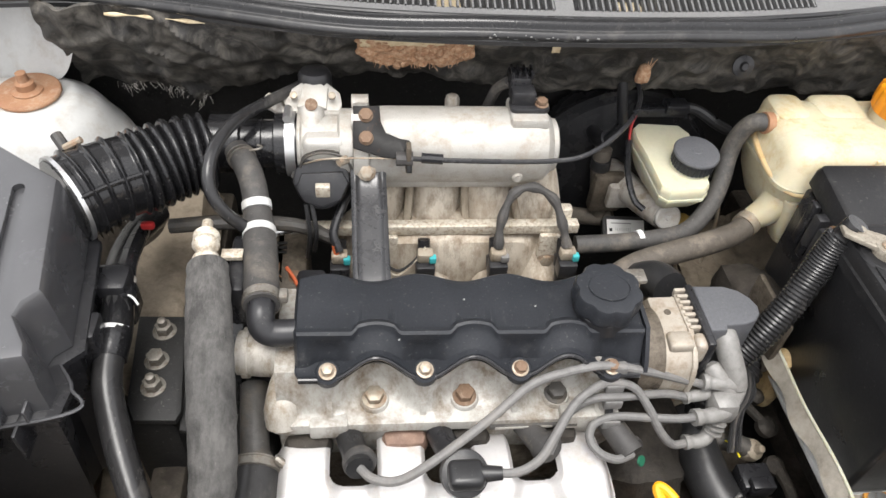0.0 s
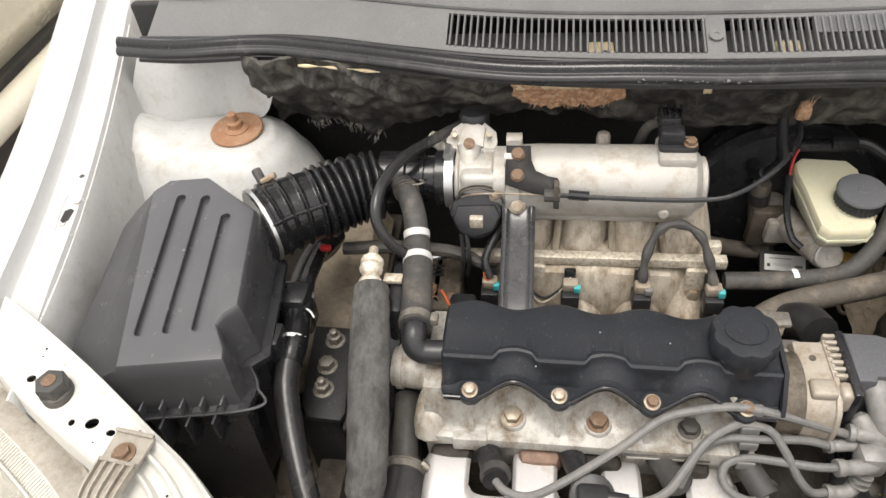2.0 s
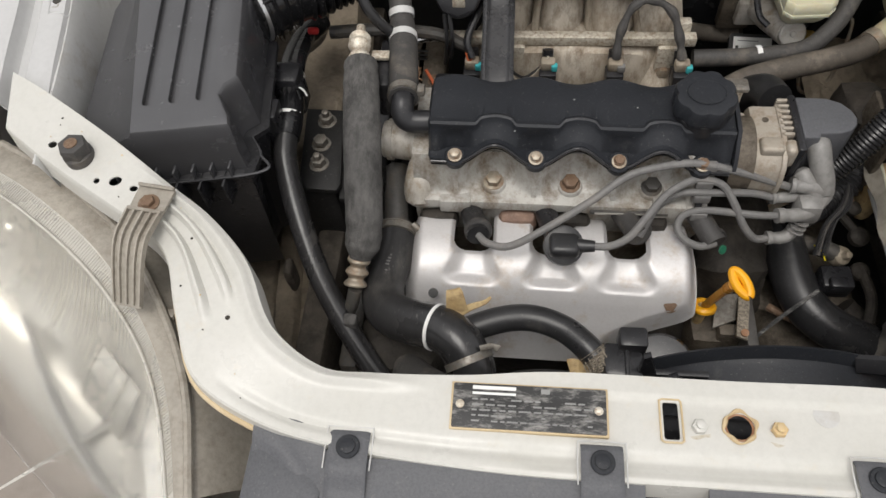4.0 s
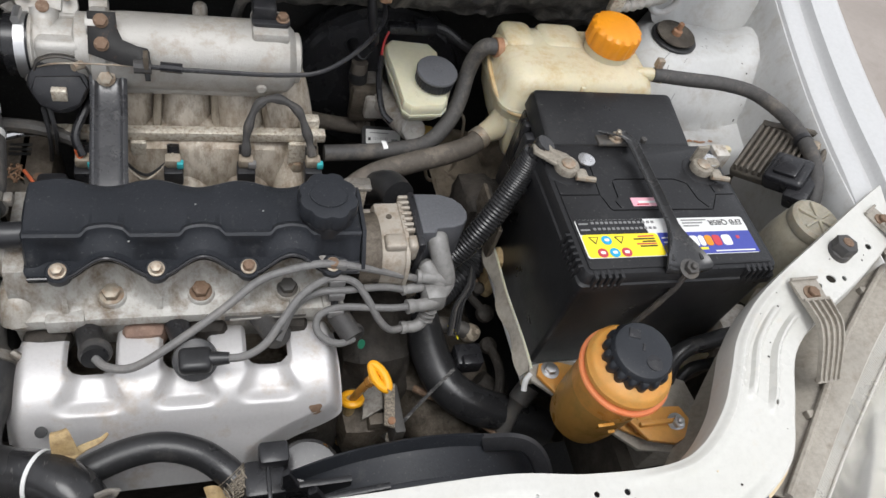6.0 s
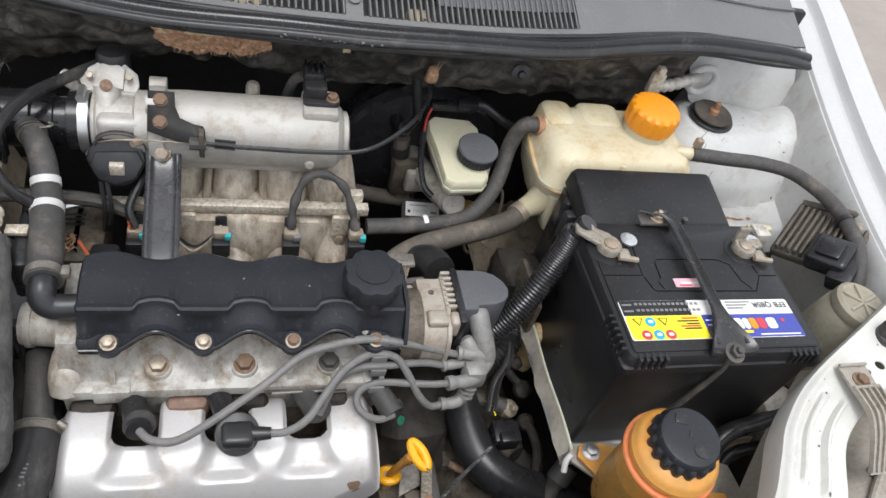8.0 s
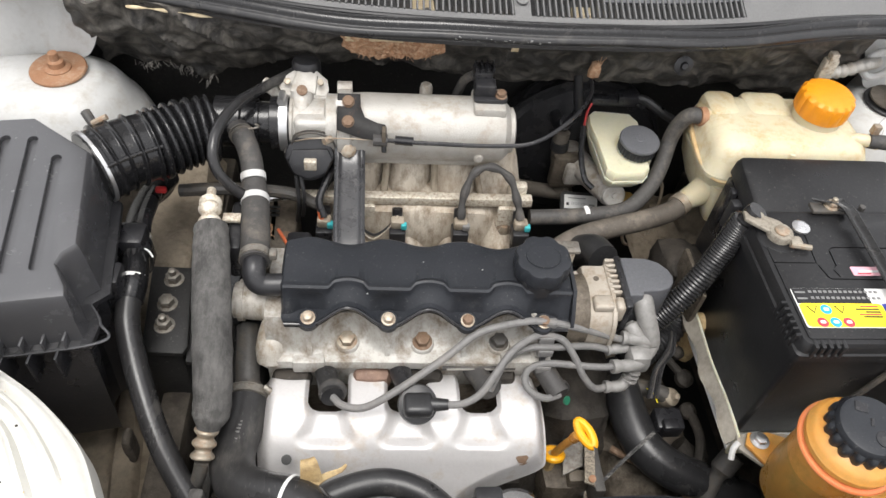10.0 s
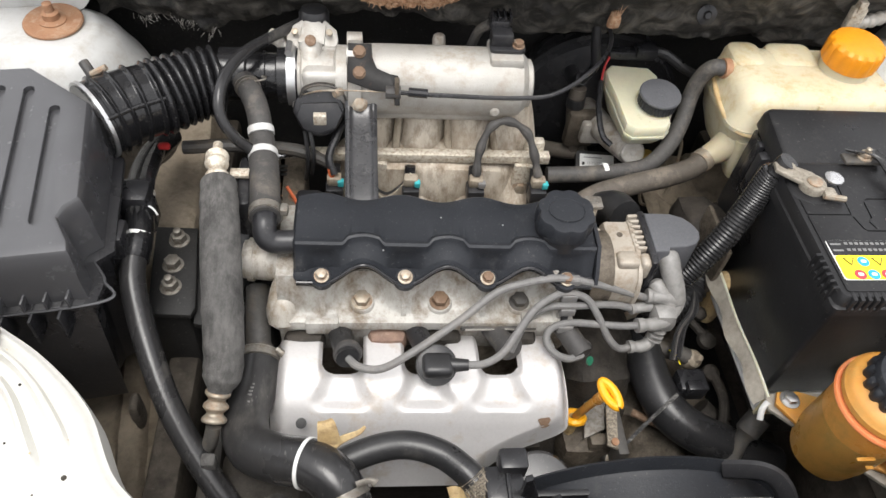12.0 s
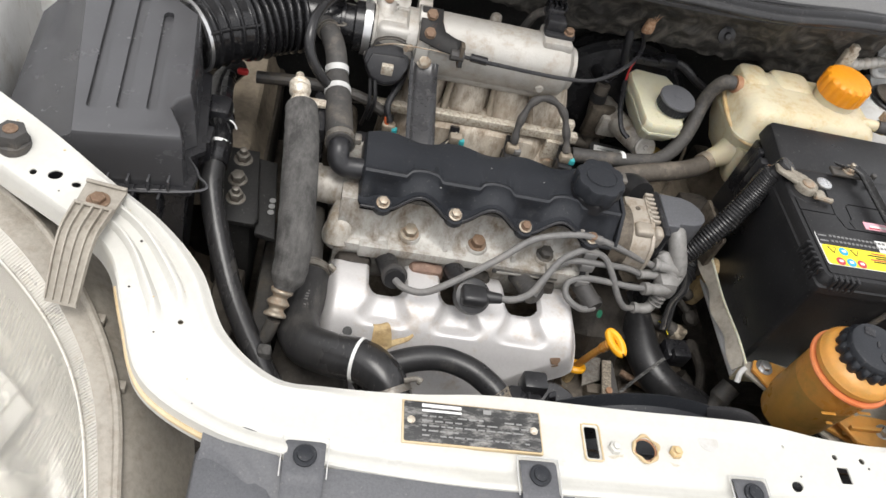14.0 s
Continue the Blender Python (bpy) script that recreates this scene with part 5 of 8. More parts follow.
sensor = thing("pressure_sensor", (0.075, 0.275, 0.884), "black pressure sensor with a plugged connector", "sensor")
part("foot", prism(rounded(0.060, 0.248, 0.102, 0.270, 0.006), 0.872, 0.877, 0.001), "black", sensor)
part("body", box((0.061, 0.256, 0.875), (0.087, 0.279, 0.892), 0.003), "black", sensor)
part("connector", box((0.060, 0.272, 0.882), (0.084, 0.298, 0.900), 0.004), "black", sensor)
for x in (0.063, 0.070, 0.077, 0.084):
    part("ridge", box((x - 0.0013, 0.273, 0.898), (x + 0.0013, 0.294, 0.904), 0.0006), "black", sensor)
part("loom", tube([(0.062, 0.285, 0.888), (0.052, 0.298, 0.87), (0.046, 0.308, 0.84)], 0.006, 10, 14), "rubber_old", sensor)

throttle = thing("throttle_unit", (-0.145, 0.252, 0.79), "aluminium throttle body with an idle valve and a black cable wheel", "throttle")
part("bore", lathe([(0.030, -0.172), (0.0325, -0.170), (0.0325, -0.160), (0.030, -0.158), (0.030, -0.122), (0.037, -0.119), (0.037, -0.106)], (0, 0.254, 0.829), (1, 0, 0), 36), "alu_clean", throttle)
part("side_web", box((-0.158, 0.222, 0.802), (-0.112, 0.285, 0.855), 0.008, 3), "alu_clean", throttle)
plate_m = Matrix.Translation((-0.147, 0.285, 0.8645)) @ along((0, -0.55, 0.84))
part("valve_plate", prism([(-0.031, -0.004), (-0.027, -0.013), (-0.012, -0.022), (0.014, -0.034), (0.026, -0.030), (0.030, -0.006), (0.028, 0.006), (0.010, 0.021), (-0.008, 0.021), (-0.026, 0.008)], -0.005, 0.002, 0.0015, m=plate_m), "alu_clean", throttle)
part("valve_face", prism([(-0.017, -0.012), (0.014, -0.014), (0.016, 0.010), (0.006, 0.016), (-0.010, 0.015)], 0.001, 0.006, 0.002, m=plate_m), "alu_clean", throttle)
for z in (0.862, 0.846):
    part("rib", box((-0.134, 0.262, z - 0.012), (-0.112, 0.268, z), 0.002), "alu_clean", throttle)
part("valve_boss", lathe([(0.018, -0.03), (0.0155, 0.0), (0.015, 0.008), (0.013, 0.011)], (-0.149, 0.262, 0.840), (0, 0.10, 1), 24), "alu_clean", throttle)
part("valve_nose", tube([(-0.149, 0.270, 0.862), (-0.149, 0.252, 0.847), (-0.149, 0.232, 0.825)], lambda t: 0.0135 - 0.0045 * smooth_step(0.75, 1.0, t), 18, 16), "alu_clean", throttle)
part("rusty_plug", lathe([(0.0066, 0), (0.0066, 0.0012), (0.0054, 0.0018)], (-0.148, 0.2610, 0.8728), (0, -0.62, 0.78), 18), "rust_bolt", throttle)
for dx in (-0.020, 0.020):
    part("screw", lathe([(0.004, 0), (0.004, 0.003), (0.002, 0.0035)], (-0.147 + dx, 0.280, 0.8710), (0, -0.55, 0.84), 12), "zinc", throttle)
part("idle_motor", lathe([(0.017, -0.03), (0.018, 0.0), (0.018, 0.016), (0.0155, 0.021), (0.009, 0.023)], (-0.146, 0.309, 0.862), (0, 0.1, 1), 26), "black", throttle)
part("nipple", tube([(-0.170, 0.278, 0.842), (-0.185, 0.292, 0.850), (-0.198, 0.30, 0.852)], 0.009, 10, 10), "alu", throttle)
wm = Matrix.Translation((-0.139, 0.208, 0.812)) @ along((0, -0.85, 0.5))
FAN = [(0.030 * math.cos(radians(15 * k)) * (1.0 if k % 24 < 13 else 0.92), 0.029 * math.sin(radians(15 * k))) for k in range(24)]
wheel = part("cable_wheel", unite(prism(FAN, -0.016, -0.002, 0.003, m=wm), prism([(-0.026, -0.006), (-0.020, 0.010), (0.022, 0.012), (0.028, 0.000), (0.020, -0.018), (0.0, -0.026), (-0.018, -0.020)], -0.004, 0.0030, 0.002, m=wm)), "black", throttle)
part("spring_coil", tube([(-0.134 + 0.026 * math.cos(a), 0.216 + a * 0.0008, 0.824 + 0.020 * math.sin(a)) for a in np.linspace(0, 12.5, 40)], 0.0014, 6, 120), "dark", wheel)
part("hub", box((-0.145, 0.197, 0.801), (-0.130, 0.205, 0.815), 0.001), "rail", wheel)
part("rim_groove", tube([wm @ Vector((0.0305 * math.cos(a), 0.0295 * math.sin(a), -0.008)) for a in np.linspace(0.2, 3.0, 14)], 0.0016, 6, 40), "dark", wheel)
part("wire_rod", tube([(-0.16, 0.222, 0.825), (-0.135, 0.208, 0.843), (-0.095, 0.206, 0.846), (-0.06, 0.206, 0.845)], 0.0010, 6, 24), "zinc", throttle)
part("stop_screw", tube([(-0.112, 0.212, 0.84), (-0.120, 0.204, 0.842)], 0.0045, 8, 4), "zinc", throttle)

cable = thing("throttle_cable", (0.0, 0.20, 0.83), "black throttle cable on a black steel bracket", "cable")
bm_ = Matrix.Translation((-0.092, 0.224, 0.862)) @ along((0, -0.62, 0.78))
part("bracket", prism([(-0.013, 0.030), (0.014, 0.030), (0.015, 0.014), (0.020, 0.002), (0.034, -0.004), (0.044, -0.006), (0.046, -0.010), (0.046, -0.040), (0.041, -0.040), (0.040, -0.026), (0.018, -0.024), (-0.013, -0.014)], -0.002, 0.001, 0.0006, m=bm_), "chipped", cable)
for s, mt in ((0.020, "rust"), (-0.004, "rust")):
    bolt(cable, bm_ @ Vector((0, s, 0.001)), (0, -0.62, 0.78), 0.0068, 0.006, 1.1, mt)
part("adjuster", tube([(-0.062, 0.205, 0.846), (-0.045, 0.205, 0.846)], 0.0075, 10, 4), "rubber_old", cable)
part("lock_plate", box((-0.052, 0.198, 0.832), (-0.047, 0.210, 0.864), 0.001), "alu_brown", cable)
part("sleeve", tube([(-0.036, 0.205, 0.847), (-0.014, 0.204, 0.846)], 0.0055, 10, 4), "black", cable)
part("outer", tube([(-0.046, 0.205, 0.846), (0.0, 0.203, 0.845), (0.093, 0.203, 0.844), (0.14, 0.21, 0.848), (0.19, 0.25, 0.855), (0.225, 0.31, 0.85), (0.225, 0.345, 0.862), (0.215, 0.36, 0.885)], 0.0027, 8, 60), "black", cable)

strap = thing("support_strap", (-0.09, 0.15, 0.74), "black pressed steel support strap with ridged edges", "bracket")
ST = spline([(-0.090, 0.222, 0.828), (-0.090, 0.210, 0.815), (-0.0895, 0.185, 0.805), (-0.089, 0.13, 0.790), (-0.088, 0.088, 0.778), (-0.088, 0.085, 0.765)], 25)


def strap_at(u, v):
    p = ST[round(u * 24)]
    w = (v - 0.5) * 0.037
    r = 0.0035 * (math.exp(-((abs(w) - 0.0145) / 0.003) ** 2))
    return p.x + w, p.y + 0.3 * r, p.z + r


part("plate", sheet(strap_at, 24, 24, 0.002), "brace", strap)
part("scuff", sheet(lambda u, v: (lambda q: (q[0], q[1], q[2] + 0.0006))(strap_at(0.80 + 0.16 * u, 0.30 + 0.4 * v)) if noise.noise(Vector((u * 9, v * 5, 0))) > 0.08 else None, 20, 20), "lab_grey", strap)
bolt(strap, (-0.092, 0.214, 0.822), (0, -0.8, 0.6), 0.0075, 0.007, 1.3, "zinc")

rail = thing("fuel_rail", (0.0, 0.2, 0.73), "square galvanised fuel rail with rust specks and four injectors", "fuel rail")
part("bar", box((-0.157, 0.203, 0.739), (0.149, 0.216, 0.752), 0.0015), "rail", rail)
part("end_block", box((0.118, 0.214, 0.740), (0.142, 0.228, 0.765), 0.003), "rail", rail)
part("feed_pipe", tube([(-0.157, 0.209, 0.746), (-0.185, 0.205, 0.747), (-0.215, 0.19, 0.75)], 0.005, 10, 10), "steel", rail)
part("mount_tab", box((0.104, 0.196, 0.690), (0.127, 0.203, 0.742), 0.002), "rail", rail)
bolt(rail, (0.1155, 0.196, 0.704), (0, -1, 0.2), 0.0075, 0.006, 1.45, "zinc")
part("mount_tab", box((-0.075, 0.196, 0.700), (-0.058, 0.203, 0.742), 0.002), "rail", rail)
for k, x in enumerate((-0.122, -0.029, 0.052, 0.131)):
    inj = part("injector", lathe([(0.008, 0.0), (0.008, 0.02), (0.0095, 0.022), (0.0095, 0.034), (0.007, 0.036), (0.007, 0.055)], (x, 0.172, 0.690), (0, 0.45, 0.9), 16), "black", rail)
    part("plug", box((x - 0.0105, 0.158, 0.712), (x + 0.0105, 0.176, 0.732), 0.002), "black", inj)
    part("plug_boot", box((x - 0.009, 0.166, 0.731), (x + 0.009, 0.180, 0.744), 0.003), "alu_tan", inj)
    part("lock_tab", box((x + (0.004 if k != 2 else 0.002), 0.163, 0.733), (x + 0.0115, 0.171, 0.742), 0.0015), "teal" if k != 2 else "lead", inj)
    if k == 1:
        part("wire", tube([(x, 0.178, 0.744), (x - 0.010, 0.172, 0.732), (x - 0.03, 0.165, 0.722), (x - 0.05, 0.172, 0.735), (x - 0.056, 0.185, 0.748)], 0.0018, 6, 24), "rubber", inj)
        part("wire", tube([(x, 0.177, 0.746), (x - 0.012, 0.170, 0.730), (x - 0.032, 0.162, 0.718), (x - 0.052, 0.170, 0.733)], 0.0012, 6, 24), "rail", inj)
loom = thing("injector_loom", (0.09, 0.19, 0.74), "taped black injector wiring loop", "wiring")
part("loop", tube([(0.052, 0.176, 0.744), (0.054, 0.190, 0.770), (0.066, 0.205, 0.797), (0.088, 0.210, 0.803), (0.112, 0.205, 0.790), (0.124, 0.190, 0.765), (0.130, 0.176, 0.744)], lambda t: 0.0052 + 0.001 * math.sin(t * 40), 10, 50), "rubber_old", loom)
loom2 = thing("injector_loom", (-0.12, 0.18, 0.74), "black injector wiring with bare ends", "wiring")
part("sleeve", tube([(-0.122, 0.172, 0.746), (-0.128, 0.186, 0.762), (-0.118, 0.21, 0.778), (-0.108, 0.235, 0.785)], 0.0048, 10, 20), "black", loom2)
part("bare_wire", tube([(-0.124, 0.170, 0.738), (-0.127, 0.176, 0.752)], 0.0035, 8, 6), "copper", loom2)

# ---------------------------------------------------------------- air filter box and bellows
airbox = thing("air_filter_box", (-0.42, 0.05, 0.60), "black plastic air filter box with a ridged lid", "air filter box")
LID = [(-0.506, -0.074), (-0.342, -0.048), (-0.342, -0.036), (-0.356, -0.012), (-0.353, 0.000), (-0.341, 0.010), (-0.356, 0.124), (-0.420, 0.170), (-0.484, 0.166), (-0.521, 0.136)]


def grown(poly, d, dz, tilt=0.14, z0=0.864):
    """The outline pushed outwards by d, on the lid's slope, dz lower."""
    n, out = len(poly), []
    for k in range(n):
        a, b, c = (Vector((*poly[(k + j) % n], 0)) for j in (-1, 0, 1))
        e1, e2 = (b - a).normalized(), (c - b).normalized()
        q = (Vector((e1.y, -e1.x, 0)) + Vector((e2.y, -e2.x, 0))).normalized()
        p = b + q * d
        out.append((p.x, p.y, z0 + tilt * (p.y + 0.05) - dz))
    return out


LID_TOP = [(-0.436, -0.060), (-0.340, -0.047), (-0.342, -0.036), (-0.356, -0.012), (-0.353, 0.000), (-0.342, 0.010), (-0.356, 0.124), (-0.420, 0.168), (-0.462, 0.163), (-0.476, 0.147)]
lid_geo = loft([grown(LID_TOP, -0.004, 0.0), grown(LID_TOP, -0.0012, 0.0006), grown(LID_TOP, 0.0010, 0.0035), grown([((a + c) / 2, (b + d) / 2) for (a, b), (c, d) in zip(LID_TOP, LID)], 0.003, 0.020, 0.12), grown(LID, 0.003, 0.036, 0.09), grown(LID, 0.005, 0.062, 0.04)])
slots = []
for (xa, ya), (xb, yb) in (((-0.441, 0.142), (-0.426, -0.030)), ((-0.414, 0.142), (-0.400, -0.026)), ((-0.385, 0.118), (-0.373, -0.022))):
    L = math.hypot(xb - xa, yb - ya)
    za, zb = (0.864 + 0.14 * (q + 0.05) for q in (ya, yb))
    m = Matrix.Translation((xa, ya, za)) @ Vector((xb - xa, yb - ya, zb - za)).to_track_quat("X", "Z").to_matrix().to_4x4()
    slots.append(prism(rounded(0, -0.0052, L, 0.0052, 0.005), -0.006, 0.02, 0, m=m))
lid = part("lid", cut(lid_geo, *slots), "airbox", airbox, "black lid with three long grooves")
part("flange", loft([grown(LID, 0.013, 0.062, 0.02), grown(LID, 0.015, 0.063, 0.02), grown(LID, 0.015, 0.069, 0.02), grown(LID, 0.006, 0.071, 0.02)]), "black", airbox)
for k in range(9):
    x = -0.500 + 0.0186 * k
    part("lid_rib", box((x - 0.0012, -0.0795 + 0.158 * (x + 0.456), 0.800), (x + 0.0012, -0.064 + 0.158 * (x + 0.456), 0.816), 0.0006), "airbox", airbox)
part("rim_bead", tube([Vector(p) for p in grown(LID, 0.0145, 0.0625, 0.02)[:4]], 0.0016, 6, 30), "airbox", airbox)
part("base", loft([grown(LID, 0.006, 0.071, 0.02), grown(LID, 0.004, 0.10, 0.02), grown(LID, -0.012, 0.26, 0.0)]), "black", airbox)
for k in range(5):
    x = -0.455 + 0.024 * k
    part("stiffener", box((x - 0.0015, -0.092 + 0.18 * (x + 0.455), 0.768), (x + 0.0015, -0.066 + 0.18 * (x + 0.455), 0.802), 0.0008), "black", airbox)
part("side_lug", box((-0.350, 0.02, 0.745), (-0.325, 0.05, 0.800), 0.004), "black", airbox)
part("side_lug", box((-0.352, 0.085, 0.73), (-0.315, 0.12, 0.79), 0.008), "black", airbox)
BEL = [(-0.372, 0.152, 0.838), (-0.345, 0.176, 0.838), (-0.310, 0.200, 0.836), (-0.281, 0.218, 0.837), (-0.250, 0.231, 0.836)]


def bel_r(t):
    base = 0.0425 - 0.0055 * t
    if t < 0.07:
        return base - 0.002
    if t < 0.45:
        return base - 0.001 + 0.0036 * max(0, math.cos((t - 0.12) / 0.105 * 2 * math.pi)) ** 3
    fold = abs(math.sin((t - 0.45) / 0.0786 * math.pi)) ** 0.6
    return base - 0.005 + 0.0085 * fold * smooth_step(1.0, 0.97, t)


bellows = thing("intake_bellows", (-0.30, 0.18, 0.80), "ribbed black rubber intake bellows", "intake hose")
part("hose", tube(BEL, bel_r, 40, 260), "rubber_new", bellows)
bl = spline(BEL, 41)
for off in (Vector((-0.008, -0.008, 0.0405)), Vector((0.019, -0.030, 0.023))):
    part("spine", tube([bl[k] + off * (1 - 0.004 * k) for k in range(3, 20, 4)], 0.0026, 8, 16), "rubber_new", bellows)
part("end_band", ring(bl[1], bl[3] - bl[0], 0.0436, 0.004, 0.0012, 36), "steel", bellows)
part("drain_stub", tube([(-0.372, 0.190, 0.868), (-0.377, 0.196, 0.873), (-0.382, 0.202, 0.877)], 0.0055, 10, 8), "rubber_old", bellows)
part("band_screw", tube([(-0.372, 0.188, 0.872), (-0.356, 0.192, 0.879)], 0.0036, 8, 5), "zinc", bellows)
elbow = thing("throttle_connector", (-0.21, 0.245, 0.80), "black ribbed connector clamped to the throttle body", "intake hose")
part("pipe", lathe([(0.031, -0.252), (0.031, -0.222), (0.026, -0.220), (0.026, -0.205), (0.029, -0.204), (0.029, -0.200), (0.026, -0.199), (0.026, -0.188), (0.0325, -0.186), (0.0325, -0.163)], (0, 0.252, 0.830), (1, 0, 0), 32), "rubber_new", elbow)
part("clamp", ring((-0.170, 0.252, 0.830), (1, 0, 0), 0.0345, 0.010, 0.002, 36), "steel", elbow)
part("clamp_screw", tube([(-0.172, 0.264, 0.866), (-0.172, 0.242, 0.868)], 0.0045, 8, 4), "steel", elbow)
part("spigot", tube([(-0.214, 0.250, 0.832), (-0.222, 0.240, 0.836), (-0.225, 0.230, 0.838)], 0.0120, 12, 10), "black", elbow)

# ---------------------------------------------------------------- battery
BX0, BX1, BY0, BY1, BZ = 0.360, 0.598, -0.092, 0.094, 0.853
battery = thing("car_battery", (0.475, 0.0, 0.66), "black car battery with yellow, white and blue top labels", "battery")
part("case", loft([[(x, y, z) for x, y in rounded(BX0 + i, BY0 + i, BX1 - i, BY1 - i, 0.006, 3)] for i, z in ((0.008, 0.662), (0.004, 0.668), (0.001, 0.820), (0.001, 0.826), (-0.003, 0.828), (-0.003, 0.838), (0.0, 0.840))]), "batt", battery)
lid_b = part("lid", loft([[(x, y, z) for x, y in rounded(BX0 + i, BY0 + i, BX1 - i, BY1 - i, 0.008, 4)] for i, z in ((-0.001, 0.838), (0.0, 0.848), (0.002, 0.8525), (0.006, BZ))]), "batt", battery)


def ribbon(line, w):
    """A thin strip round a bent line, to cut a groove with."""
    p = [Vector(q) for q in line]
    a, b = [], []
    for k, q in enumerate(p):
        d = (p[min(k + 1, len(p) - 1)] - p[max(k - 1, 0)]).normalized()
        s = Vector((-d.y, d.x)) * w
        a.append(tuple(q + s))
        b.append(tuple(q - s))
    return prism(a + b[::-1], BZ - 0.0012, BZ + 0.01, 0)


face = prism(rounded(BX0 + 0.007, BY0 + 0.007, BX1 - 0.007, BY1 - 0.004, 0.004), BZ - 0.003, BZ + 0.0015, 0.0006)
for line in ([(0.360, 0.013), (0.4145, 0.013), (0.418, 0.060)], [(0.4155, 0.0105), (0.420, -0.006), (0.423, -0.009), (0.551, -0.010), (0.566, 0.012), (0.605, 0.0125)], [(0.566, 0.015), (0.560, 0.060)],
             [(0.434, -0.006), (0.430, 0.004), (0.4355, 0.010), (0.437, 0.032), (0.443, 0.036), (0.520, 0.036), (0.534, 0.029), (0.538, 0.006), (0.547, -0.007)]):
    face = cut(face, ribbon(line, 0.0009))
part("lid_panel", face, "batt", lid_b)
for k in range(5):
    for x0 in (BX0 + 0.012, BX1 - 0.042):
        part("grip_notch", box((x0 + 0.0075 * k - 0.0022, BY0 - 0.0035, 0.834), (x0 + 0.0075 * k + 0.0022, BY0 + 0.010, 0.8535), 0.0012), "batt", lid_b)
for k in range(6):
    part("side_rib", box((BX0 - 0.004, BY0 + 0.012 + 0.008 * k, 0.832), (BX0 + 0.004, BY0 + 0.0155 + 0.008 * k, 0.8525), 0.001), "batt", lid_b)
Z = BZ + 0.0020
lab = part("label", prism(rounded(0.370, -0.072, 0.582, -0.022, 0.003), BZ + 0.0005, Z, 0.0002), "white", battery, "printed label in yellow, white and blue")


def flat(name, x0, y0, x1, y1, m, parent, z=Z, h=0.0004, r=0.0003):
    return part(name, prism(rounded(x0, y0, x1, y1, min(r, (x1 - x0) * 0.4, (y1 - y0) * 0.4), 2), z, z + h, 0), m, parent)


flat("yellow_field", 0.371, -0.0715, 0.462, -0.042, "lab_yellow", lab, r=0.004)
flat("black_field", 0.371, -0.0418, 0.452, -0.0225, "batt", lab)
flat("blue_field", 0.4625, -0.0715, 0.5815, -0.042, "lab_blue", lab)
for k in range(14):
    flat("dot", 0.388 + 0.0056 * k, -0.0285, 0.3915 + 0.0056 * k, -0.0255, "lab_grey", lab, Z + 0.0005)
    flat("dot", 0.388 + 0.0056 * k, -0.0365, 0.3915 + 0.0056 * k, -0.0335, "lab_grey", lab, Z + 0.0005)
for k in range(2):
    flat("bar", 0.373, -0.029 - 0.008 * k, 0.384, -0.027 - 0.008 * k, "lab_grey", lab, Z + 0.0005)
for x, y, m in ((0.388, -0.066, "lab_red"), (0.402, -0.066, "lab_cyan"), (0.416, -0.066, "lab_red"), (0.398, -0.050, "lab_cyan")):
    mark = part("pictogram", lathe([(0.0058, 0), (0.0058, 0.0004), (0.004, 0.0005)], (x, y, Z + 0.0005), n=20), m, lab)
    part("symbol", prism(rounded(x - 0.0028, y - 0.0018, x + 0.0028, y + 0.0018, 0.0012, 2), Z + 0.0011, Z + 0.0014, 0), "white", mark)
for x in (0.384, 0.414):
    part("triangle", prism([(x - 0.006, -0.0455), (x, -0.055), (x + 0.006, -0.0455)], Z + 0.0005, Z + 0.0008, 0), "lab_black", lab)
    part("triangle_fill", prism([(x - 0.0042, -0.0465), (x, -0.0532), (x + 0.0042, -0.0465)], Z + 0.0009, Z + 0.0011, 0), "lab_yellow", lab)
for k, (w, y) in enumerate(((0.012, -0.046), (0.016, -0.0495), (0.010, -0.053), (0.015, -0.056), (0.013, -0.059))):
    flat("bar", 0.456 - 1.6 * w, y - 0.0008, 0.456, y + 0.0008, "lab_red" if k in (0, 3) else "lab_black", lab, Z + 0.0005)
for k, (x0, x1, m) in enumerate(((0.498, 0.509, "white"), (0.510, 0.517, "white"), (0.518, 0.527, "orange"), (0.528, 0.538, "lab_red"), (0.540, 0.552, "white"))):
    flat("brand_block", x0, -0.0615, x1, -0.0475, m, lab, Z + 0.0005, r=0.003)
flat("brand_tail", 0.500, -0.0665, 0.517, -0.0635, "lab_yellow", lab, Z + 0.0005)
flat("bar", 0.525, -0.0695, 0.576, -0.0680, "white", lab, Z + 0.0005)
flat("bar", 0.560, -0.0530, 0.564, -0.0490, "lab_red", lab, Z + 0.0005)
for k in range(3):
    flat("bar", 0.500, -0.0265 - 0.004 * k, 0.532 - 0.006 * k, -0.0250 - 0.004 * k, "lab_grey", lab, Z + 0.0005)
    flat("bar", 0.465, -0.050 - 0.006 * k, 0.476 - 0.003 * k, -0.0485 - 0.006 * k, "white", lab, Z + 0.0005)
words = bpy.data.curves.new("type_words", "FONT")
words.body, words.size, words.align_x, words.extrude = "EFB Q85R", 0.0105, "LEFT", 0.0001
tw = new("type_words", words)
words.materials.append(M["lab_black"])
tw.parent = lab
tw.matrix_local = Matrix.Translation(-ORIGIN[lab.name]) @ pose(0.578, -0.0265, Z + 0.0007, 0, 0, 180)
pk = part("warning_sticker", prism(rounded(0.450, -0.004, 0.492, 0.008, 0.001), BZ + 0.0016, BZ + 0.0021, 0), "pink", battery)
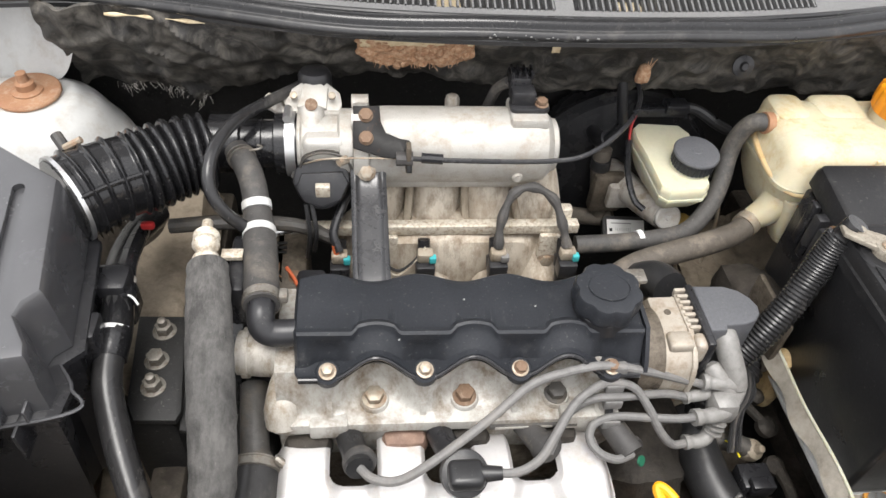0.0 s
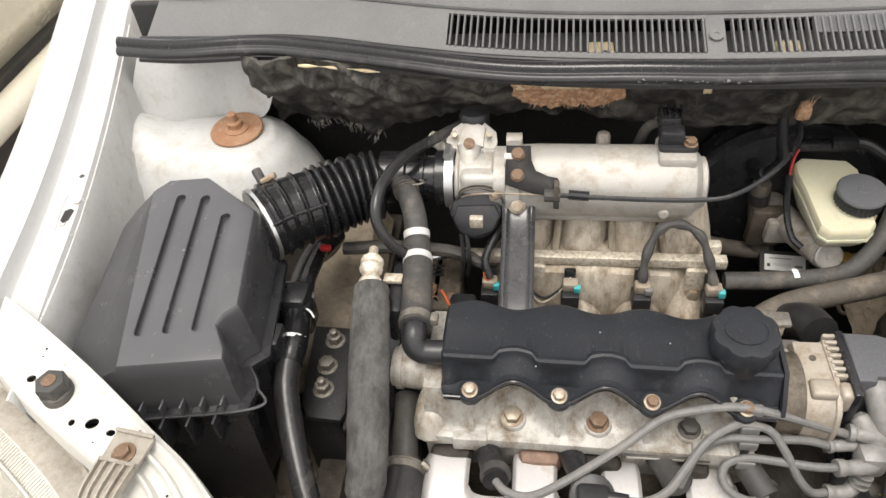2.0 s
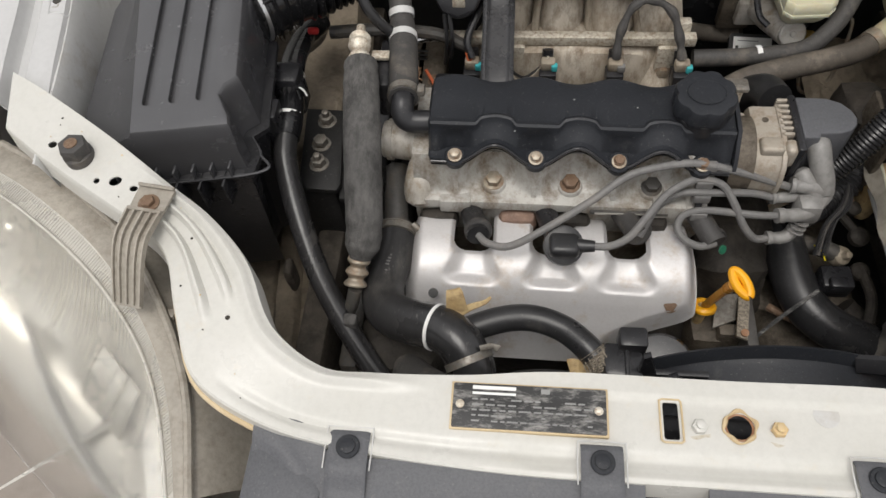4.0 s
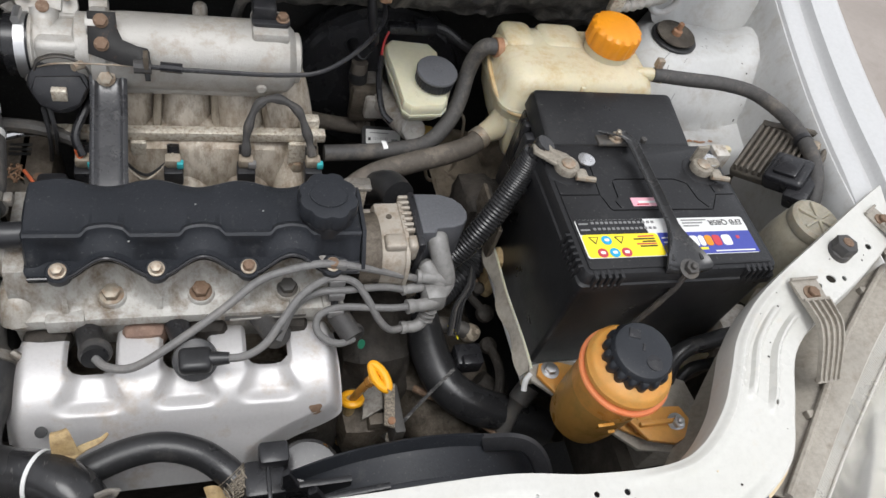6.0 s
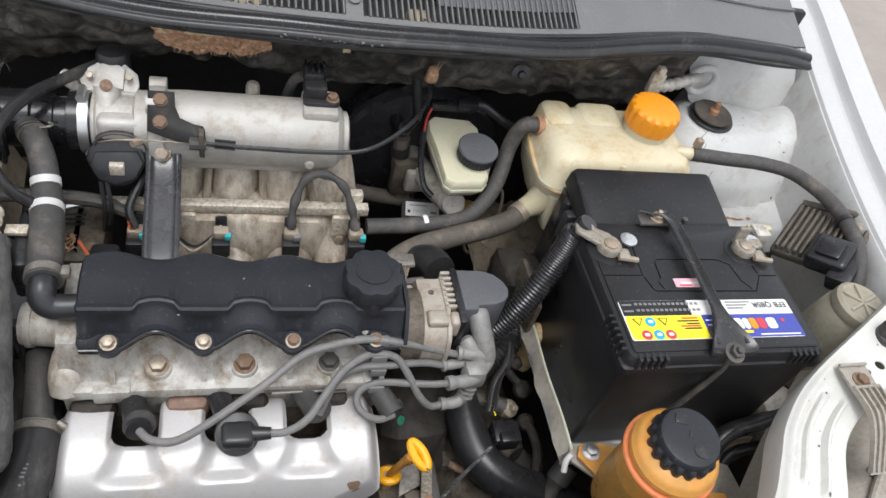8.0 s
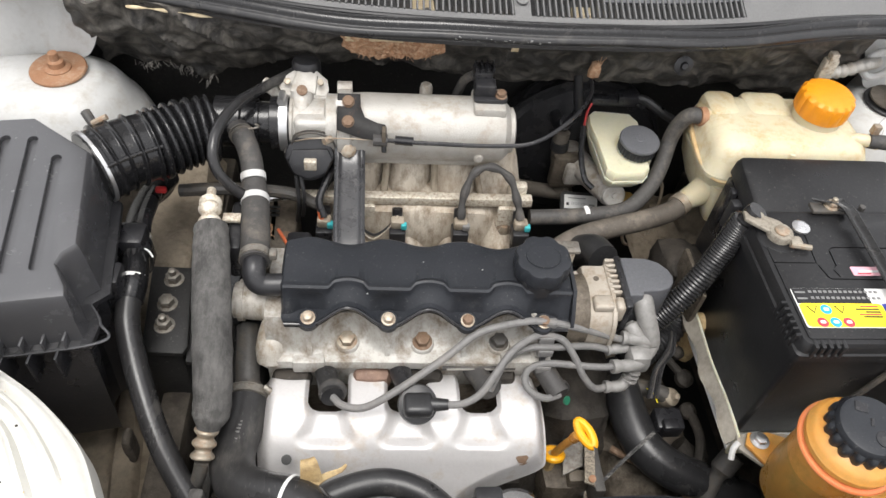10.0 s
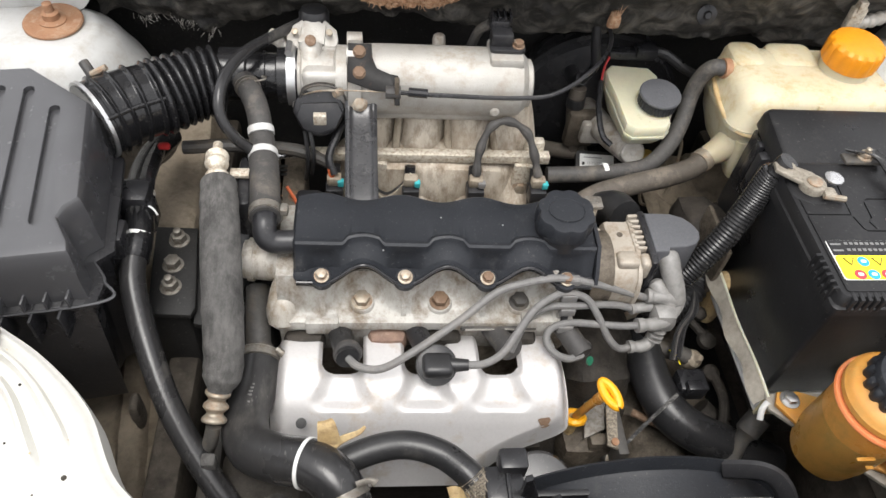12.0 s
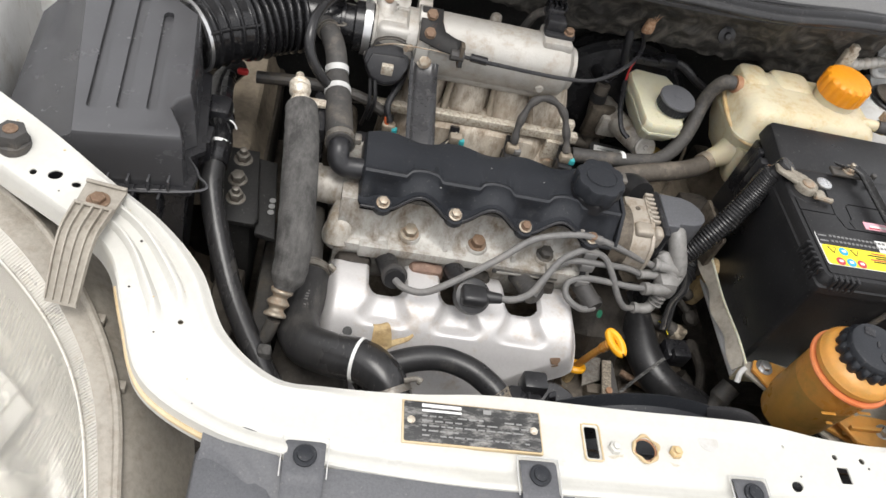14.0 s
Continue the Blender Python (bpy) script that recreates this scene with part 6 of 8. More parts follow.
flat("bar", 0.458, 0.000, 0.486, 0.003, "white", pk, BZ + 0.0022)
flat("bar", 0.455, -0.0025, 0.470, -0.0010, "lab_red", pk, BZ + 0.0022)
for x in (0.385, 0.562):
    part("terminal_well", lathe([(0.024, 0), (0.022, 0.002), (0.016, 0.003)], (x, 0.050, BZ), n=26), "batt", lid_b)
    part("terminal_post", lathe([(0.0090, 0), (0.0080, 0.013), (0.0065, 0.014)], (x, 0.050, BZ), n=22), "zinc", battery)

for k, x in enumerate((0.385, 0.562)):
    cl = thing("battery_clamp", (x, 0.05, BZ), "tarnished battery terminal clamp with its bolt", "battery clamp")
    part("ring", lathe([(0.0135, 0.003), (0.0135, 0.010), (0.0125, 0.0115), (0.0085, 0.0115)], (x, 0.050, BZ), n=28), "tarnish", cl)
    part("ears", box((x + 0.006, 0.031, BZ + 0.003), (x + 0.020, 0.045, BZ + 0.011), 0.003), "tarnish", cl)
    part("clamp_bolt", tube([(x + 0.006, 0.034, BZ + 0.007), (x + 0.028, 0.030, BZ + 0.007)], 0.0034, 8, 5), "zinc", cl)
    part("washer", lathe([(0.010, 0), (0.010, 0.002), (0.006, 0.003)], (x + 0.012 + 0.012 * (1 - k), 0.056, BZ + 0.011), n=20), "steel", cl)
    if k == 0:
        part("lug", prism([(-0.032, 0.022), (-0.028, 0.034), (-0.010, 0.026), (0.006, 0.014), (0.012, 0.0), (0.002, -0.012), (-0.012, -0.002), (-0.024, 0.012)], 0.006, 0.011, 0.0015, m=Matrix.Translation((x, 0.052, BZ)) @ pose(0, 0, 0, 0, 0, 8)), "tarnish", cl)
        part("loop", ring((x - 0.018, 0.074, BZ + 0.011), (0, 0, 1), 0.006, 0.002, 0.002, 16), "tarnish", cl)
    else:
        part("upright_lug", box((x - 0.010, 0.060, BZ + 0.004), (x + 0.006, 0.065, BZ + 0.028), 0.002), "tarnish", cl)
        part("cable_foot", box((x + 0.004, 0.046, BZ + 0.006), (x + 0.022, 0.060, BZ + 0.015), 0.004), "tarnish", cl)

holder = thing("battery_hold_down", (0.478, 0.0, BZ), "black steel hold-down bar across the battery", "battery bracket")
HD = spline([(0.455, 0.098, 0.866), (0.474, 0.086, 0.866), (0.478, 0.06, 0.864), (0.4785, 0.0, 0.8625), (0.479, -0.045, 0.861), (0.4795, -0.088, 0.858), (0.4795, -0.091, 0.840)], 31)


def bar(u, v):
    p = HD[round(u * 30)]
    w = 0.006 + 0.022 * smooth_step(0.62, 0.86, u) - 0.004 * smooth_step(0.9, 1.0, u) + 0.012 * smooth_step(0.12, 0.0, u)
    return p.x + (v - 0.5) * 2 * w, p.y, p.z + 0.0045 * abs(2 * v - 1) ** 3


part("bar", sheet(bar, 30, 12, 0.002), "strap", holder)
for x in (0.462, 0.497):
    part("slot", box((x - 0.002, -0.083, 0.8585), (x + 0.002, -0.062, 0.8625), 0.001), "lab_black", holder)
part("rear_tab", box((0.438, 0.084, 0.857), (0.482, 0.100, 0.862), 0.002), "dark", holder)
bolt(holder, (0.462, 0.093, 0.862), (0, 0, 1), 0.0062, 0.007, 1.4, "zinc", 0.012)
bolt(holder, (0.4795, -0.091, 0.856), (0, -0.3, 1), 0.0075, 0.008, 1.5, "dark", 0.012)
part("hook_rod", tube([(0.4795, -0.091, 0.856), (0.475, -0.095, 0.82), (0.455, -0.095, 0.74), (0.445, -0.092, 0.68)], 0.0035, 8, 16), "dark", holder)
bolt(holder, (0.498, 0.090, 0.858), (0, 0, 1), 0.004, 0.008, 0, "dark")

tray = thing("battery_tray", (0.47, 0.0, 0.60), "white painted battery tray with stained edges", "battery tray")
part("floor", box((0.352, -0.105, 0.652), (0.60, 0.11, 0.660), 0.003), "paint_in", tray)
part("side_lip", sheet(lambda u, v: (0.3535 - (0.009 + 0.003 * math.sin(u * 16) * v) * v, -0.106 + 0.185 * u, 0.688 - 0.016 * v + 0.002 * math.sin(u * 9)), 40, 5, 0.002), "brk", tray)
part("lip_edge", tube([(0.3545, -0.106 + 0.02 * k, 0.689 + 0.002 * math.sin(k * 0.9)) for k in range(11)], 0.0016, 6, 40), "res", tray)
part("front_lip", box((0.352, -0.108, 0.652), (0.60, -0.104, 0.686), 0.001), "tank", tray)
part("leg", box((0.40, -0.09, 0.56), (0.55, 0.09, 0.655), 0.01), "grime_shade", tray)

fuse = thing("fuse_box", (0.49, 0.15, 0.70), "black fuse box with a plain lid behind the battery", "fuse box")
part("lid", loft([[(x + (0.004 if y > 0.15 else 0), y, z + 0.10 * (y - 0.1)) for x, y in rounded(0.386 + i, 0.100 + i, 0.584 - i, 0.192 - i, 0.006, 3)] for i, z in ((-0.002, 0.815), (-0.001, 0.832), (0.0015, 0.8385), (0.004, 0.840))]), "batt", fuse)
part("body", box((0.388, 0.102, 0.69), (0.580, 0.19, 0.818), 0.004), "black", fuse)
for k in range(3):
    part("side_step", box((0.368 + 0.006 * k, 0.108 + 0.022 * k, 0.765), (0.388, 0.122 + 0.022 * k, 0.822), 0.003), "black", fuse)

# ---------------------------------------------------------------- reservoirs
PSX, PSY = 0.399, -0.170
ps = thing("power_steering_reservoir", (PSX, PSY, 0.66), "amber plastic fluid reservoir with a black lobed cap", "reservoir")
TILT = (-0.03, -0.08, 1)
part("lower_body", lathe([(0.025, -0.135), (0.036, -0.125), (0.0395, -0.10), (0.0415, -0.042), (0.034, -0.041)], (PSX, PSY, 0.801), TILT, 48), "amber_fluid", ps, "darker amber where the fluid stands")
part("body", lathe([(0.034, -0.0435), (0.0415, -0.042), (0.0425, -0.02), (0.0430, 0.0), (0.0450, 0.002), (0.0450, 0.008), (0.0435, 0.010), (0.0425, 0.013), (0.039, 0.017), (0.031, 0.020), (0.027, 0.022)], (PSX, PSY, 0.801), TILT, 48), "amber", ps)
part("weld_ring", lathe([(0.043, 0), (0.0480, 0.0008), (0.0488, 0.003), (0.0476, 0.0052), (0.043, 0.006)], (PSX, PSY, 0.794), TILT, 48), "amber_red", ps)
psc = part("cap", lathe([(0.029, 0.0), (0.0340, 0.001), (0.0350, 0.003), (0.0350, 0.011), (0.0338, 0.0145), (0.0312, 0.0165), (0.0308, 0.0205), (0.0290, 0.0236), (0.0250, 0.0248), (0.012, 0.0252)], (PSX, PSY, 0.818), TILT, 128, 16, 0.0040, 0.0320), "black_soft", ps)
top = Matrix.Translation((PSX, PSY, 0.818)) @ along(TILT) @ Matrix.Translation((0, 0, 0.0252))
part("embossed_mark", moved(unite(box((-0.016, 0.010, 0), (-0.004, 0.020, 0.0008), 0.0003), box((-0.002, -0.002, 0), (0.001, 0.006, 0.0008), 0.0003), ring((0.010, -0.012, 0), (0, 0, 1), 0.008, 0.0014, 0.0012, 20)), top), "black", psc)
for y0, w, z in ((-0.02, 0.018, 0.762), (0.02, 0.016, 0.770), (0.0, 0.008, 0.742)):
    part("level_mark", box((PSX - 0.010 + y0, PSY - 0.0425, z), (PSX - 0.010 + y0 + w, PSY - 0.039, z + 0.0016), 0.0006), "amber", ps)
part("bracket", prism([(0.355, -0.118), (0.362, -0.104), (0.385, -0.104), (0.43, -0.12), (0.47, -0.15), (0.488, -0.185), (0.482, -0.205), (0.462, -0.208), (0.43, -0.19), (0.375, -0.15)], 0.692, 0.697, 0.001), "amber", ps)
part("bracket_arm", prism([(0.436, -0.188), (0.470, -0.177), (0.506, -0.180), (0.512, -0.196), (0.500, -0.216), (0.484, -0.222), (0.452, -0.214)], 0.707, 0.713, 0.0015), "amber", ps)
part("bracket_rib", box((0.446, -0.200, 0.700), (0.500, -0.195, 0.719), 0.001), "amber", ps)
bolt(ps, (0.372, -0.114, 0.697), (0, 0, 1), 0.0072, 0.007, 1.5, "steel")
bolt(ps, (0.493, -0.199, 0.713), (0, -0.2, 1), 0.0072, 0.008, 1.5, "steel", 0.012)
support = thing("reservoir_bracket", (0.46, -0.15, 0.62), "white painted support plate under the fluid reservoir", "bracket")
part("plate", prism([(0.350, -0.120), (0.352, -0.102), (0.40, -0.100), (0.50, -0.120), (0.545, -0.140), (0.55, -0.19), (0.50, -0.225), (0.45, -0.215)], 0.684, 0.689, 0.001), "brk", support)
part("leg", box((0.49, -0.21, 0.60), (0.54, -0.16, 0.685), 0.004), "brk", support)
part("curled_tip", tube([(0.352, -0.112, 0.688), (0.345, -0.118, 0.684), (0.343, -0.126, 0.676)], 0.0035, 8, 8), "paint_in", support)

tank = thing("coolant_tank", (0.48, 0.26, 0.73), "yellowed white coolant expansion tank with an orange cap", "coolant tank")


def tank_sec(i, z, x0=0.370, x1=0.586, y0=0.200, y1=0.330):
    return [(x, y, z) for x, y in rounded(x0 + i, y0 + i, x1 - i, y1 - i, min(0.026, (y1 - y0 - 2 * i) * 0.42), 6)]


part("lower_half", loft([tank_sec(0.030, 0.728, y0=0.205), tank_sec(0.018, 0.734, y0=0.203), tank_sec(0.006, 0.765), tank_sec(0.0, 0.797), tank_sec(-0.003, 0.799), tank_sec(-0.003, 0.804)]), "tank", tank)
part("upper_half", loft([tank_sec(-0.003, 0.803), tank_sec(-0.001, 0.806), tank_sec(0.002, 0.828), tank_sec(0.006, 0.838), tank_sec(0.012, 0.8455), tank_sec(0.022, 0.8495), tank_sec(0.036, 0.8505)]), "tank", tank)
for x in (0.452, 0.512):
    part("pressed_rib", loft([[(q, w, z) for q, w in rounded(x - 0.014 + i, 0.1985 + i * 0.3 + s, x + 0.014 - i, 0.215 + s, 0.004, 3)] for i, z, s in ((0.0, 0.780, 0.001), (0.001, 0.826, 0.002), (0.003, 0.834, 0.005), (0.006, 0.8375, 0.009))]), "tank", tank)
for x0, x1 in ((0.380, 0.427), (0.432, 0.498)):
    part("raised_chamber", loft([[(x, y, z) for x, y in rounded(x0 + i, 0.270 + i, x1 - i, 0.328 - i, 0.013 - 0.35 * i, 5)] for i, z in ((0.0, 0.825), (0.001, 0.843), (0.003, 0.8490), (0.007, 0.8520), (0.012, 0.8530))]), "tank", tank)
part("moulded_seam", tube([(0.370, 0.312, 0.822), (0.3675, 0.262, 0.809), (0.370, 0.226, 0.803), (0.380, 0.2035, 0.800), (0.405, 0.1965, 0.798), (0.46, 0.1965, 0.797)], 0.0032, 8, 30), "tank_seam", tank)
part("outlet_neck", tube([(0.395, 0.225, 0.775), (0.380, 0.222, 0.755), (0.366, 0.222, 0.742)], lambda t: 0.022 - 0.008 * t, 14, 10), "tank", tank)
part("foot", loft([[(x, y, z) for x, y in rounded(x0, y0, x1, y1, 0.009, 4)] for x0, y0, x1, y1, z in ((0.400, 0.204, 0.420, 0.222, 0.716), (0.394, 0.199, 0.425, 0.228, 0.722), (0.388, 0.197, 0.432, 0.240, 0.745), (0.384, 0.198, 0.440, 0.250, 0.785))]), "tank", tank)
part("inlet_spigot", tube([(0.392, 0.286, 0.8385), (0.372, 0.283, 0.8375)], 0.0105, 12, 5), "tank", tank)
part("outlet_spigot", tube([(0.556, 0.240, 0.840), (0.575, 0.233, 0.846), (0.594, 0.228, 0.846)], 0.009, 12, 8), "tank", tank)
part("inner_web", box((0.463, 0.1985, 0.776), (0.470, 0.203, 0.846), 0.002), "tank", tank)
part("cap_neck", lathe([(0.032, -0.006), (0.029, 0.012), (0.026, 0.014)], (0.523, 0.272, 0.852), n=30), "tank", tank)
part("cap", lathe([(0.0335, 0.0), (0.0355, 0.003), (0.0355, 0.020), (0.0345, 0.026), (0.030, 0.0295), (0.018, 0.031)], (0.523, 0.272, 0.862), (0, -0.05, 1), 96, 15, 0.0024, 0.0338), "orange", tank)

brake = thing("brake_fluid_reservoir", (0.275, 0.28, 0.69), "milky brake fluid reservoir with a black cap", "reservoir")


def br_sec(i, z, t=0.0):
    pts = [(0.244, 0.350), (0.254, 0.360), (0.306, 0.356), (0.316, 0.340), (0.3125, 0.246), (0.303, 0.235), (0.260, 0.232), (0.251, 0.241), (0.247, 0.300), (0.243, 0.330)]
    c = Vector((0.278, 0.29))
    return [((Vector(p) - c) * (1 - i) + c)[:] + (z + t * (p[1] - 0.22),) for p in pts]


part("body", loft([br_sec(0.46, 0.730, -0.02), br_sec(0.26, 0.738, 0.0), br_sec(0.10, 0.750, 0.03), br_sec(0.02, 0.759, 0.05), br_sec(0.0, 0.768, 0.06), br_sec(0.02, 0.7735, 0.06), br_sec(0.05, 0.7755, 0.06)]), "res", brake)
part("seam", loft([br_sec(-0.012, 0.758, 0.055), br_sec(-0.012, 0.7615, 0.055)]), "res", brake)
part("neck", lathe([(0.027, -0.02), (0.025, 0.006), (0.023, 0.008)], (0.298, 0.280, 0.778), (0, -0.1, 1), 28), "res", brake)
bcap = part("cap", lathe([(0.0235, 0.0), (0.0262, 0.002), (0.0262, 0.014), (0.0250, 0.0155)], (0.298, 0.278, 0.781), (0, -0.1, 1), 96, 32, 0.0014, 0.0255), "black_soft", brake)
part("cap_top", lathe([(0.0250, 0.0155), (0.0272, 0.0165), (0.0276, 0.0190), (0.0262, 0.0210), (0.0200, 0.0218), (0.0060, 0.0216), (0.0050, 0.0224)], (0.298, 0.278, 0.781), (0, -0.1, 1), 48), "bumper", bcap)
part("level_plug", box((0.248, 0.360, 0.790), (0.314, 0.375, 0.803), 0.003), "black", brake)
part("level_plug_clip", box((0.285, 0.356, 0.796), (0.315, 0.378, 0.810), 0.003), "black", brake)
part("wire", tube([(0.252, 0.365, 0.797), (0.243, 0.352, 0.785), (0.238, 0.335, 0.772)], 0.0018, 6, 12), "red", brake)
part("wire_sleeve", tube([(0.238, 0.336, 0.772), (0.232, 0.30, 0.752), (0.235, 0.268, 0.735), (0.246, 0.255, 0.728)], 0.0042, 8, 16), "black", brake)
part("loom", tube([(0.312, 0.367, 0.802), (0.33, 0.362, 0.800), (0.36, 0.350, 0.785), (0.40, 0.345, 0.77)], 0.007, 10, 16), "rubber", brake)
master = thing("master_cylinder", (0.275, 0.29, 0.62), "cast brake master cylinder with brass fittings", "master cylinder")
part("barrel", tube([(0.235, 0.40, 0.690), (0.256, 0.31, 0.706), (0.276, 0.256, 0.717)], 0.0185, 18, 8), "alu", master)
part("end_plug", lathe([(0.0165, 0), (0.0165, 0.005), (0.0145, 0.0065), (0.004, 0.0055), (0.003, 0.007)], (0.2765, 0.252, 0.719), (0.05, -0.8, 0.45), 28), "alu_clean", master)
part("side_boss", box((0.224, 0.315, 0.676), (0.258, 0.338, 0.712), 0.004), "alu", master)
part("mount_ear", box((0.205, 0.325, 0.660), (0.250, 0.345, 0.72), 0.006), "alu_brown", master)
part("brass_union", tube([(0.303, 0.255, 0.686), (0.300, 0.258, 0.712)], 0.0105, 8, 4), "brass", master)
part("brake_pipe", tube([(0.303, 0.258, 0.68), (0.320, 0.250, 0.62), (0.36, 0.27, 0.62), (0.365, 0.29, 0.70), (0.345, 0.30, 0.71)], 0.0025, 8, 30), "zinc", master)
booster = thing("brake_booster", (0.262, 0.42, 0.52), "glossy black brake servo drum on the bulkhead", "brake booster")
part("drum", lathe([(0.090, -0.055), (0.128, -0.045), (0.130, -0.012), (0.127, -0.006), (0.122, 0.002), (0.090, 0.012), (0.060, 0.026), (0.045, 0.030)], (0.262, 0.405, 0.665), (0, -1, 0), 64), "gloss", booster)
part("rim_bead", lathe([(0.128, 0), (0.133, 0.001), (0.133, 0.006), (0.128, 0.007)], (0.262, 0.418, 0.665), (0, -1, 0), 64), "gloss", booster)
part("vacuum_port", tube([(0.212, 0.395, 0.745), (0.212, 0.365, 0.752), (0.216, 0.352, 0.765)], 0.010, 12, 10), "black", booster)
sticker = thing("barcode_sticker", (0.30, 0.39, 0.60), "small white printed sticker on the black panel", "sticker")
sm = Matrix.Translation((0.2560, 0.306, 0.650)) @ pose(0, 0, 0, 30, 0, -4) @ Matrix.Diagonal((0.77, 0.90, 1, 1))
part("paper", prism(rounded(-0.033, -0.012, 0.033, 0.012, 0.001), 0, 0.0008, 0, m=sm), "white", sticker)
for k in range(9):
    part("bar", prism(rounded(-0.018 + 0.0032 * k, -0.006, -0.0174 + 0.0032 * k, -0.001, 0.0003, 2), 0.001, 0.0013, 0, m=sm), "lab_grey", sticker)
part("bar", prism(rounded(-0.029, -0.007, -0.024, -0.002, 0.0003, 2), 0.001, 0.0013, 0, m=sm), "lab_black", sticker)
part("bar", prism(rounded(-0.026, 0.0055, 0.010, 0.0068, 0.0003, 2), 0.001, 0.0013, 0, m=sm), "lab_grey", sticker)
part("bar", prism(rounded(0.016, -0.007, 0.028, -0.003, 0.0003, 2), 0.001, 0.0013, 0, m=sm), "lab_grey", sticker)
part("mount_panel", prism(rounded(-0.040, -0.030, 0.040, 0.018, 0.008), -0.010, -0.001, 0, m=sm), "matt_black", booster)

# ---------------------------------------------------------------- distributor and ignition leads
dist = thing("distributor", (0.22, 0.03, 0.70), "cast aluminium distributor with a toothed rim and black cap", "distributor")


def along_x(outline, x0, x1, bev=0.002):
    """An outline (y, z) raised along x."""
    return prism(outline, x0, x1, bev, m=Matrix(((0, 0, 1, 0), (1, 0, 0, 0), (0, 1, 0, 0), (0, 0, 0, 1))))


part("adaptor", tube([(0.160, 0.034, 0.742), (0.184, 0.034, 0.742)], 0.041, 32, 3), "alu_brown", dist)
part("collar", along_x([(0.074, 0.757), (0.066, 0.772), (0.032, 0.774), (0.010, 0.769), (-0.004, 0.752), (-0.006, 0.720), (0.010, 0.702), (0.060, 0.702), (0.076, 0.720)], 0.166, 0.181, 0.004), "alu_dist", dist)
BODY = [(0.078, 0.764), (0.072, 0.7755), (0.030, 0.7765), (0.012, 0.772), (0.000, 0.760), (-0.005, 0.744), (-0.005, 0.722), (0.006, 0.706), (0.062, 0.704), (0.080, 0.722)]
part("body", along_x(BODY, 0.183, 0.213, 0.003), "alu_dist", dist)
part("raised_pad", box((0.188, 0.008, 0.768), (0.2125, 0.0275, 0.7795), 0.004, 3), "alu_dist", dist)
part("rim", along_x([(0.036 + (y - 0.036) * 1.06, 0.741 + (z - 0.741) * 1.05) for y, z in BODY], 0.211, 0.2165, 0.0015), "alu_dist", dist)
for k in range(7):
    y = 0.0785 - 0.0079 * k
    part("tooth", box((0.2125, y - 0.0022, 0.7705), (0.2265, y + 0.0022, 0.7800), 0.0015), "alu_dist", dist)
part("corner_lug", box((0.214, 0.0065, 0.752), (0.2265, 0.0255, 0.7795), 0.005, 3), "alu_dist", dist)
part("cap", prism([(0.231, 0.080), (0.262, 0.079), (0.276, 0.073), (0.285, 0.063), (0.289, 0.052), (0.287, 0.042), (0.280, 0.034), (0.268, 0.030), (0.249, 0.029), (0.247, 0.023), (0.231, 0.023)], 0.722, 0.7830, 0.0022, 3), "bumper", dist, "smooth dark grey cap")
part("cap_flange", box((0.2235, 0.006, 0.716), (0.2320, 0.084, 0.7825), 0.003), "black", dist)
part("body_mark", ring((0.198, 0.052, 0.7767), (0, 0, 1), 0.0034, 0.0008, 0.0010, 14), "alu_brown", dist)

boots = thing("distributor_plug_caps", (0.25, -0.01, 0.69), "grey rubber lead caps clustered on the distributor", "ignition caps")
for q, r0, r1 in (([(0.2515, 0.034, 0.764), (0.252, 0.025, 0.764), (0.255, 0.014, 0.755), (0.261, 0.003, 0.741), (0.265, -0.004, 0.728)], 0.0128, 0.0105),
                  ([(0.238, 0.014, 0.742), (0.243, 0.004, 0.739), (0.251, -0.004, 0.731), (0.257, -0.008, 0.724)], 0.0098, 0.0090)):
    part("elbow_cap", tube(q, lambda t: (r0 + (r1 - r0) * t) * min(1.0, 0.55 + 3.2 * t), 16, 30), "cap_grey", boots)
for q, r in (([(0.228, -0.0025, 0.7355), (0.247, -0.004, 0.735), (0.262, -0.004, 0.731), (0.269, -0.003, 0.724)], 0.0076), ([(0.212, -0.0095, 0.7205), (0.234, -0.006, 0.720), (0.254, -0.006, 0.721)], 0.0062),
             ([(0.214, -0.032, 0.7200), (0.244, -0.027, 0.7180), (0.260, -0.014, 0.720), (0.268, -0.004, 0.722)], 0.0076), ([(0.211, -0.0405, 0.6900), (0.231, -0.0385, 0.690), (0.242, -0.028, 0.697), (0.248, -0.018, 0.708)], 0.0068)):
    part("lead_cap", tube(q, lambda t: r * (1.10 if t < 0.10 else 0.94 if t < 0.16 else 1.0 + 0.12 * t), 14, 40), "cap_grey", boots)
part("cap_base", lump((0.236, -0.030, 0.700), (0.262, -0.008, 0.732), 8, 0.10, 6), "cap_grey", boots)
part("cap_fins", unite(*[ring((0.240 + 0.002 * k, -0.034 + 0.003 * k, 0.697 + 0.004 * k), (0.3, 0.4, 1), 0.0095, 0.0016, 0.003, 18) for k in range(3)]), "cap_grey", boots)

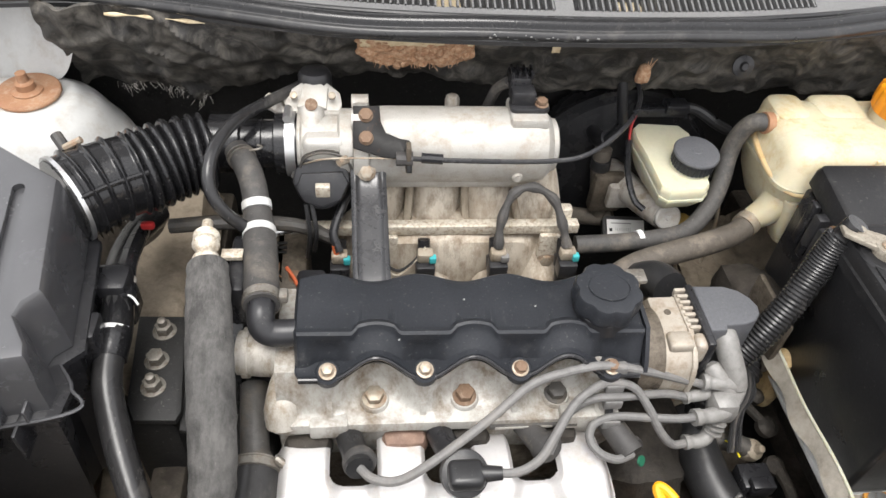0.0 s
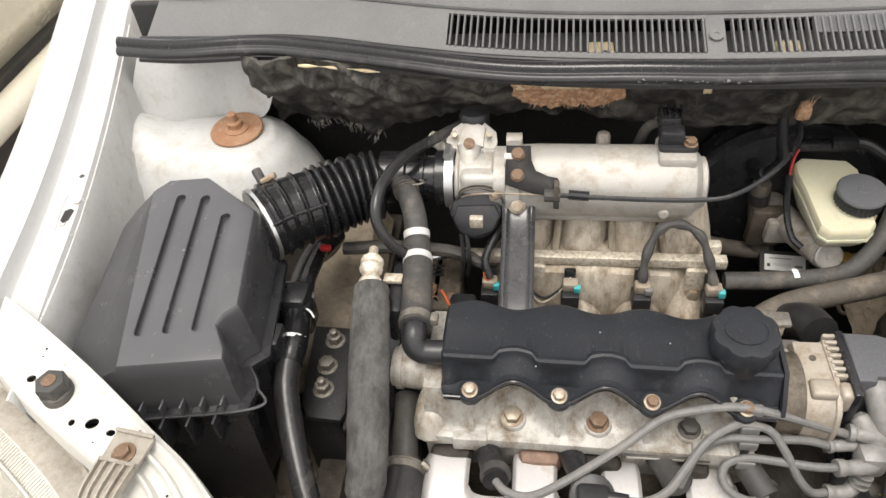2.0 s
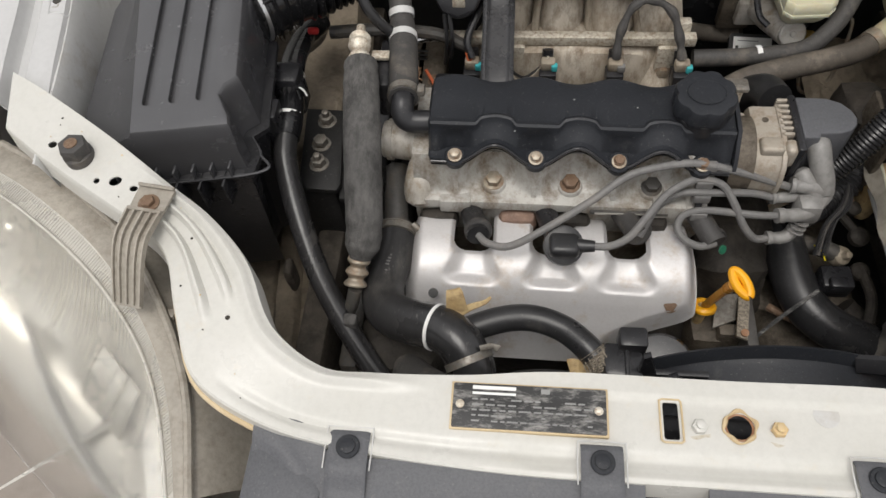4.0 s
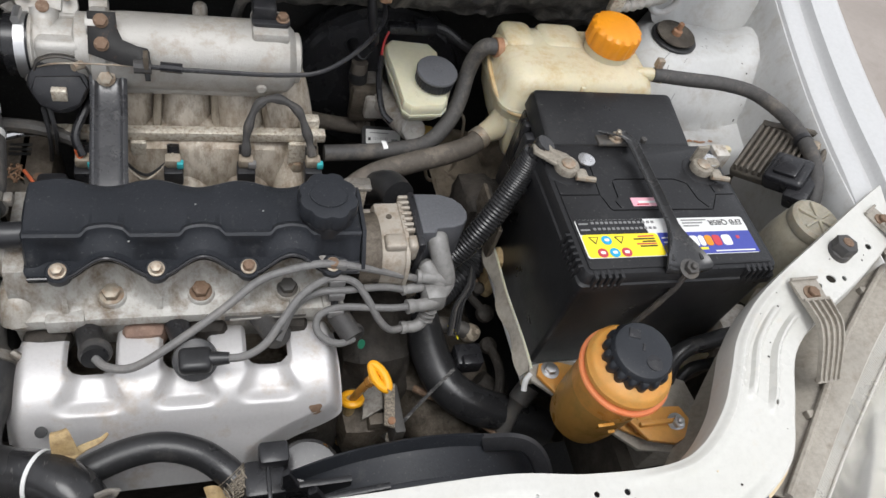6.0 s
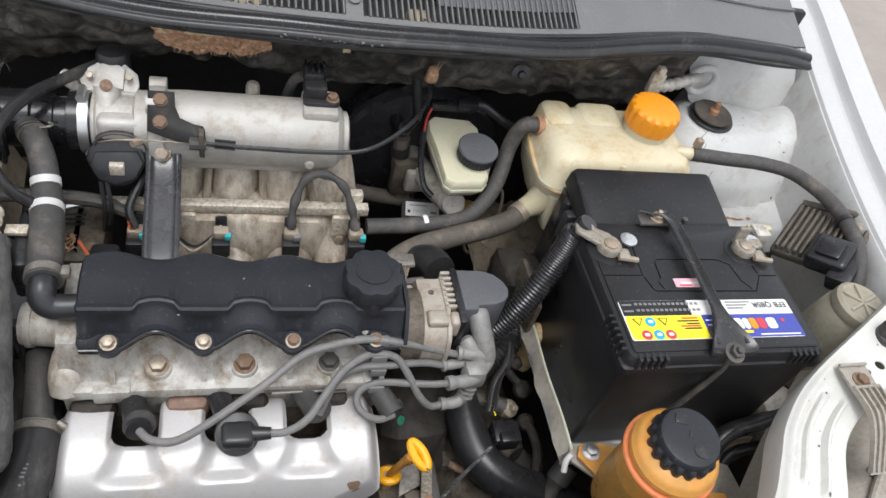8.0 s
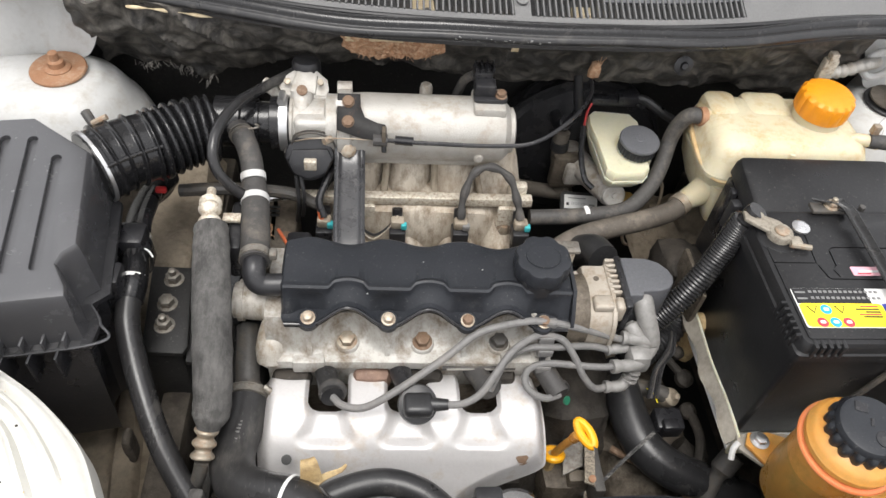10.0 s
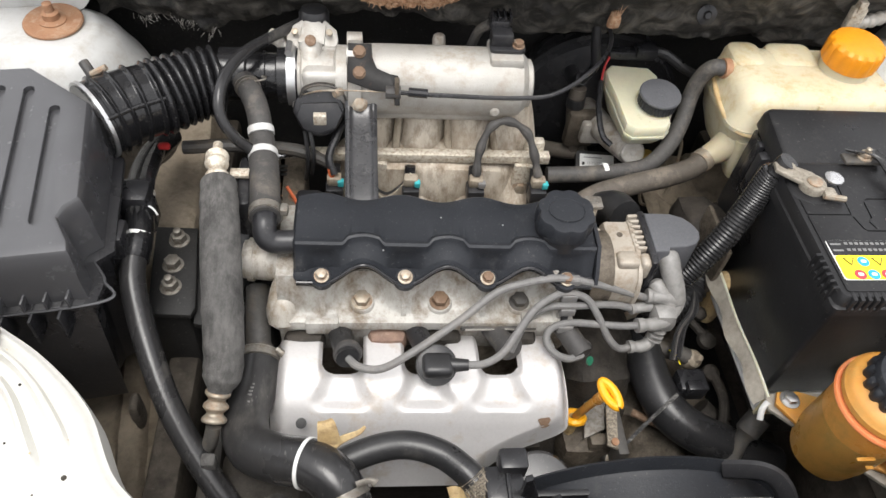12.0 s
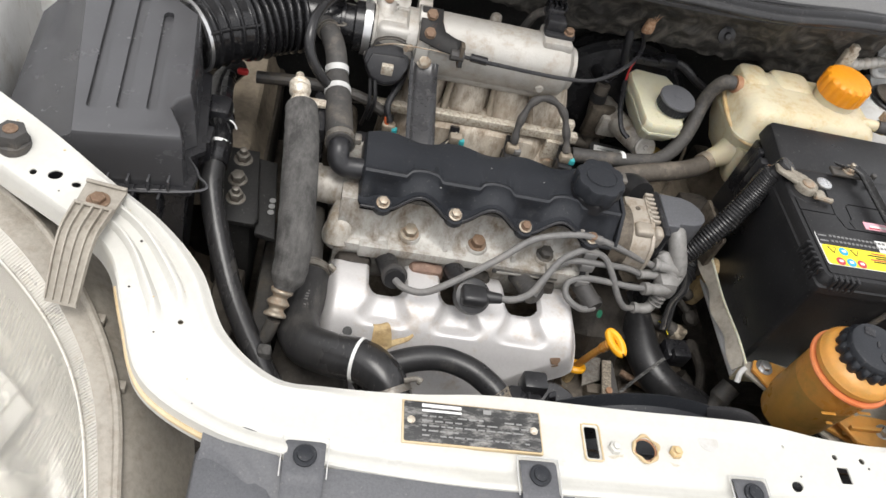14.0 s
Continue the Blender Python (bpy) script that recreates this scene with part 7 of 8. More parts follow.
LEADS = [
    [(-0.102, -0.063, 0.710), (-0.090, -0.075, 0.712), (-0.067, -0.079, 0.715), (-0.034, -0.067, 0.728), (0.016, -0.037, 0.742), (0.054, -0.014, 0.758), (0.088, -0.008, 0.768), (0.123, -0.005, 0.771), (0.164, -0.004, 0.759), (0.205, -0.003, 0.742), (0.231, -0.003, 0.732)],
    [(0.008, -0.080, 0.724), (0.034, -0.083, 0.727), (0.056, -0.073, 0.730), (0.074, -0.052, 0.736), (0.095, -0.027, 0.744), (0.118, -0.013, 0.750), (0.135, -0.009, 0.750), (0.155, -0.013, 0.745), (0.169, -0.025, 0.730), (0.183, -0.039, 0.708), (0.198, -0.044, 0.693), (0.216, -0.040, 0.690)],
    [(0.073, -0.051, 0.700), (0.081, -0.039, 0.712), (0.092, -0.025, 0.724), (0.114, -0.017, 0.735), (0.147, -0.016, 0.736), (0.190, -0.010, 0.729), (0.216, -0.0095, 0.7205)],
    [(0.155, -0.052, 0.693), (0.138, -0.058, 0.695), (0.122, -0.054, 0.700), (0.114, -0.042, 0.704), (0.119, -0.029, 0.710), (0.140, -0.025, 0.716), (0.172, -0.030, 0.720), (0.198, -0.033, 0.721), (0.220, -0.031, 0.7195)],
]
for k, q in enumerate(LEADS):
    ld = thing("ignition_lead", q[0], "grey ignition lead with a rubber plug boot", "ignition lead", "ignition leads")
    part("cable", tube(q, 0.0042, 10, 80), "lead", ld)
    if k == 1:
        b = part("plug_boot", lathe([(0.014, -0.014), (0.021, -0.010), (0.022, 0.0), (0.021, 0.006), (0.014, 0.008)], (-0.010, -0.074, 0.712), (0.05, -0.5, 0.85), 26), "rubber", ld)
        part("angled_cap", box((-0.026, -0.094, 0.714), (0.006, -0.068, 0.731), 0.006, 3), "rubber", b)
        part("lead_sleeve", tube([(0.000, -0.080, 0.722), (0.022, -0.082, 0.725)], lambda t: 0.0085 - 0.0025 * t, 12, 8), "rubber", b)
        part("tube", tube([(-0.028, -0.022, 0.696), (-0.015, -0.064, 0.708)], 0.0125, 14, 6), "black", b)
    else:
        end = Vector(q[0])
        rootp = Vector((PLUGS[k] - 0.004, -0.014, 0.694 if k < 3 else 0.70))
        b = part("plug_boot", tube([rootp[:], rootp.lerp(end, 0.55)[:], end[:]], 0.0125, 16, 8), "rubber" if k < 2 else "rubber_old", ld)
        part("boot_collar", lathe([(0.011, -0.008), (0.0152, -0.005), (0.0156, 0.0), (0.0140, 0.003), (0.007, 0.004)] if k < 3 else [(0.010, -0.008), (0.014, -0.004), (0.014, 0.002), (0.008, 0.003)], end - Vector((0, -0.006, 0.002)), end - rootp + Vector((0, -0.01, 0.015)), 26), "rubber_old", b)
sealr = thing("rubber_seal", (0.164, -0.06, 0.68), "green rubber seal ring at the rear plug", "seal")
part("ring", ring((0.163, -0.058, 0.690), (0.6, -0.6, 0.5), 0.0052, 0.0022, 0.0015, 18), "green", sealr)
comb = thing("lead_holder", (0.135, 0.0, 0.71), "black plastic comb holding the leads", "cable clip")
for x, y, z in ((0.136, -0.004, 0.768), (0.136, -0.010, 0.748), (0.136, -0.017, 0.733), (0.136, -0.026, 0.713)):
    part("clip", box((x - 0.009, y - 0.005, z - 0.010), (x + 0.009, y + 0.005, z + 0.002), 0.002), "lead", comb)
part("spine", tube([(0.137, 0.002, 0.764), (0.136, -0.010, 0.735), (0.135, -0.024, 0.705)], 0.004, 8, 10), "black", comb)

# ---------------------------------------------------------------- hoses
def hose(name, label, pts, r, material="rubber", steps=60, n=16, category="hose"):
    h = thing(name, pts[-1], label, category)
    part("tube", tube(pts, r, n, steps), material, h)
    return h


def band(parent, name, at, axis, r, w, material, t=0.0012):
    return part(name, ring(at, axis, r, w, t), material, parent)


breather = hose("breather_hose", "dusty black breather hose with two white bands", [(-0.224, 0.229, 0.838), (-0.214, 0.210, 0.837), (-0.2045, 0.186, 0.828), (-0.199, 0.156, 0.812), (-0.1925, 0.106, 0.806), (-0.1865, 0.046, 0.806)],
                lambda t: 0.0132 + 0.0030 * smooth_step(0.5, 0.75, t), "rubber_old")
band(breather, "white_band", (-0.1962, 0.136, 0.8088), (0.12, -1, -0.15), 0.0162, 0.008, "paint_in", 0.0015)
band(breather, "white_band", (-0.2005, 0.166, 0.8175), (0.17, -1, -0.48), 0.0146, 0.008, "paint_in")
for o in (0.0, 0.004):
    band(breather, "spring_clip", (-0.2190 + o * 0.5, 0.2195 - o, 0.8382), (0.45, -1, -0.05), 0.0146, 0.0015, "steel_dull")
part("clip_ear", tube([(-0.209, 0.216, 0.848), (-0.200, 0.216, 0.850), (-0.197, 0.221, 0.849), (-0.202, 0.225, 0.848)], 0.0012, 6, 12), "steel_dull", breather)
part("clamp", ring((-0.1865, 0.052, 0.806), (0.05, -1, 0.05), 0.0176, 0.009, 0.0012, 28), "steel_dull", breather)
part("clamp_ear", box((-0.171, 0.045, 0.809), (-0.163, 0.057, 0.818), 0.002), "steel_dull", breather)
part("elbow", tube([(-0.1865, 0.052, 0.806), (-0.187, 0.038, 0.804), (-0.185, 0.030, 0.796), (-0.176, 0.028, 0.790), (-0.150, 0.029, 0.789)], 0.0125, 18, 30), "black", breather)

thin = hose("vacuum_hose", "thin black rubber vacuum hose looping by the throttle", [(-0.150, 0.325, 0.862), (-0.197, 0.262, 0.872), (-0.218, 0.219, 0.882), (-0.232, 0.180, 0.882), (-0.237, 0.153, 0.872), (-0.234, 0.139, 0.855), (-0.221, 0.135, 0.832), (-0.203, 0.140, 0.810), (-0.185, 0.150, 0.800)], 0.0062, "rubber_mid")
feed = hose("cooling_hose", "long black hose tied down with white cable ties", [(-0.335, 0.270, 0.715), (-0.344, 0.205, 0.738), (-0.338, 0.130, 0.760), (-0.322, 0.060, 0.768), (-0.322, 0.012, 0.757), (-0.311, -0.030, 0.736), (-0.282, -0.098, 0.700), (-0.252, -0.145, 0.670), (-0.215, -0.190, 0.640), (-0.17, -0.235, 0.61)],
            lambda t: 0.0130 + 0.0012 * smooth_step(0.38, 0.33, t), "rubber_mid")
band(feed, "cable_tie", (-0.322, 0.052, 0.7675), (0.0, -1, -0.25), 0.0155, 0.004, "white")
band(feed, "cable_tie", (-0.332, 0.092, 0.7655), (0.25, -1, 0.1), 0.0165, 0.0035, "white")
part("tie_tail", tube([(-0.317, 0.088, 0.779), (-0.310, 0.084, 0.777), (-0.306, 0.080, 0.772)], 0.0011, 6, 8), "white", feed)
part("taped_loom", tube([(-0.338, 0.22, 0.738), (-0.330, 0.14, 0.765), (-0.318, 0.085, 0.772)], 0.0095, 10, 16), "black", feed)
part("tape_wrap", tube([(-0.338, 0.130, 0.760), (-0.322, 0.060, 0.768), (-0.322, 0.026, 0.761)], 0.0150, 14, 24), "rubber_new", feed)

RH = [(-0.198, -0.036, 0.674), (-0.200, -0.075, 0.673), (-0.205, -0.115, 0.677), (-0.194, -0.149, 0.688), (-0.164, -0.168, 0.702), (-0.136, -0.178, 0.712), (-0.114, -0.193, 0.711), (-0.100, -0.214, 0.698), (-0.094, -0.240, 0.675), (-0.092, -0.262, 0.65)]
rad = hose("radiator_hose", "thick black radiator hose with worn lettering and clamps", RH, 0.0235, "rubber_mid", 90, 24)
band(rad, "clamp", (-0.198, -0.042, 0.674), (-0.05, -1, 0.0), 0.0252, 0.010, "steel_dull", 0.0018)
for o in (-0.004, 0.004):
    band(rad, "clamp_edge", (-0.198, -0.042 + o, 0.674), (-0.05, -1, 0.0), 0.0262, 0.0016, "steel_dull", 0.0026)
part("clamp_screw", tube([(-0.178, -0.040, 0.692), (-0.170, -0.046, 0.690)], 0.0042, 8, 5), "steel_dull", rad)
band(rad, "cable_tie", (-0.138, -0.1775, 0.7115), (1, -0.38, 0.25), 0.0245, 0.0035, "white")
band(rad, "clamp", (-0.1035, -0.208, 0.7025), (0.50, -1, -0.45), 0.0250, 0.006, "steel_dull", 0.0018)
for o in (-0.0028, 0.0028):
    band(rad, "clamp_edge", (-0.1035 - o * 0.4, -0.208 + o, 0.7025 + o * 0.4), (0.50, -1, -0.45), 0.0258, 0.0012, "steel_dull", 0.0024)
part("clamp_ear", tube([(-0.092, -0.206, 0.728), (-0.080, -0.203, 0.729), (-0.074, -0.205, 0.727)], lambda t: 0.0030 + 0.0012 * (t > 0.7), 8, 10, 0.6), "steel_dull", rad)
for k in range(11):
    if k not in (4, 8):
        y = -0.084 - 0.0042 * k
        part("print_bar", box((-0.2010 - 0.0005 * k, y - 0.0011, 0.6950 + 0.0004 * k), (-0.1965 - 0.0005 * k, y + 0.0011, 0.6966 + 0.0004 * k), 0.0003), "lead", rad)
low = hose("bypass_hose", "black bypass hose with a frayed woven end", [(-0.140, -0.185, 0.685), (-0.100, -0.166, 0.692), (-0.066, -0.156, 0.696), (-0.037, -0.155, 0.696), (-0.008, -0.165, 0.695), (0.013, -0.182, 0.694), (0.022, -0.192, 0.691)], 0.0140, "rubber", 60, 20)
part("woven_sleeve", tube([(0.019, -0.187, 0.692), (0.025, -0.194, 0.689), (0.031, -0.203, 0.684)], lambda t: 0.0150 - 0.004 * t + 0.0007 * math.sin(t * 60), 18, 40), "braid", low)
for k in range(16):
    a = 2 * math.pi * k / 16
    p = Vector((0.023, -0.192, 0.690)) + 0.0150 * Vector((math.cos(a) * 0.8, math.cos(a) * 0.6, math.sin(a)))
    part("loose_strand", tube([p, p + Vector((0.005, -0.008, -0.003)), p + Vector((0.008 + 0.003 * math.sin(k * 5), -0.015 - 0.003 * math.cos(k * 3), -0.006))], 0.0008, 5, 8), "braid", low)
junction = thing("hose_connector", (0.05, -0.195, 0.66), "black plastic hose junction beside the fan", "connector")
part("body", box((0.030, -0.215, 0.668), (0.068, -0.180, 0.702), 0.004), "black", junction)
part("collar", box((0.044, -0.190, 0.690), (0.072, -0.168, 0.716), 0.004), "black", junction)
part("rib", box((0.050, -0.220, 0.676), (0.054, -0.184, 0.706), 0.001), "black", junction)
lowh = hose("lower_hose", "thick dusty black hose curving down by the gearbox", [(0.262, 0.060, 0.598), (0.266, 0.022, 0.600), (0.272, -0.027, 0.592), (0.286, -0.066, 0.584), (0.318, -0.091, 0.574), (0.369, -0.106, 0.56), (0.42, -0.12, 0.54)], 0.0245, "rubber", 60, 22)
band(lowh, "end_collar", (0.263, 0.050, 0.5985), (0.1, -1, 0.05), 0.0258, 0.012, "zinc", 0.0015)
heater = hose("heater_hose", "mud-stained brown rubber heater hose", [(0.368, 0.223, 0.743), (0.345, 0.206, 0.736), (0.305, 0.190, 0.734), (0.255, 0.176, 0.732), (0.205, 0.160, 0.728), (0.170, 0.135, 0.722), (0.160, 0.10, 0.715)], 0.0138, "rubber_brown")
band(heater, "clamp", (0.358, 0.2155, 0.7395), (1, 0.7, 0.25), 0.0155, 0.012, "zinc", 0.0015)
top_h = hose("expansion_hose", "dusty black hose from the expansion tank with a white mark", [(0.376, 0.283, 0.8375), (0.359, 0.287, 0.8345), (0.350, 0.290, 0.814), (0.345, 0.286, 0.790), (0.336, 0.265, 0.765), (0.320, 0.242, 0.745), (0.290, 0.218, 0.729), (0.255, 0.210, 0.724), (0.205, 0.205, 0.722), (0.150, 0.204, 0.720)], 0.0108, "rubber_old")
band(top_h, "white_mark", (0.228, 0.2085, 0.7235), (1, 0.15, 0.08), 0.0112, 0.006, "white", 0.0008)
band(top_h, "clip", (0.374, 0.283, 0.8375), (1, 0.05, 0), 0.0128, 0.009, "rust", 0.0015)
hose("servo_hose", "brown dusty vacuum hose to the brake servo", [(0.100, 0.300, 0.690), (0.135, 0.325, 0.668), (0.185, 0.338, 0.646), (0.228, 0.338, 0.640), (0.245, 0.333, 0.648)], 0.0115, "rubber_brown")
riser = hose("servo_riser_hose", "dusty upright vacuum hose with a clip", [(0.214, 0.350, 0.750), (0.214, 0.346, 0.720), (0.220, 0.342, 0.680), (0.226, 0.340, 0.645)], 0.0115, "rubber_brown")
band(riser, "clip", (0.214, 0.347, 0.728), (0.05, -0.1, -1), 0.0132, 0.014, "rubber", 0.0015)
hose("servo_pipe", "black plastic vacuum pipe rising to the bulkhead", [(0.215, 0.352, 0.760), (0.226, 0.345, 0.79), (0.220, 0.345, 0.82), (0.214, 0.355, 0.86)], 0.0065, "black")
over = hose("overflow_hose", "grey rubber overflow hose along the inner wing", [(0.580, 0.230, 0.848), (0.630, 0.222, 0.849), (0.684, 0.213, 0.851), (0.722, 0.190, 0.855), (0.741, 0.135, 0.860), (0.744, 0.080, 0.857), (0.732, 0.038, 0.850), (0.722, 0.010, 0.828), (0.716, 0.0, 0.79)], 0.0096, "rubber_old", 70)
part("clip", box((0.580, 0.230, 0.856), (0.590, 0.240, 0.870), 0.002), "zinc", over)
part("hose_clip", ring((0.743, 0.10, 0.858), (0.05, 1, 0.05), 0.0115, 0.006, 0.0016), "black", over)
loomc = hose("battery_cable", "corrugated black conduit over the battery cable", [(0.368, 0.080, 0.866), (0.360, 0.082, 0.842), (0.350, 0.076, 0.805), (0.330, 0.062, 0.765), (0.305, 0.050, 0.725), (0.278, 0.042, 0.690)], lambda t: 0.0112 + 0.0006 * math.sin(t * 37) if t < 0.16 else 0.0148 + 0.0007 * math.sin(t * 330), "rubber_mid", 320, 18, "cable")
hose("wiring_conduit", "corrugated black wiring conduit low in the bay", [(0.262, 0.02, 0.640), (0.300, 0.045, 0.635), (0.340, 0.075, 0.650), (0.352, 0.11, 0.68)], lambda t: 0.0165 + 0.0012 * math.sin(t * 150), "rubber", 100, 14, "cable")
hose("tray_hose", "black rubber hose beside the battery", [(0.524, -0.150, 0.66), (0.526, -0.125, 0.700), (0.545, -0.112, 0.716), (0.59, -0.104, 0.720), (0.64, -0.095, 0.722)], 0.0105, "rubber")
hose("small_hose", "short black hose under the battery", [(0.535, -0.145, 0.66), (0.56, -0.125, 0.685), (0.60, -0.12, 0.69)], 0.007, "rubber")

sleeve = thing("insulated_line", (-0.23, -0.12, 0.69), "refrigerant line in a cracked grey foam sleeve", "pipe")
part("foam", tube([(-0.235, 0.080, 0.822), (-0.231, 0.05, 0.818), (-0.226, 0.0, 0.800), (-0.222, -0.05, 0.770), (-0.221, -0.085, 0.741), (-0.225, -0.106, 0.722)], lambda t: (0.0180 + 0.0012 * noise.noise(Vector((t * 20, 0, 0))) + 0.002 * math.sin(t * 3.1)) * (1 - 0.35 * smooth_step(0.9, 1.0, t)), 20, 70), "foam", sleeve)
for q, d in (([(-0.236, 0.080, 0.824), (-0.2395, 0.104, 0.825), (-0.241, 0.118, 0.823)], 1), ([(-0.226, -0.104, 0.722), (-0.229, -0.115, 0.710), (-0.231, -0.127, 0.700)], -1)):
    part("ferrule", tube(q, lambda t: 0.0104 + 0.0022 * math.sin(t * 15), 18, 30), "rail" if d > 0 else "zinc", sleeve)
part("valve_stem", tube([(-0.241, 0.116, 0.823), (-0.243, 0.138, 0.822)], lambda t: 0.0072 - 0.002 * (t > 0.5), 14, 12), "rail", sleeve)
part("bracket_tab", box((-0.228, 0.100, 0.808), (-0.208, 0.112, 0.813), 0.001), "rail", sleeve)
part("lower_pipe", tube([(-0.231, -0.130, 0.698), (-0.236, -0.138, 0.680), (-0.244, -0.142, 0.655), (-0.250, -0.150, 0.60)], 0.0075, 12, 14), "dark", sleeve)
part("scraps", lump((-0.243, -0.163, 0.658), (-0.229, -0.150, 0.680), 6, 0.3, 5), "foam", sleeve)

timing = thing("timing_cover", (-0.20, 0.05, 0.48), "black timing belt cover at the end of the engine", "timing cover")
part("shell", box((-0.224, -0.03, 0.48), (-0.186, 0.150, 0.668), 0.010, 3), "matt_black", timing)
part("upper_lip", box((-0.222, 0.065, 0.668), (-0.204, 0.140, 0.806), 0.006, 2), "black", timing)

therm = thing("thermostat_housing", (-0.19, 0.04, 0.71), "weathered aluminium thermostat housing with an outlet pipe", "thermostat")
part("body", tube([(-0.150, 0.040, 0.742), (-0.185, 0.042, 0.742), (-0.214, 0.044, 0.742)], lambda t: 0.024 - 0.003 * t, 20, 14), "alu", therm)
part("elbow", tube([(-0.150, 0.030, 0.738), (-0.166, 0.016, 0.734), (-0.172, -0.002, 0.722), (-0.172, -0.012, 0.705)], 0.0165, 20, 24), "alu", therm)
part("outlet", tube([(-0.204, 0.036, 0.700), (-0.201, -0.005, 0.690), (-0.199, -0.036, 0.676)], lambda t: 0.0135 + 0.006 * smooth_step(0.8, 1.0, t), 18, 24), "dark", therm)
part("corner_boss", lathe([(0.022, -0.012), (0.021, 0.0), (0.019, 0.003), (0.012, 0.004)], (-0.170, 0.000, 0.712), (0, -0.2, 1), 24), "alu_head", therm)
part("flange_bead", ring((-0.206, 0.0435, 0.742), (1, -0.06, 0), 0.0240, 0.006, 0.004, 24), "alu", therm)

mount = thing("engine_mount", (-0.30, 0.065, 0.60), "black engine mount bracket with three plated bolts", "engine mount")
part("plate", prism([(-0.330, 0.126), (-0.282, 0.124), (-0.268, 0.008), (-0.272, -0.002), (-0.310, 0.0), (-0.320, 0.02)], 0.694, 0.702, 0.002), "matt_black", mount)
part("side_plate", prism([(-0.282, 0.122), (-0.258, 0.118), (-0.245, -0.012), (-0.270, -0.006)], 0.684, 0.692, 0.002), "matt_black", mount)
part("pedestal", box((-0.325, 0.005, 0.56), (-0.275, 0.12, 0.694), 0.008), "matt_black", mount)
for x, y, st in ((-0.300, 0.104, 0.018), (-0.301, 0.067, 0.0), (-0.2985, 0.036, 0.018)):
    bolt(mount, (x, y, 0.702), (0, 0, 1), 0.0088, 0.011, 1.35, "steel_dull", st)
part("scratched_code", unite(*[ring((-0.2555, 0.030 + 0.010 * k, 0.6925), (0, 0, 1), 0.004, 0.0008, 0.001, 12) for k in range(3)]), "lab_grey", mount)

# ---------------------------------------------------------------- low parts of the bay
gear = thing("gearbox", (0.27, 0.05, 0.42), "oily brown gearbox casting, coloured darker for low-bay shade", "gearbox")
# gearbox colours are lowered for the shade down here
part("bellhousing", lump((0.145, -0.06, 0.42), (0.25, 0.16, 0.64), 11, 0.10, 12), "grime_shade", gear)
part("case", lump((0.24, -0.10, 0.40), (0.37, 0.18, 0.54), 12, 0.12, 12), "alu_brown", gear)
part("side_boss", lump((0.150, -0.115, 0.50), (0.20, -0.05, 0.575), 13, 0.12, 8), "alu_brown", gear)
part("selector_ball", lathe([(0.004, -0.016), (0.009, -0.014), (0.0125, -0.007), (0.013, 0.0), (0.011, 0.007), (0.006, 0.011), (0.004, 0.018), (0.002, 0.019)], (0.330, -0.002, 0.598), (0.3, -0.5, 1), 24), "alu_tan", gear)
part("selector_arm", tube([(0.285, 0.015, 0.600), (0.312, 0.005, 0.602), (0.330, -0.002, 0.598)], 0.011, 12, 10), "dark", gear)
part("cross_shaft", tube([(0.34, -0.05, 0.56), (0.37, -0.08, 0.54), (0.35, -0.12, 0.51)], 0.014, 12, 12), "grime_shade", gear)
part("lever", box((0.30, -0.07, 0.545), (0.38, -0.055, 0.56), 0.004, m=None), "grime_shade", gear)
part("pipe_end", tube([(0.385, -0.090, 0.610), (0.368, -0.105, 0.590), (0.352, -0.128, 0.560)], lambda t: 0.0145 - 0.005 * smooth_step(0.4, 0.5, t), 14, 16), "dark", gear)
part("fir_block", lump((0.33, 0.12, 0.60), (0.40, 0.20, 0.70), 15, 0.15, 8), "grime_shade", gear)
bra = thing("cable_bracket", (0.36, 0.10, 0.66), "yellowed plastic bracket beside the battery tray", "bracket")
part("plate", box((0.345, 0.06, 0.655), (0.352, 0.14, 0.735), 0.003), "alu_brown", bra)
part("tongue", lump((0.352, 0.045, 0.60), (0.372, 0.075, 0.69), 16, 0.06, 6), "paper", bra)
lifteye = thing("lifting_eye", (0.17, 0.10, 0.76), "grey steel lifting eye behind the oil cap", "bracket")
part("plate", box((0.155, 0.078, 0.74), (0.176, 0.083, 0.798), 0.003), "rail", lifteye)
part("fold", box((0.150, 0.074, 0.792), (0.180, 0.092, 0.798), 0.003), "steel_dull", lifteye)
pipe_w = thing("water_outlet", (0.20, 0.12, 0.66), "dark blue-black rubber elbow behind the distributor", "hose")
part("elbow", tube([(0.20, 0.16, 0.70), (0.215, 0.125, 0.745), (0.222, 0.10, 0.755)], 0.020, 16, 14), "rubber", pipe_w)
frame_l = thing("wing_clutter", (-0.33, -0.12, 0.50), "brown grimy bracket low on the inner wing", "bracket")
part("bracket", sheet(lambda u, v: (-0.455 + 0.150 * u + 0.03 * v, 0.070 - 0.235 * v, 0.545 + 0.006 * noise.noise(Vector((u * 7, v * 9, 4))) + 0.012 * smooth_step(0.42, 0.46, u) - 0.012 * smooth_step(0.62, 0.66, u) - 0.05 * smooth_step(0.88, 1.0, u)), 30, 36, 0.004), "tan_dust", frame_l)
part("weld_tab", lump((-0.334, -0.085, 0.60), (-0.324, -0.065, 0.650), 18, 0.25, 6), "mud", frame_l)
pump = thing("pump_pulley", (-0.21, -0.15, 0.52), "grimy cast accessory bracket below the hoses, darkened for shade", "casting")
# dark colour here paints the shade below the hoses
part("casting", lump((-0.235, -0.20, 0.50), (-0.14, -0.10, 0.645), 19, 0.06, 10), "grime_shade", pump)
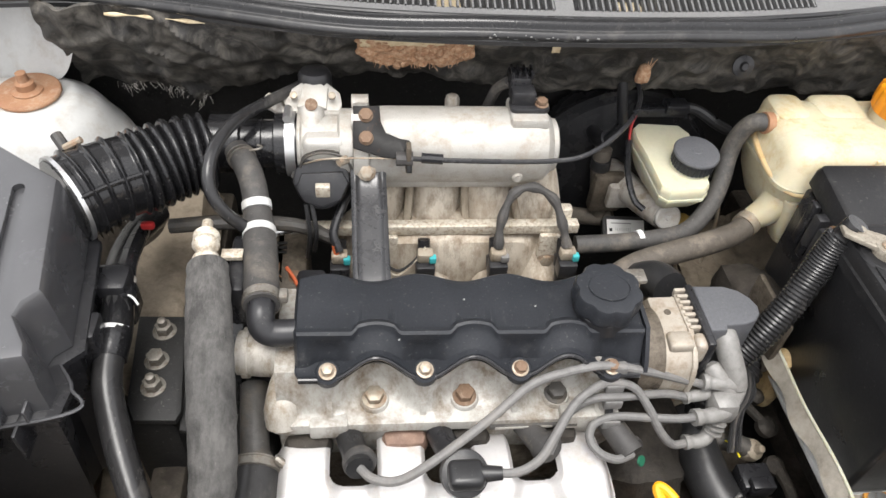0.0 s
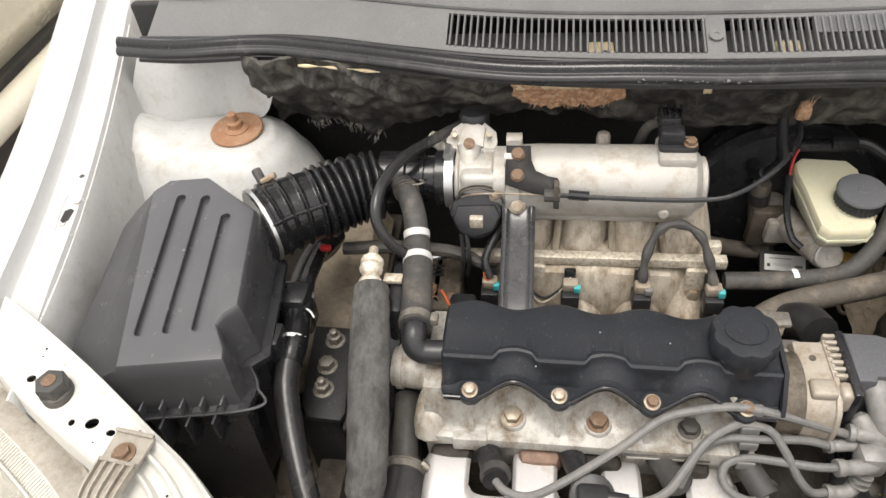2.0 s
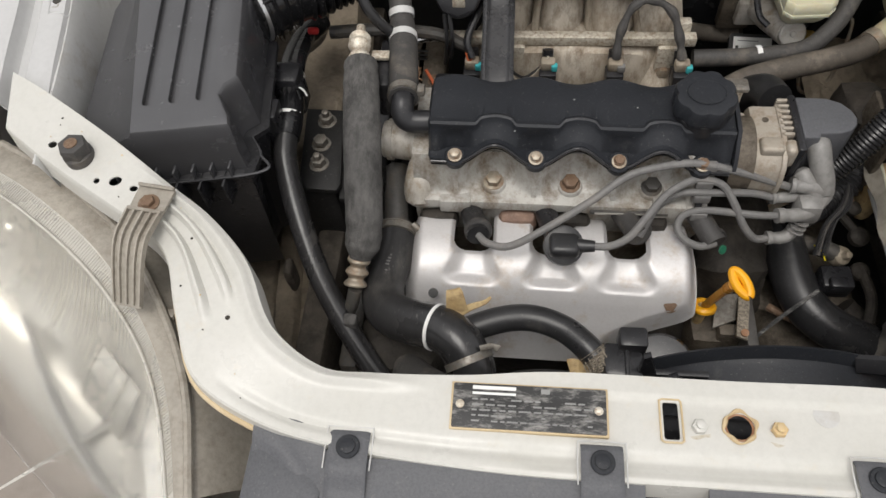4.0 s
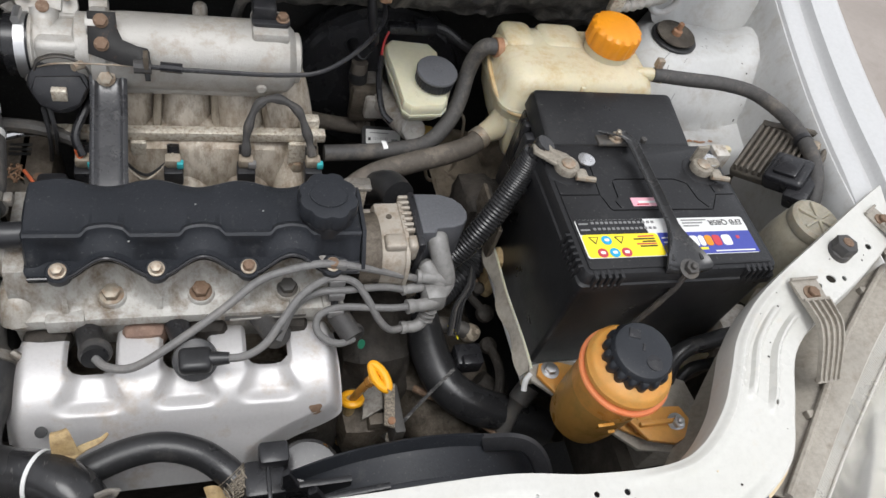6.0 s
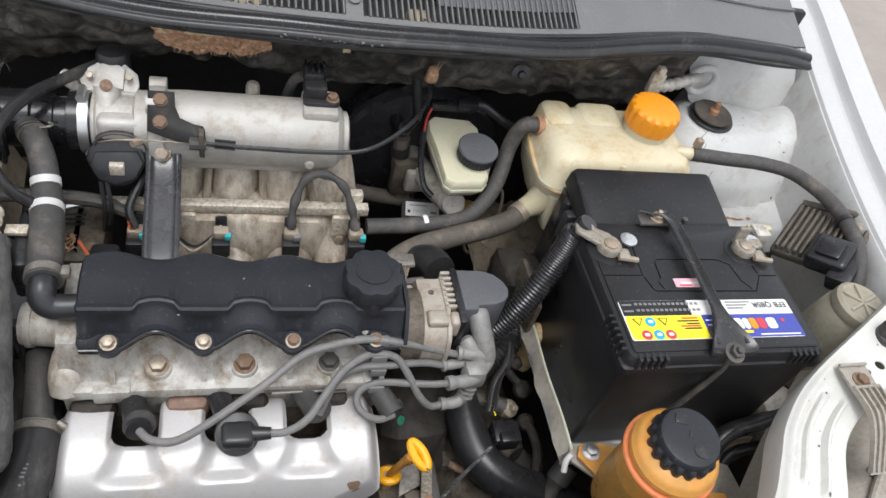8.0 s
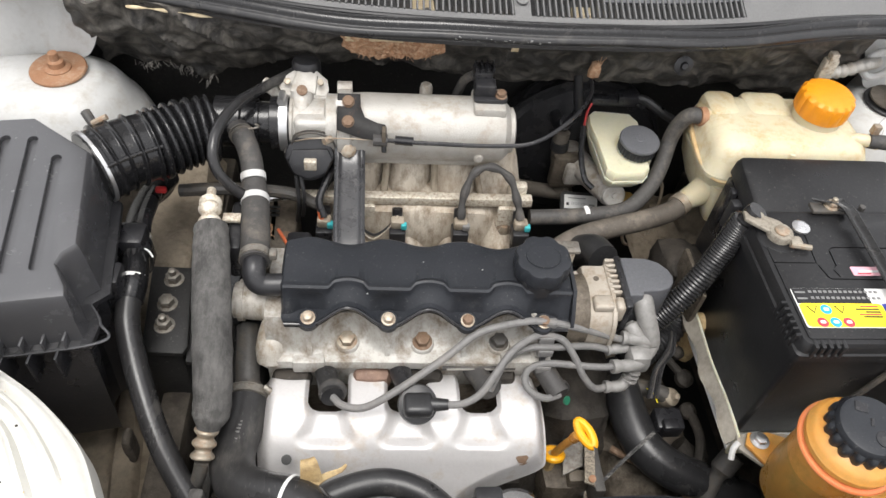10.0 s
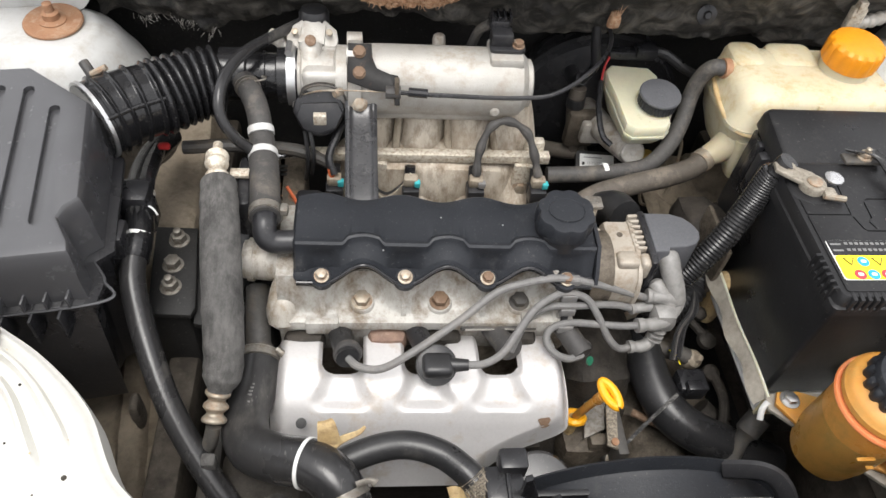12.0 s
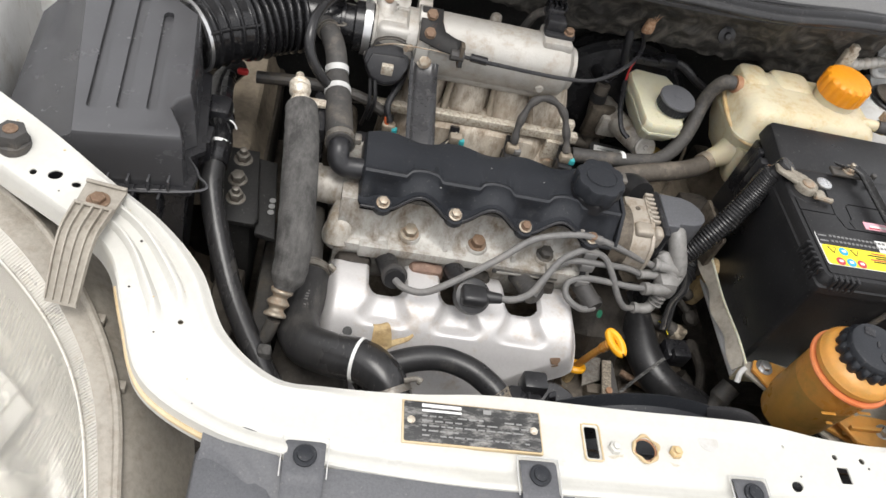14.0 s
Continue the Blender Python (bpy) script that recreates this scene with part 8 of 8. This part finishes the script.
part("belt_guard", box((-0.262, -0.18, 0.42), (-0.238, 0.10, 0.60), 0.008), "dark", pump)
hose("lower_radiator_hose", "black lower radiator hose under the upper one", [(-0.19, -0.16, 0.60), (-0.165, -0.20, 0.635), (-0.125, -0.225, 0.645), (-0.09, -0.24, 0.62)], 0.019, "rubber_old")

dip = thing("oil_dipstick", (0.162, -0.08, 0.56), "yellow plastic oil dipstick handle", "dipstick")
lc, la, lb = Vector((0.1765, -0.1005, 0.692)), Vector((0.41, -0.90, -0.12)).normalized(), Vector((0.80, 0.36, 0.48)).normalized()
LP = [lc + la * 0.0140 * math.cos(a) * (1 + 0.10 * math.cos(2 * a)) + lb * 0.0052 * math.sin(a) for a in np.linspace(0, 2 * math.pi, 25)]
part("handle", tube(LP, 0.0050, 10, 70), "yellow", dip)
part("stem", tube([(0.171, -0.099, 0.686), (0.166, -0.091, 0.650), (0.162, -0.082, 0.606)], lambda t: 0.0048 + 0.0016 * (t < 0.25), 10, 20), "amber", dip)
part("collar", tube([(0.161 + 0.0105 * math.cos(a), -0.081 + 0.0095 * math.sin(a), 0.601 - 0.005 * math.sin(a)) for a in np.linspace(0, 2 * math.pi, 17)], 0.0048, 8, 40), "yellow", dip)
part("guide_tube", tube([(0.162, -0.078, 0.60), (0.160, -0.085, 0.55), (0.158, -0.09, 0.50)], 0.007, 10, 8), "paper", dip)
foil = thing("striped_bracket", (0.185, -0.09, 0.56), "dull steel bracket plate with black scuff stripes", "bracket")
part("plate", prism([(0.184, -0.034), (0.210, -0.024), (0.206, -0.060), (0.199, -0.092), (0.171, -0.104), (0.178, -0.070)], 0.588, 0.592, 0.001), "steel_dull", foil)
part("gritty_strip", prism([(0.203, -0.066), (0.216, -0.066), (0.206, -0.122), (0.194, -0.117)], 0.597, 0.602, 0.001), "braid", foil)
for k in range(6):
    part("stripe", box((0.1835 - 0.0006 * k, -0.0385 - 0.0052 * k, 0.5918), (0.194 - 0.003 * (k % 3), -0.036 - 0.0052 * k, 0.5926), 0.0002), "lab_black", foil)
part("post", box((0.206, -0.128, 0.560), (0.219, -0.066, 0.600), 0.002), "dark", foil)
part("stud", lathe([(0.003, 0), (0.003, 0.010), (0.0045, 0.011), (0.0045, 0.014), (0.002, 0.015)], (0.203, -0.112, 0.592), (0, -0.2, 1), 14), "rust", foil)
part("lower_leg", box((0.180, -0.110, 0.500), (0.215, -0.095, 0.588), 0.002), "alu_brown", foil)
bolt(foil, (0.212, -0.030, 0.592), (0, -0.4, 1), 0.006, 0.008, 1.2, "steel", 0.0)
part("brown_elbow", tube([(0.190, -0.080, 0.560), (0.198, -0.092, 0.552), (0.214, -0.108, 0.550)], 0.0115, 14, 12), "dark", foil)
part("sensor_end", lathe([(0.0125, -0.004), (0.0125, 0.002), (0.010, 0.003), (0.006, 0.003), (0.005, 0.001)], (0.215, -0.109, 0.550), (0.75, -0.55, 0.3), 20), "rail", foil)
tie = thing("cable_tie_rod", (0.24, -0.11, 0.60), "black cable tie with frosted teeth", "cable tie")
part("strap", tube([(0.209, -0.120, 0.586), (0.243, -0.094, 0.601), (0.290, -0.060, 0.613)], 0.0024, 6, 20), "plate", tie)
plug = thing("wiring_connector", (0.314, -0.04, 0.59), "black square wiring connector with thin wires", "connector")
part("body", box((0.297, -0.055, 0.588), (0.332, -0.026, 0.616), 0.003), "black", plug)
part("latch", box((0.302, -0.060, 0.606), (0.327, -0.046, 0.624), 0.002), "black", plug)
part("wire", tube([(0.306, -0.018, 0.612), (0.302, -0.006, 0.616), (0.296, 0.002, 0.614)], 0.0009, 6, 12), "lab_yellow", plug)
part("seal", lump((0.287, -0.072, 0.592), (0.300, -0.055, 0.604), 20, 0.1, 4), "lab_blue", plug)

shroud = thing("fan_shroud", (0.21, -0.22, 0.45), "black plastic radiator fan shroud", "fan shroud")


def hoop(u, v):
    a = radians(28 + 124 * u)
    r = 0.175 - 0.012 * smooth_step(0.0, 0.12, v) + 0.012 * smooth_step(0.5, 0.56, v)
    return 0.205 - r * math.cos(a) * 1.05, -0.185 - 0.07 * v, 0.548 + r * math.sin(a) * 0.98 - 0.012 * v


part("hoop", sheet(hoop, 60, 20, 0.003), "black_soft", shroud)
part("back_plate", box((-0.02, -0.262, 0.40), (0.46, -0.252, 0.70), 0.004), "black", shroud)
part("left_fin", prism([(0.062, 0.60), (0.062, 0.735), (0.068, 0.740), (0.080, 0.70), (0.13, 0.70), (0.13, 0.60)], 0.205, 0.212, 0.002, m=pose(0, 0, 0, 90)), "black", shroud)
part("left_fin", prism([(0.085, 0.60), (0.083, 0.735), (0.090, 0.742), (0.100, 0.715), (0.16, 0.725), (0.16, 0.60)], 0.225, 0.232, 0.002, m=pose(0, 0, 0, 90)), "black", shroud)
part("arm", tube([(0.270, -0.190, 0.700), (0.300, -0.200, 0.716), (0.318, -0.212, 0.712), (0.330, -0.232, 0.690), (0.338, -0.25, 0.66)], 0.010, 8, 24, 0.5), "black", shroud)
part("ledge", box((0.28, -0.258, 0.675), (0.47, -0.236, 0.690), 0.003), "black", shroud)
radi = thing("radiator", (0.16, -0.29, 0.36), "black radiator end tank under the crossmember", "radiator")
part("core", box((-0.17, -0.305, 0.36), (0.45, -0.265, 0.70), 0.004), "dark", radi)
part("end_tank", box((-0.165, -0.300, 0.695), (0.45, -0.262, 0.735), 0.010, 3), "black", radi)
motor = thing("fan_motor", (0.0, -0.22, 0.52), "dark fan motor casing behind the hoses", "fan motor")
part("casing", lathe([(0.06, -0.03), (0.066, -0.02), (0.066, 0.03), (0.05, 0.04), (0.02, 0.045)], (-0.02, -0.225, 0.60), (0, 1, 0.15), 30), "matt_black", motor)
filt = thing("oil_filter", (0.105, -0.16, 0.54), "glossy black oil filter can", "oil filter")
part("can", lathe([(0.030, 0), (0.036, 0.004), (0.036, 0.070), (0.032, 0.078), (0.012, 0.080)], (0.100, -0.165, 0.59), (-0.1, -0.3, 1), 30), "gloss", filt)

# ---------------------------------------------------------------- beside the battery
ecu = thing("finned_module", (0.69, 0.10, 0.72), "dusty finned aluminium control module on the wing", "control module")
eb, el, ed = Vector((0.735, 0.165, 0.830)), Vector((0.667, 0.105, 0.800)), Vector((0.660, 0.012, 0.806))
ex, ey = (eb - el).normalized(), (ed - el).normalized()
en = ey.cross(ex).normalized()
ey = ex.cross(en)
em = Matrix((ex, -ey, en)).transposed().to_4x4()
em.translation = el
EL, EW = (eb - el).length, (ed - el).length
part("plate", box((0, 0, -0.016), (EL, EW, 0.0), 0.005, 3, m=em @ Matrix.Diagonal((1, -1, 1, 1))), "module", ecu)
part("side_rim", tube([em @ Vector(q) for q in ((EL - 0.004, -0.004, 0.001), (EL - 0.004, -EW + 0.006, 0.001), (0.004, -EW + 0.004, 0.001))], 0.005, 8, 30), "module", ecu)
for k in range(9):
    y = -0.008 - 0.0078 * k
    part("fin", box((0.002, y - 0.0019, -0.002), (EL * (0.86 - 0.035 * max(0, k - 3)), y + 0.0019, 0.0085), 0.0012, m=em), "module", ecu)
bolt(ecu, em @ Vector((EL - 0.016, -EW + 0.014, 0.001)), en, 0.0055, 0.004, 1.5, "zinc")
part("connector", box((-0.012, -EW - 0.004, -0.004), (0.036, -EW + 0.046, 0.024), 0.007, 3, m=em), "black", ecu)
part("connector_rim", box((-0.024, -EW - 0.016, -0.012), (0.024, -EW + 0.014, 0.014), 0.005, m=em), "black", ecu)
part("connector_step", box((-0.004, -EW + 0.006, 0.020), (0.026, -EW + 0.036, 0.029), 0.004, m=em), "black", ecu)
relay = thing("relay_plate", (0.645, 0.13, 0.76), "beige plastic relay holder", "relay")
part("plate", box((0.632, 0.118, 0.762), (0.668, 0.128, 0.820), 0.002, m=None), "tank", relay)
part("clip", box((0.628, 0.098, 0.800), (0.650, 0.120, 0.830), 0.003), "alu", relay)
wash = thing("washer_neck", (0.70, -0.02, 0.70), "dusty translucent washer filler bottle", "washer bottle")
part("bottle", lathe([(0.038, -0.13), (0.037, -0.03), (0.034, -0.005), (0.030, 0.0)], (0.700, -0.022, 0.832), (0.02, -0.05, 1), 30), "washer", wash)
part("cap", lathe([(0.032, 0), (0.033, 0.004), (0.032, 0.012), (0.028, 0.015), (0.022, 0.013), (0.010, 0.014)], (0.700, -0.022, 0.832), (0.02, -0.05, 1), 40), "washer", wash)
for a in (0, 60, 120):
    part("cap_web", box((-0.026, -0.002, 0.010), (0.026, 0.002, 0.0165), 0.001, m=Matrix.Translation((0.700, -0.022, 0.832)) @ along((0.02, -0.05, 1)) @ pose(0, 0, 0, 0, 0, a)), "washer", wash)
rb = thing("bay_side_lumps", (0.62, -0.08, 0.60), "dark grimy pipework between battery and wing", "pipework")
part("casting", lump((0.58, -0.10, 0.56), (0.66, 0.02, 0.70), 21, 0.15, 9), "alu_brown", rb)
part("cap", lump((0.60, -0.10, 0.68), (0.65, -0.06, 0.73), 22, 0.1, 7), "alu", rb)
part("black_box", box((0.60, 0.0, 0.58), (0.70, 0.14, 0.74), 0.012), "dark", rb)
ac = thing("refrigerant_pipe", (0.62, 0.36, 0.84), "silver refrigerant pipe end through the bulkhead", "pipe")
part("pipe", tube([(0.555, 0.346, 0.872), (0.580, 0.348, 0.873), (0.612, 0.356, 0.878), (0.640, 0.368, 0.876), (0.654, 0.386, 0.868)], lambda t: 0.0085 + 0.0012 * math.sin(t * 70) * (0.15 < t < 0.6), 14, 60), "alu_clean", ac)
part("clamp", box((0.546, 0.338, 0.862), (0.566, 0.350, 0.896), 0.003), "rail", ac)
part("clamp_head", box((0.549, 0.336, 0.890), (0.560, 0.348, 0.906), 0.002), "rail", ac)
part("grommet", tube([(0.652 + 0.021 * math.cos(a), 0.374, 0.870 + 0.021 * math.sin(a)) for a in np.linspace(0, 2 * math.pi, 25)], 0.0055, 10, 60), "paint_in", ac)

# ---------------------------------------------------------------- small things
vin = thing("type_plate", (-0.047, -0.295, 0.811), "worn black type plate riveted to the crossmember", "plate")
pl = part("plate", prism(rounded(-0.1075, -0.3135, 0.0145, -0.2765, 0.0015), 0.8105, 0.8152, 0.0003), "plate", vin)
for x in (-0.1015, 0.0085):
    part("rivet", lathe([(0.0036, 0), (0.0034, 0.001), (0.0015, 0.0018)], (x, -0.2945, 0.8152), n=14), "rail", pl)
rnd = random.Random(4)
flat("bar", -0.092, -0.2815, -0.057, -0.2785, "white", pl, 0.8154)
flat("bar", -0.092, -0.2858, -0.057, -0.2838, "white", pl, 0.8154)
flat("emblem", -0.037, -0.2830, -0.030, -0.2790, "lab_grey", pl, 0.8154)
for k in range(5):
    x = -0.092
    while x < 0.0:
        w = rnd.uniform(0.003, 0.010)
        if rnd.random() < 0.75:
            flat("bar", x, -0.2905 - 0.0045 * k, x + w, -0.2892 - 0.0045 * k, "lab_grey", pl, 0.8154)
        x += w + 0.002
leaf = thing("tape_scrap", (-0.12, -0.155, 0.70), "dry peeling scrap of brown tape on the hose", "scrap")
part("scrap", sheet(lambda u, v: (-0.128 + 0.022 * v * (1 - 0.5 * u), -0.166 + 0.020 * u, 0.722 + 0.022 * math.sin(u * 2.6) + 0.006 * v * v), 10, 8, 0.0006), "paper", leaf)
part("curl", tube([(-0.118, -0.168, 0.722), (-0.105, -0.160, 0.724), (-0.09, -0.156, 0.729), (-0.084, -0.152, 0.733)], lambda t: 0.005 - 0.0035 * t, 8, 14, 0.5), "paper", leaf)
frag = thing("tape_scrap", (0.01, -0.20, 0.68), "torn pale tape by the hose end", "scrap")
part("scrap", sheet(lambda u, v: (-0.006 + 0.020 * v + 0.006 * u, -0.196 - 0.018 * u, 0.690 - 0.008 * u + 0.003 * math.sin(v * 5)), 8, 8, 0.0006), "paper", frag)
dg = thing("wiring_loom", (-0.17, 0.17, 0.70), "loose dark wires under the throttle body", "wiring")
for k, q in enumerate(([(-0.150, 0.20, 0.79), (-0.146, 0.185, 0.765), (-0.150, 0.19, 0.73)], [(-0.156, 0.20, 0.79), (-0.153, 0.185, 0.76), (-0.158, 0.19, 0.72)])):
    part("wire", tube(q, 0.0026, 6, 16), "rubber", dg)
part("loom_trunk", tube([(-0.30, 0.20, 0.76), (-0.24, 0.20, 0.765), (-0.17, 0.205, 0.755), (-0.13, 0.20, 0.74)], 0.008, 10, 20), "dark", dg)
red = thing("red_connector", (-0.30, 0.11, 0.77), "small red connector under the intake bellows", "connector")
part("body", box((-0.322, 0.176, 0.776), (-0.308, 0.184, 0.784), 0.003), "red", red)
part("clip", box((-0.330, 0.106, 0.766), (-0.314, 0.116, 0.776), 0.003), "alu", red)
coil = thing("coil_sensor", (-0.16, 0.13, 0.68), "dark sensor with orange wrapped wires", "sensor")
part("body", box((-0.166, 0.105, 0.68), (-0.135, 0.150, 0.745), 0.006), "black", coil)
part("orange_wire", tube([(-0.150, 0.118, 0.735), (-0.147, 0.106, 0.730), (-0.146, 0.103, 0.727)], 0.0013, 8, 10), "copper", coil)
part("orange_wire", tube([(-0.176, 0.145, 0.752), (-0.168, 0.135, 0.745), (-0.162, 0.125, 0.738)], 0.0020, 8, 10), "copper", coil)
part("spring", tube([(-0.180 + 0.0016 * a, 0.112 + 0.005 * math.cos(a), 0.742 + 0.005 * math.sin(a)) for a in np.linspace(0, 18, 60)], 0.0012, 5, 160), "steel", coil)

# dusty shelf of the inner wing seen past the intake, and what stands before it
part("inner_shelf", sheet(lambda u, v: (-0.420 + 0.135 * u, 0.060 + 0.330 * v, 0.655 + 0.004 * noise.noise(Vector((u * 6, v * 9, 2))) + 0.030 * smooth_step(0.72, 1.0, v) - 0.05 * smooth_step(0.85, 1.0, u)), 24, 36, 0.003), "tan_dust", car, "tan dusty inner shelf")
part("inner_shelf", sheet(lambda u, v: (0.325 + 0.150 * u, 0.120 + 0.235 * v, 0.622 + 0.010 * noise.noise(Vector((u * 5, v * 7, 8))) + 0.006 * noise.noise(Vector((u * 17, v * 15, 3))) + 0.035 * smooth_step(0.60, 1.0, u)), 36, 40, 0.003), "tan_dust", car, "tan dusty crumpled inner shelf")
backing = thing("line_bracket", (-0.222, 0.07, 0.74), "black steel bracket behind the foam-sleeved line", "bracket")
part("plate", loft([[(x, y, z), (x + w, y - 0.004, z), (x + w, y - 0.010, z - 0.003), (x, y - 0.006, z - 0.003)] for x, y, z, w in ((-0.234, 0.114, 0.800, 0.018), (-0.232, 0.106, 0.797, 0.022), (-0.229, 0.085, 0.772, 0.021), (-0.227, 0.052, 0.740, 0.013))]), "strap", backing)
part("tail", box((-0.229, 0.040, 0.640), (-0.214, 0.052, 0.742), 0.003), "strap", backing)
dyn = thing("alternator", (-0.19, 0.21, 0.60), "dusty cast alternator housing with cooling slots", "alternator")
part("housing", loft([[(x, y, z) for x, y in rounded(-0.222 + i, 0.160 + i, -0.160 - i, 0.262 - i, 0.018, 5)] for i, z in ((0.006, 0.60), (0.0, 0.61), (0.0, 0.690), (0.002, 0.698), (0.008, 0.703), (0.016, 0.7045))]), "alu_brown", dyn)
for y in (0.214, 0.2215, 0.229):
    part("slot", box((-0.207, y - 0.0022, 0.7035), (-0.184, y + 0.0022, 0.7052), 0.0005), "lab_black", dyn)
for k in range(14):
    p = Vector((-0.197 + 0.0045 * math.sin(k * 2.1), 0.188 + 0.010 * math.cos(k * 1.7), 0.704))
    part("fray", tube([p, p + Vector((0.004 * math.cos(k), -0.005, 0.006)), p + Vector((0.007 * math.cos(k * 1.3), -0.012, 0.004 + 0.003 * math.sin(k)))], 0.0009, 5, 8), "torn", dyn)
bolt(dyn, (-0.172, 0.176, 0.703), (0, -0.2, 1), 0.0065, 0.006, 1.3, "rust")

# ---------------------------------------------------------------- linkage and pipes low beside the gearbox
link = thing("gear_linkage", (0.33, 0.05, 0.54), "rusty brown gear selector rods and joints", "linkage")
for q, r, m in (([(0.262, 0.115, 0.610), (0.310, 0.075, 0.622), (0.352, 0.020, 0.612)], 0.0055, "grime_shade"), ([(0.318, 0.135, 0.640), (0.336, 0.090, 0.640), (0.345, 0.050, 0.628)], 0.0040, "rust_bolt"),
                ([(0.352, -0.015, 0.596), (0.362, -0.055, 0.584), (0.350, -0.098, 0.566)], 0.0065, "grime_shade"), ([(0.250, -0.055, 0.560), (0.300, -0.092, 0.566), (0.352, -0.128, 0.552)], 0.0050, "rust_bolt")):
    part("rod", tube(q, r, 10, 16), m, link)
for at, r in (((0.352, 0.020, 0.606), 0.012), ((0.345, 0.050, 0.622), 0.009), ((0.352, -0.018, 0.588), 0.011)):
    part("joint", lathe([(r * 0.7, -0.004), (r, 0.0), (r, 0.008), (r * 0.6, 0.012), (r * 0.4, 0.013)], at, (0.1, -0.3, 1), 18), "grime_shade", link)
bolt(link, (0.330, 0.075, 0.622), (0, -0.3, 1), 0.007, 0.007, 1.5, "rust")
coolpipe = thing("coolant_pipe", (0.27, 0.12, 0.60), "brown stained steel coolant pipe behind the gearbox", "pipe")
part("pipe", tube([(0.175, 0.165, 0.690), (0.225, 0.172, 0.672), (0.285, 0.170, 0.650), (0.330, 0.160, 0.635)], 0.0085, 12, 24), "alu_brown", coolpipe)
part("clip", ring((0.262, 0.1715, 0.658), (1, 0, -0.35), 0.0102, 0.008, 0.0014), "rust_bolt", coolpipe)
loomg = thing("gearbox_loom", (0.30, 0.10, 0.60), "loose dark wiring beside the gearbox", "wiring")
for k, c in enumerate(("rubber", "rubber_old", "black", "rubber")):
    q = [(0.292 + 0.004 * k, -0.015, 0.618), (0.300 + 0.006 * k, 0.012 + 0.004 * k, 0.640 - 0.003 * k), (0.322 + 0.003 * k, 0.040, 0.652), (0.335, 0.085 + 0.004 * k, 0.664)]
    part("wire", tube(q, 0.0014 if k == 2 else 0.0022, 6, 20), c, loomg)
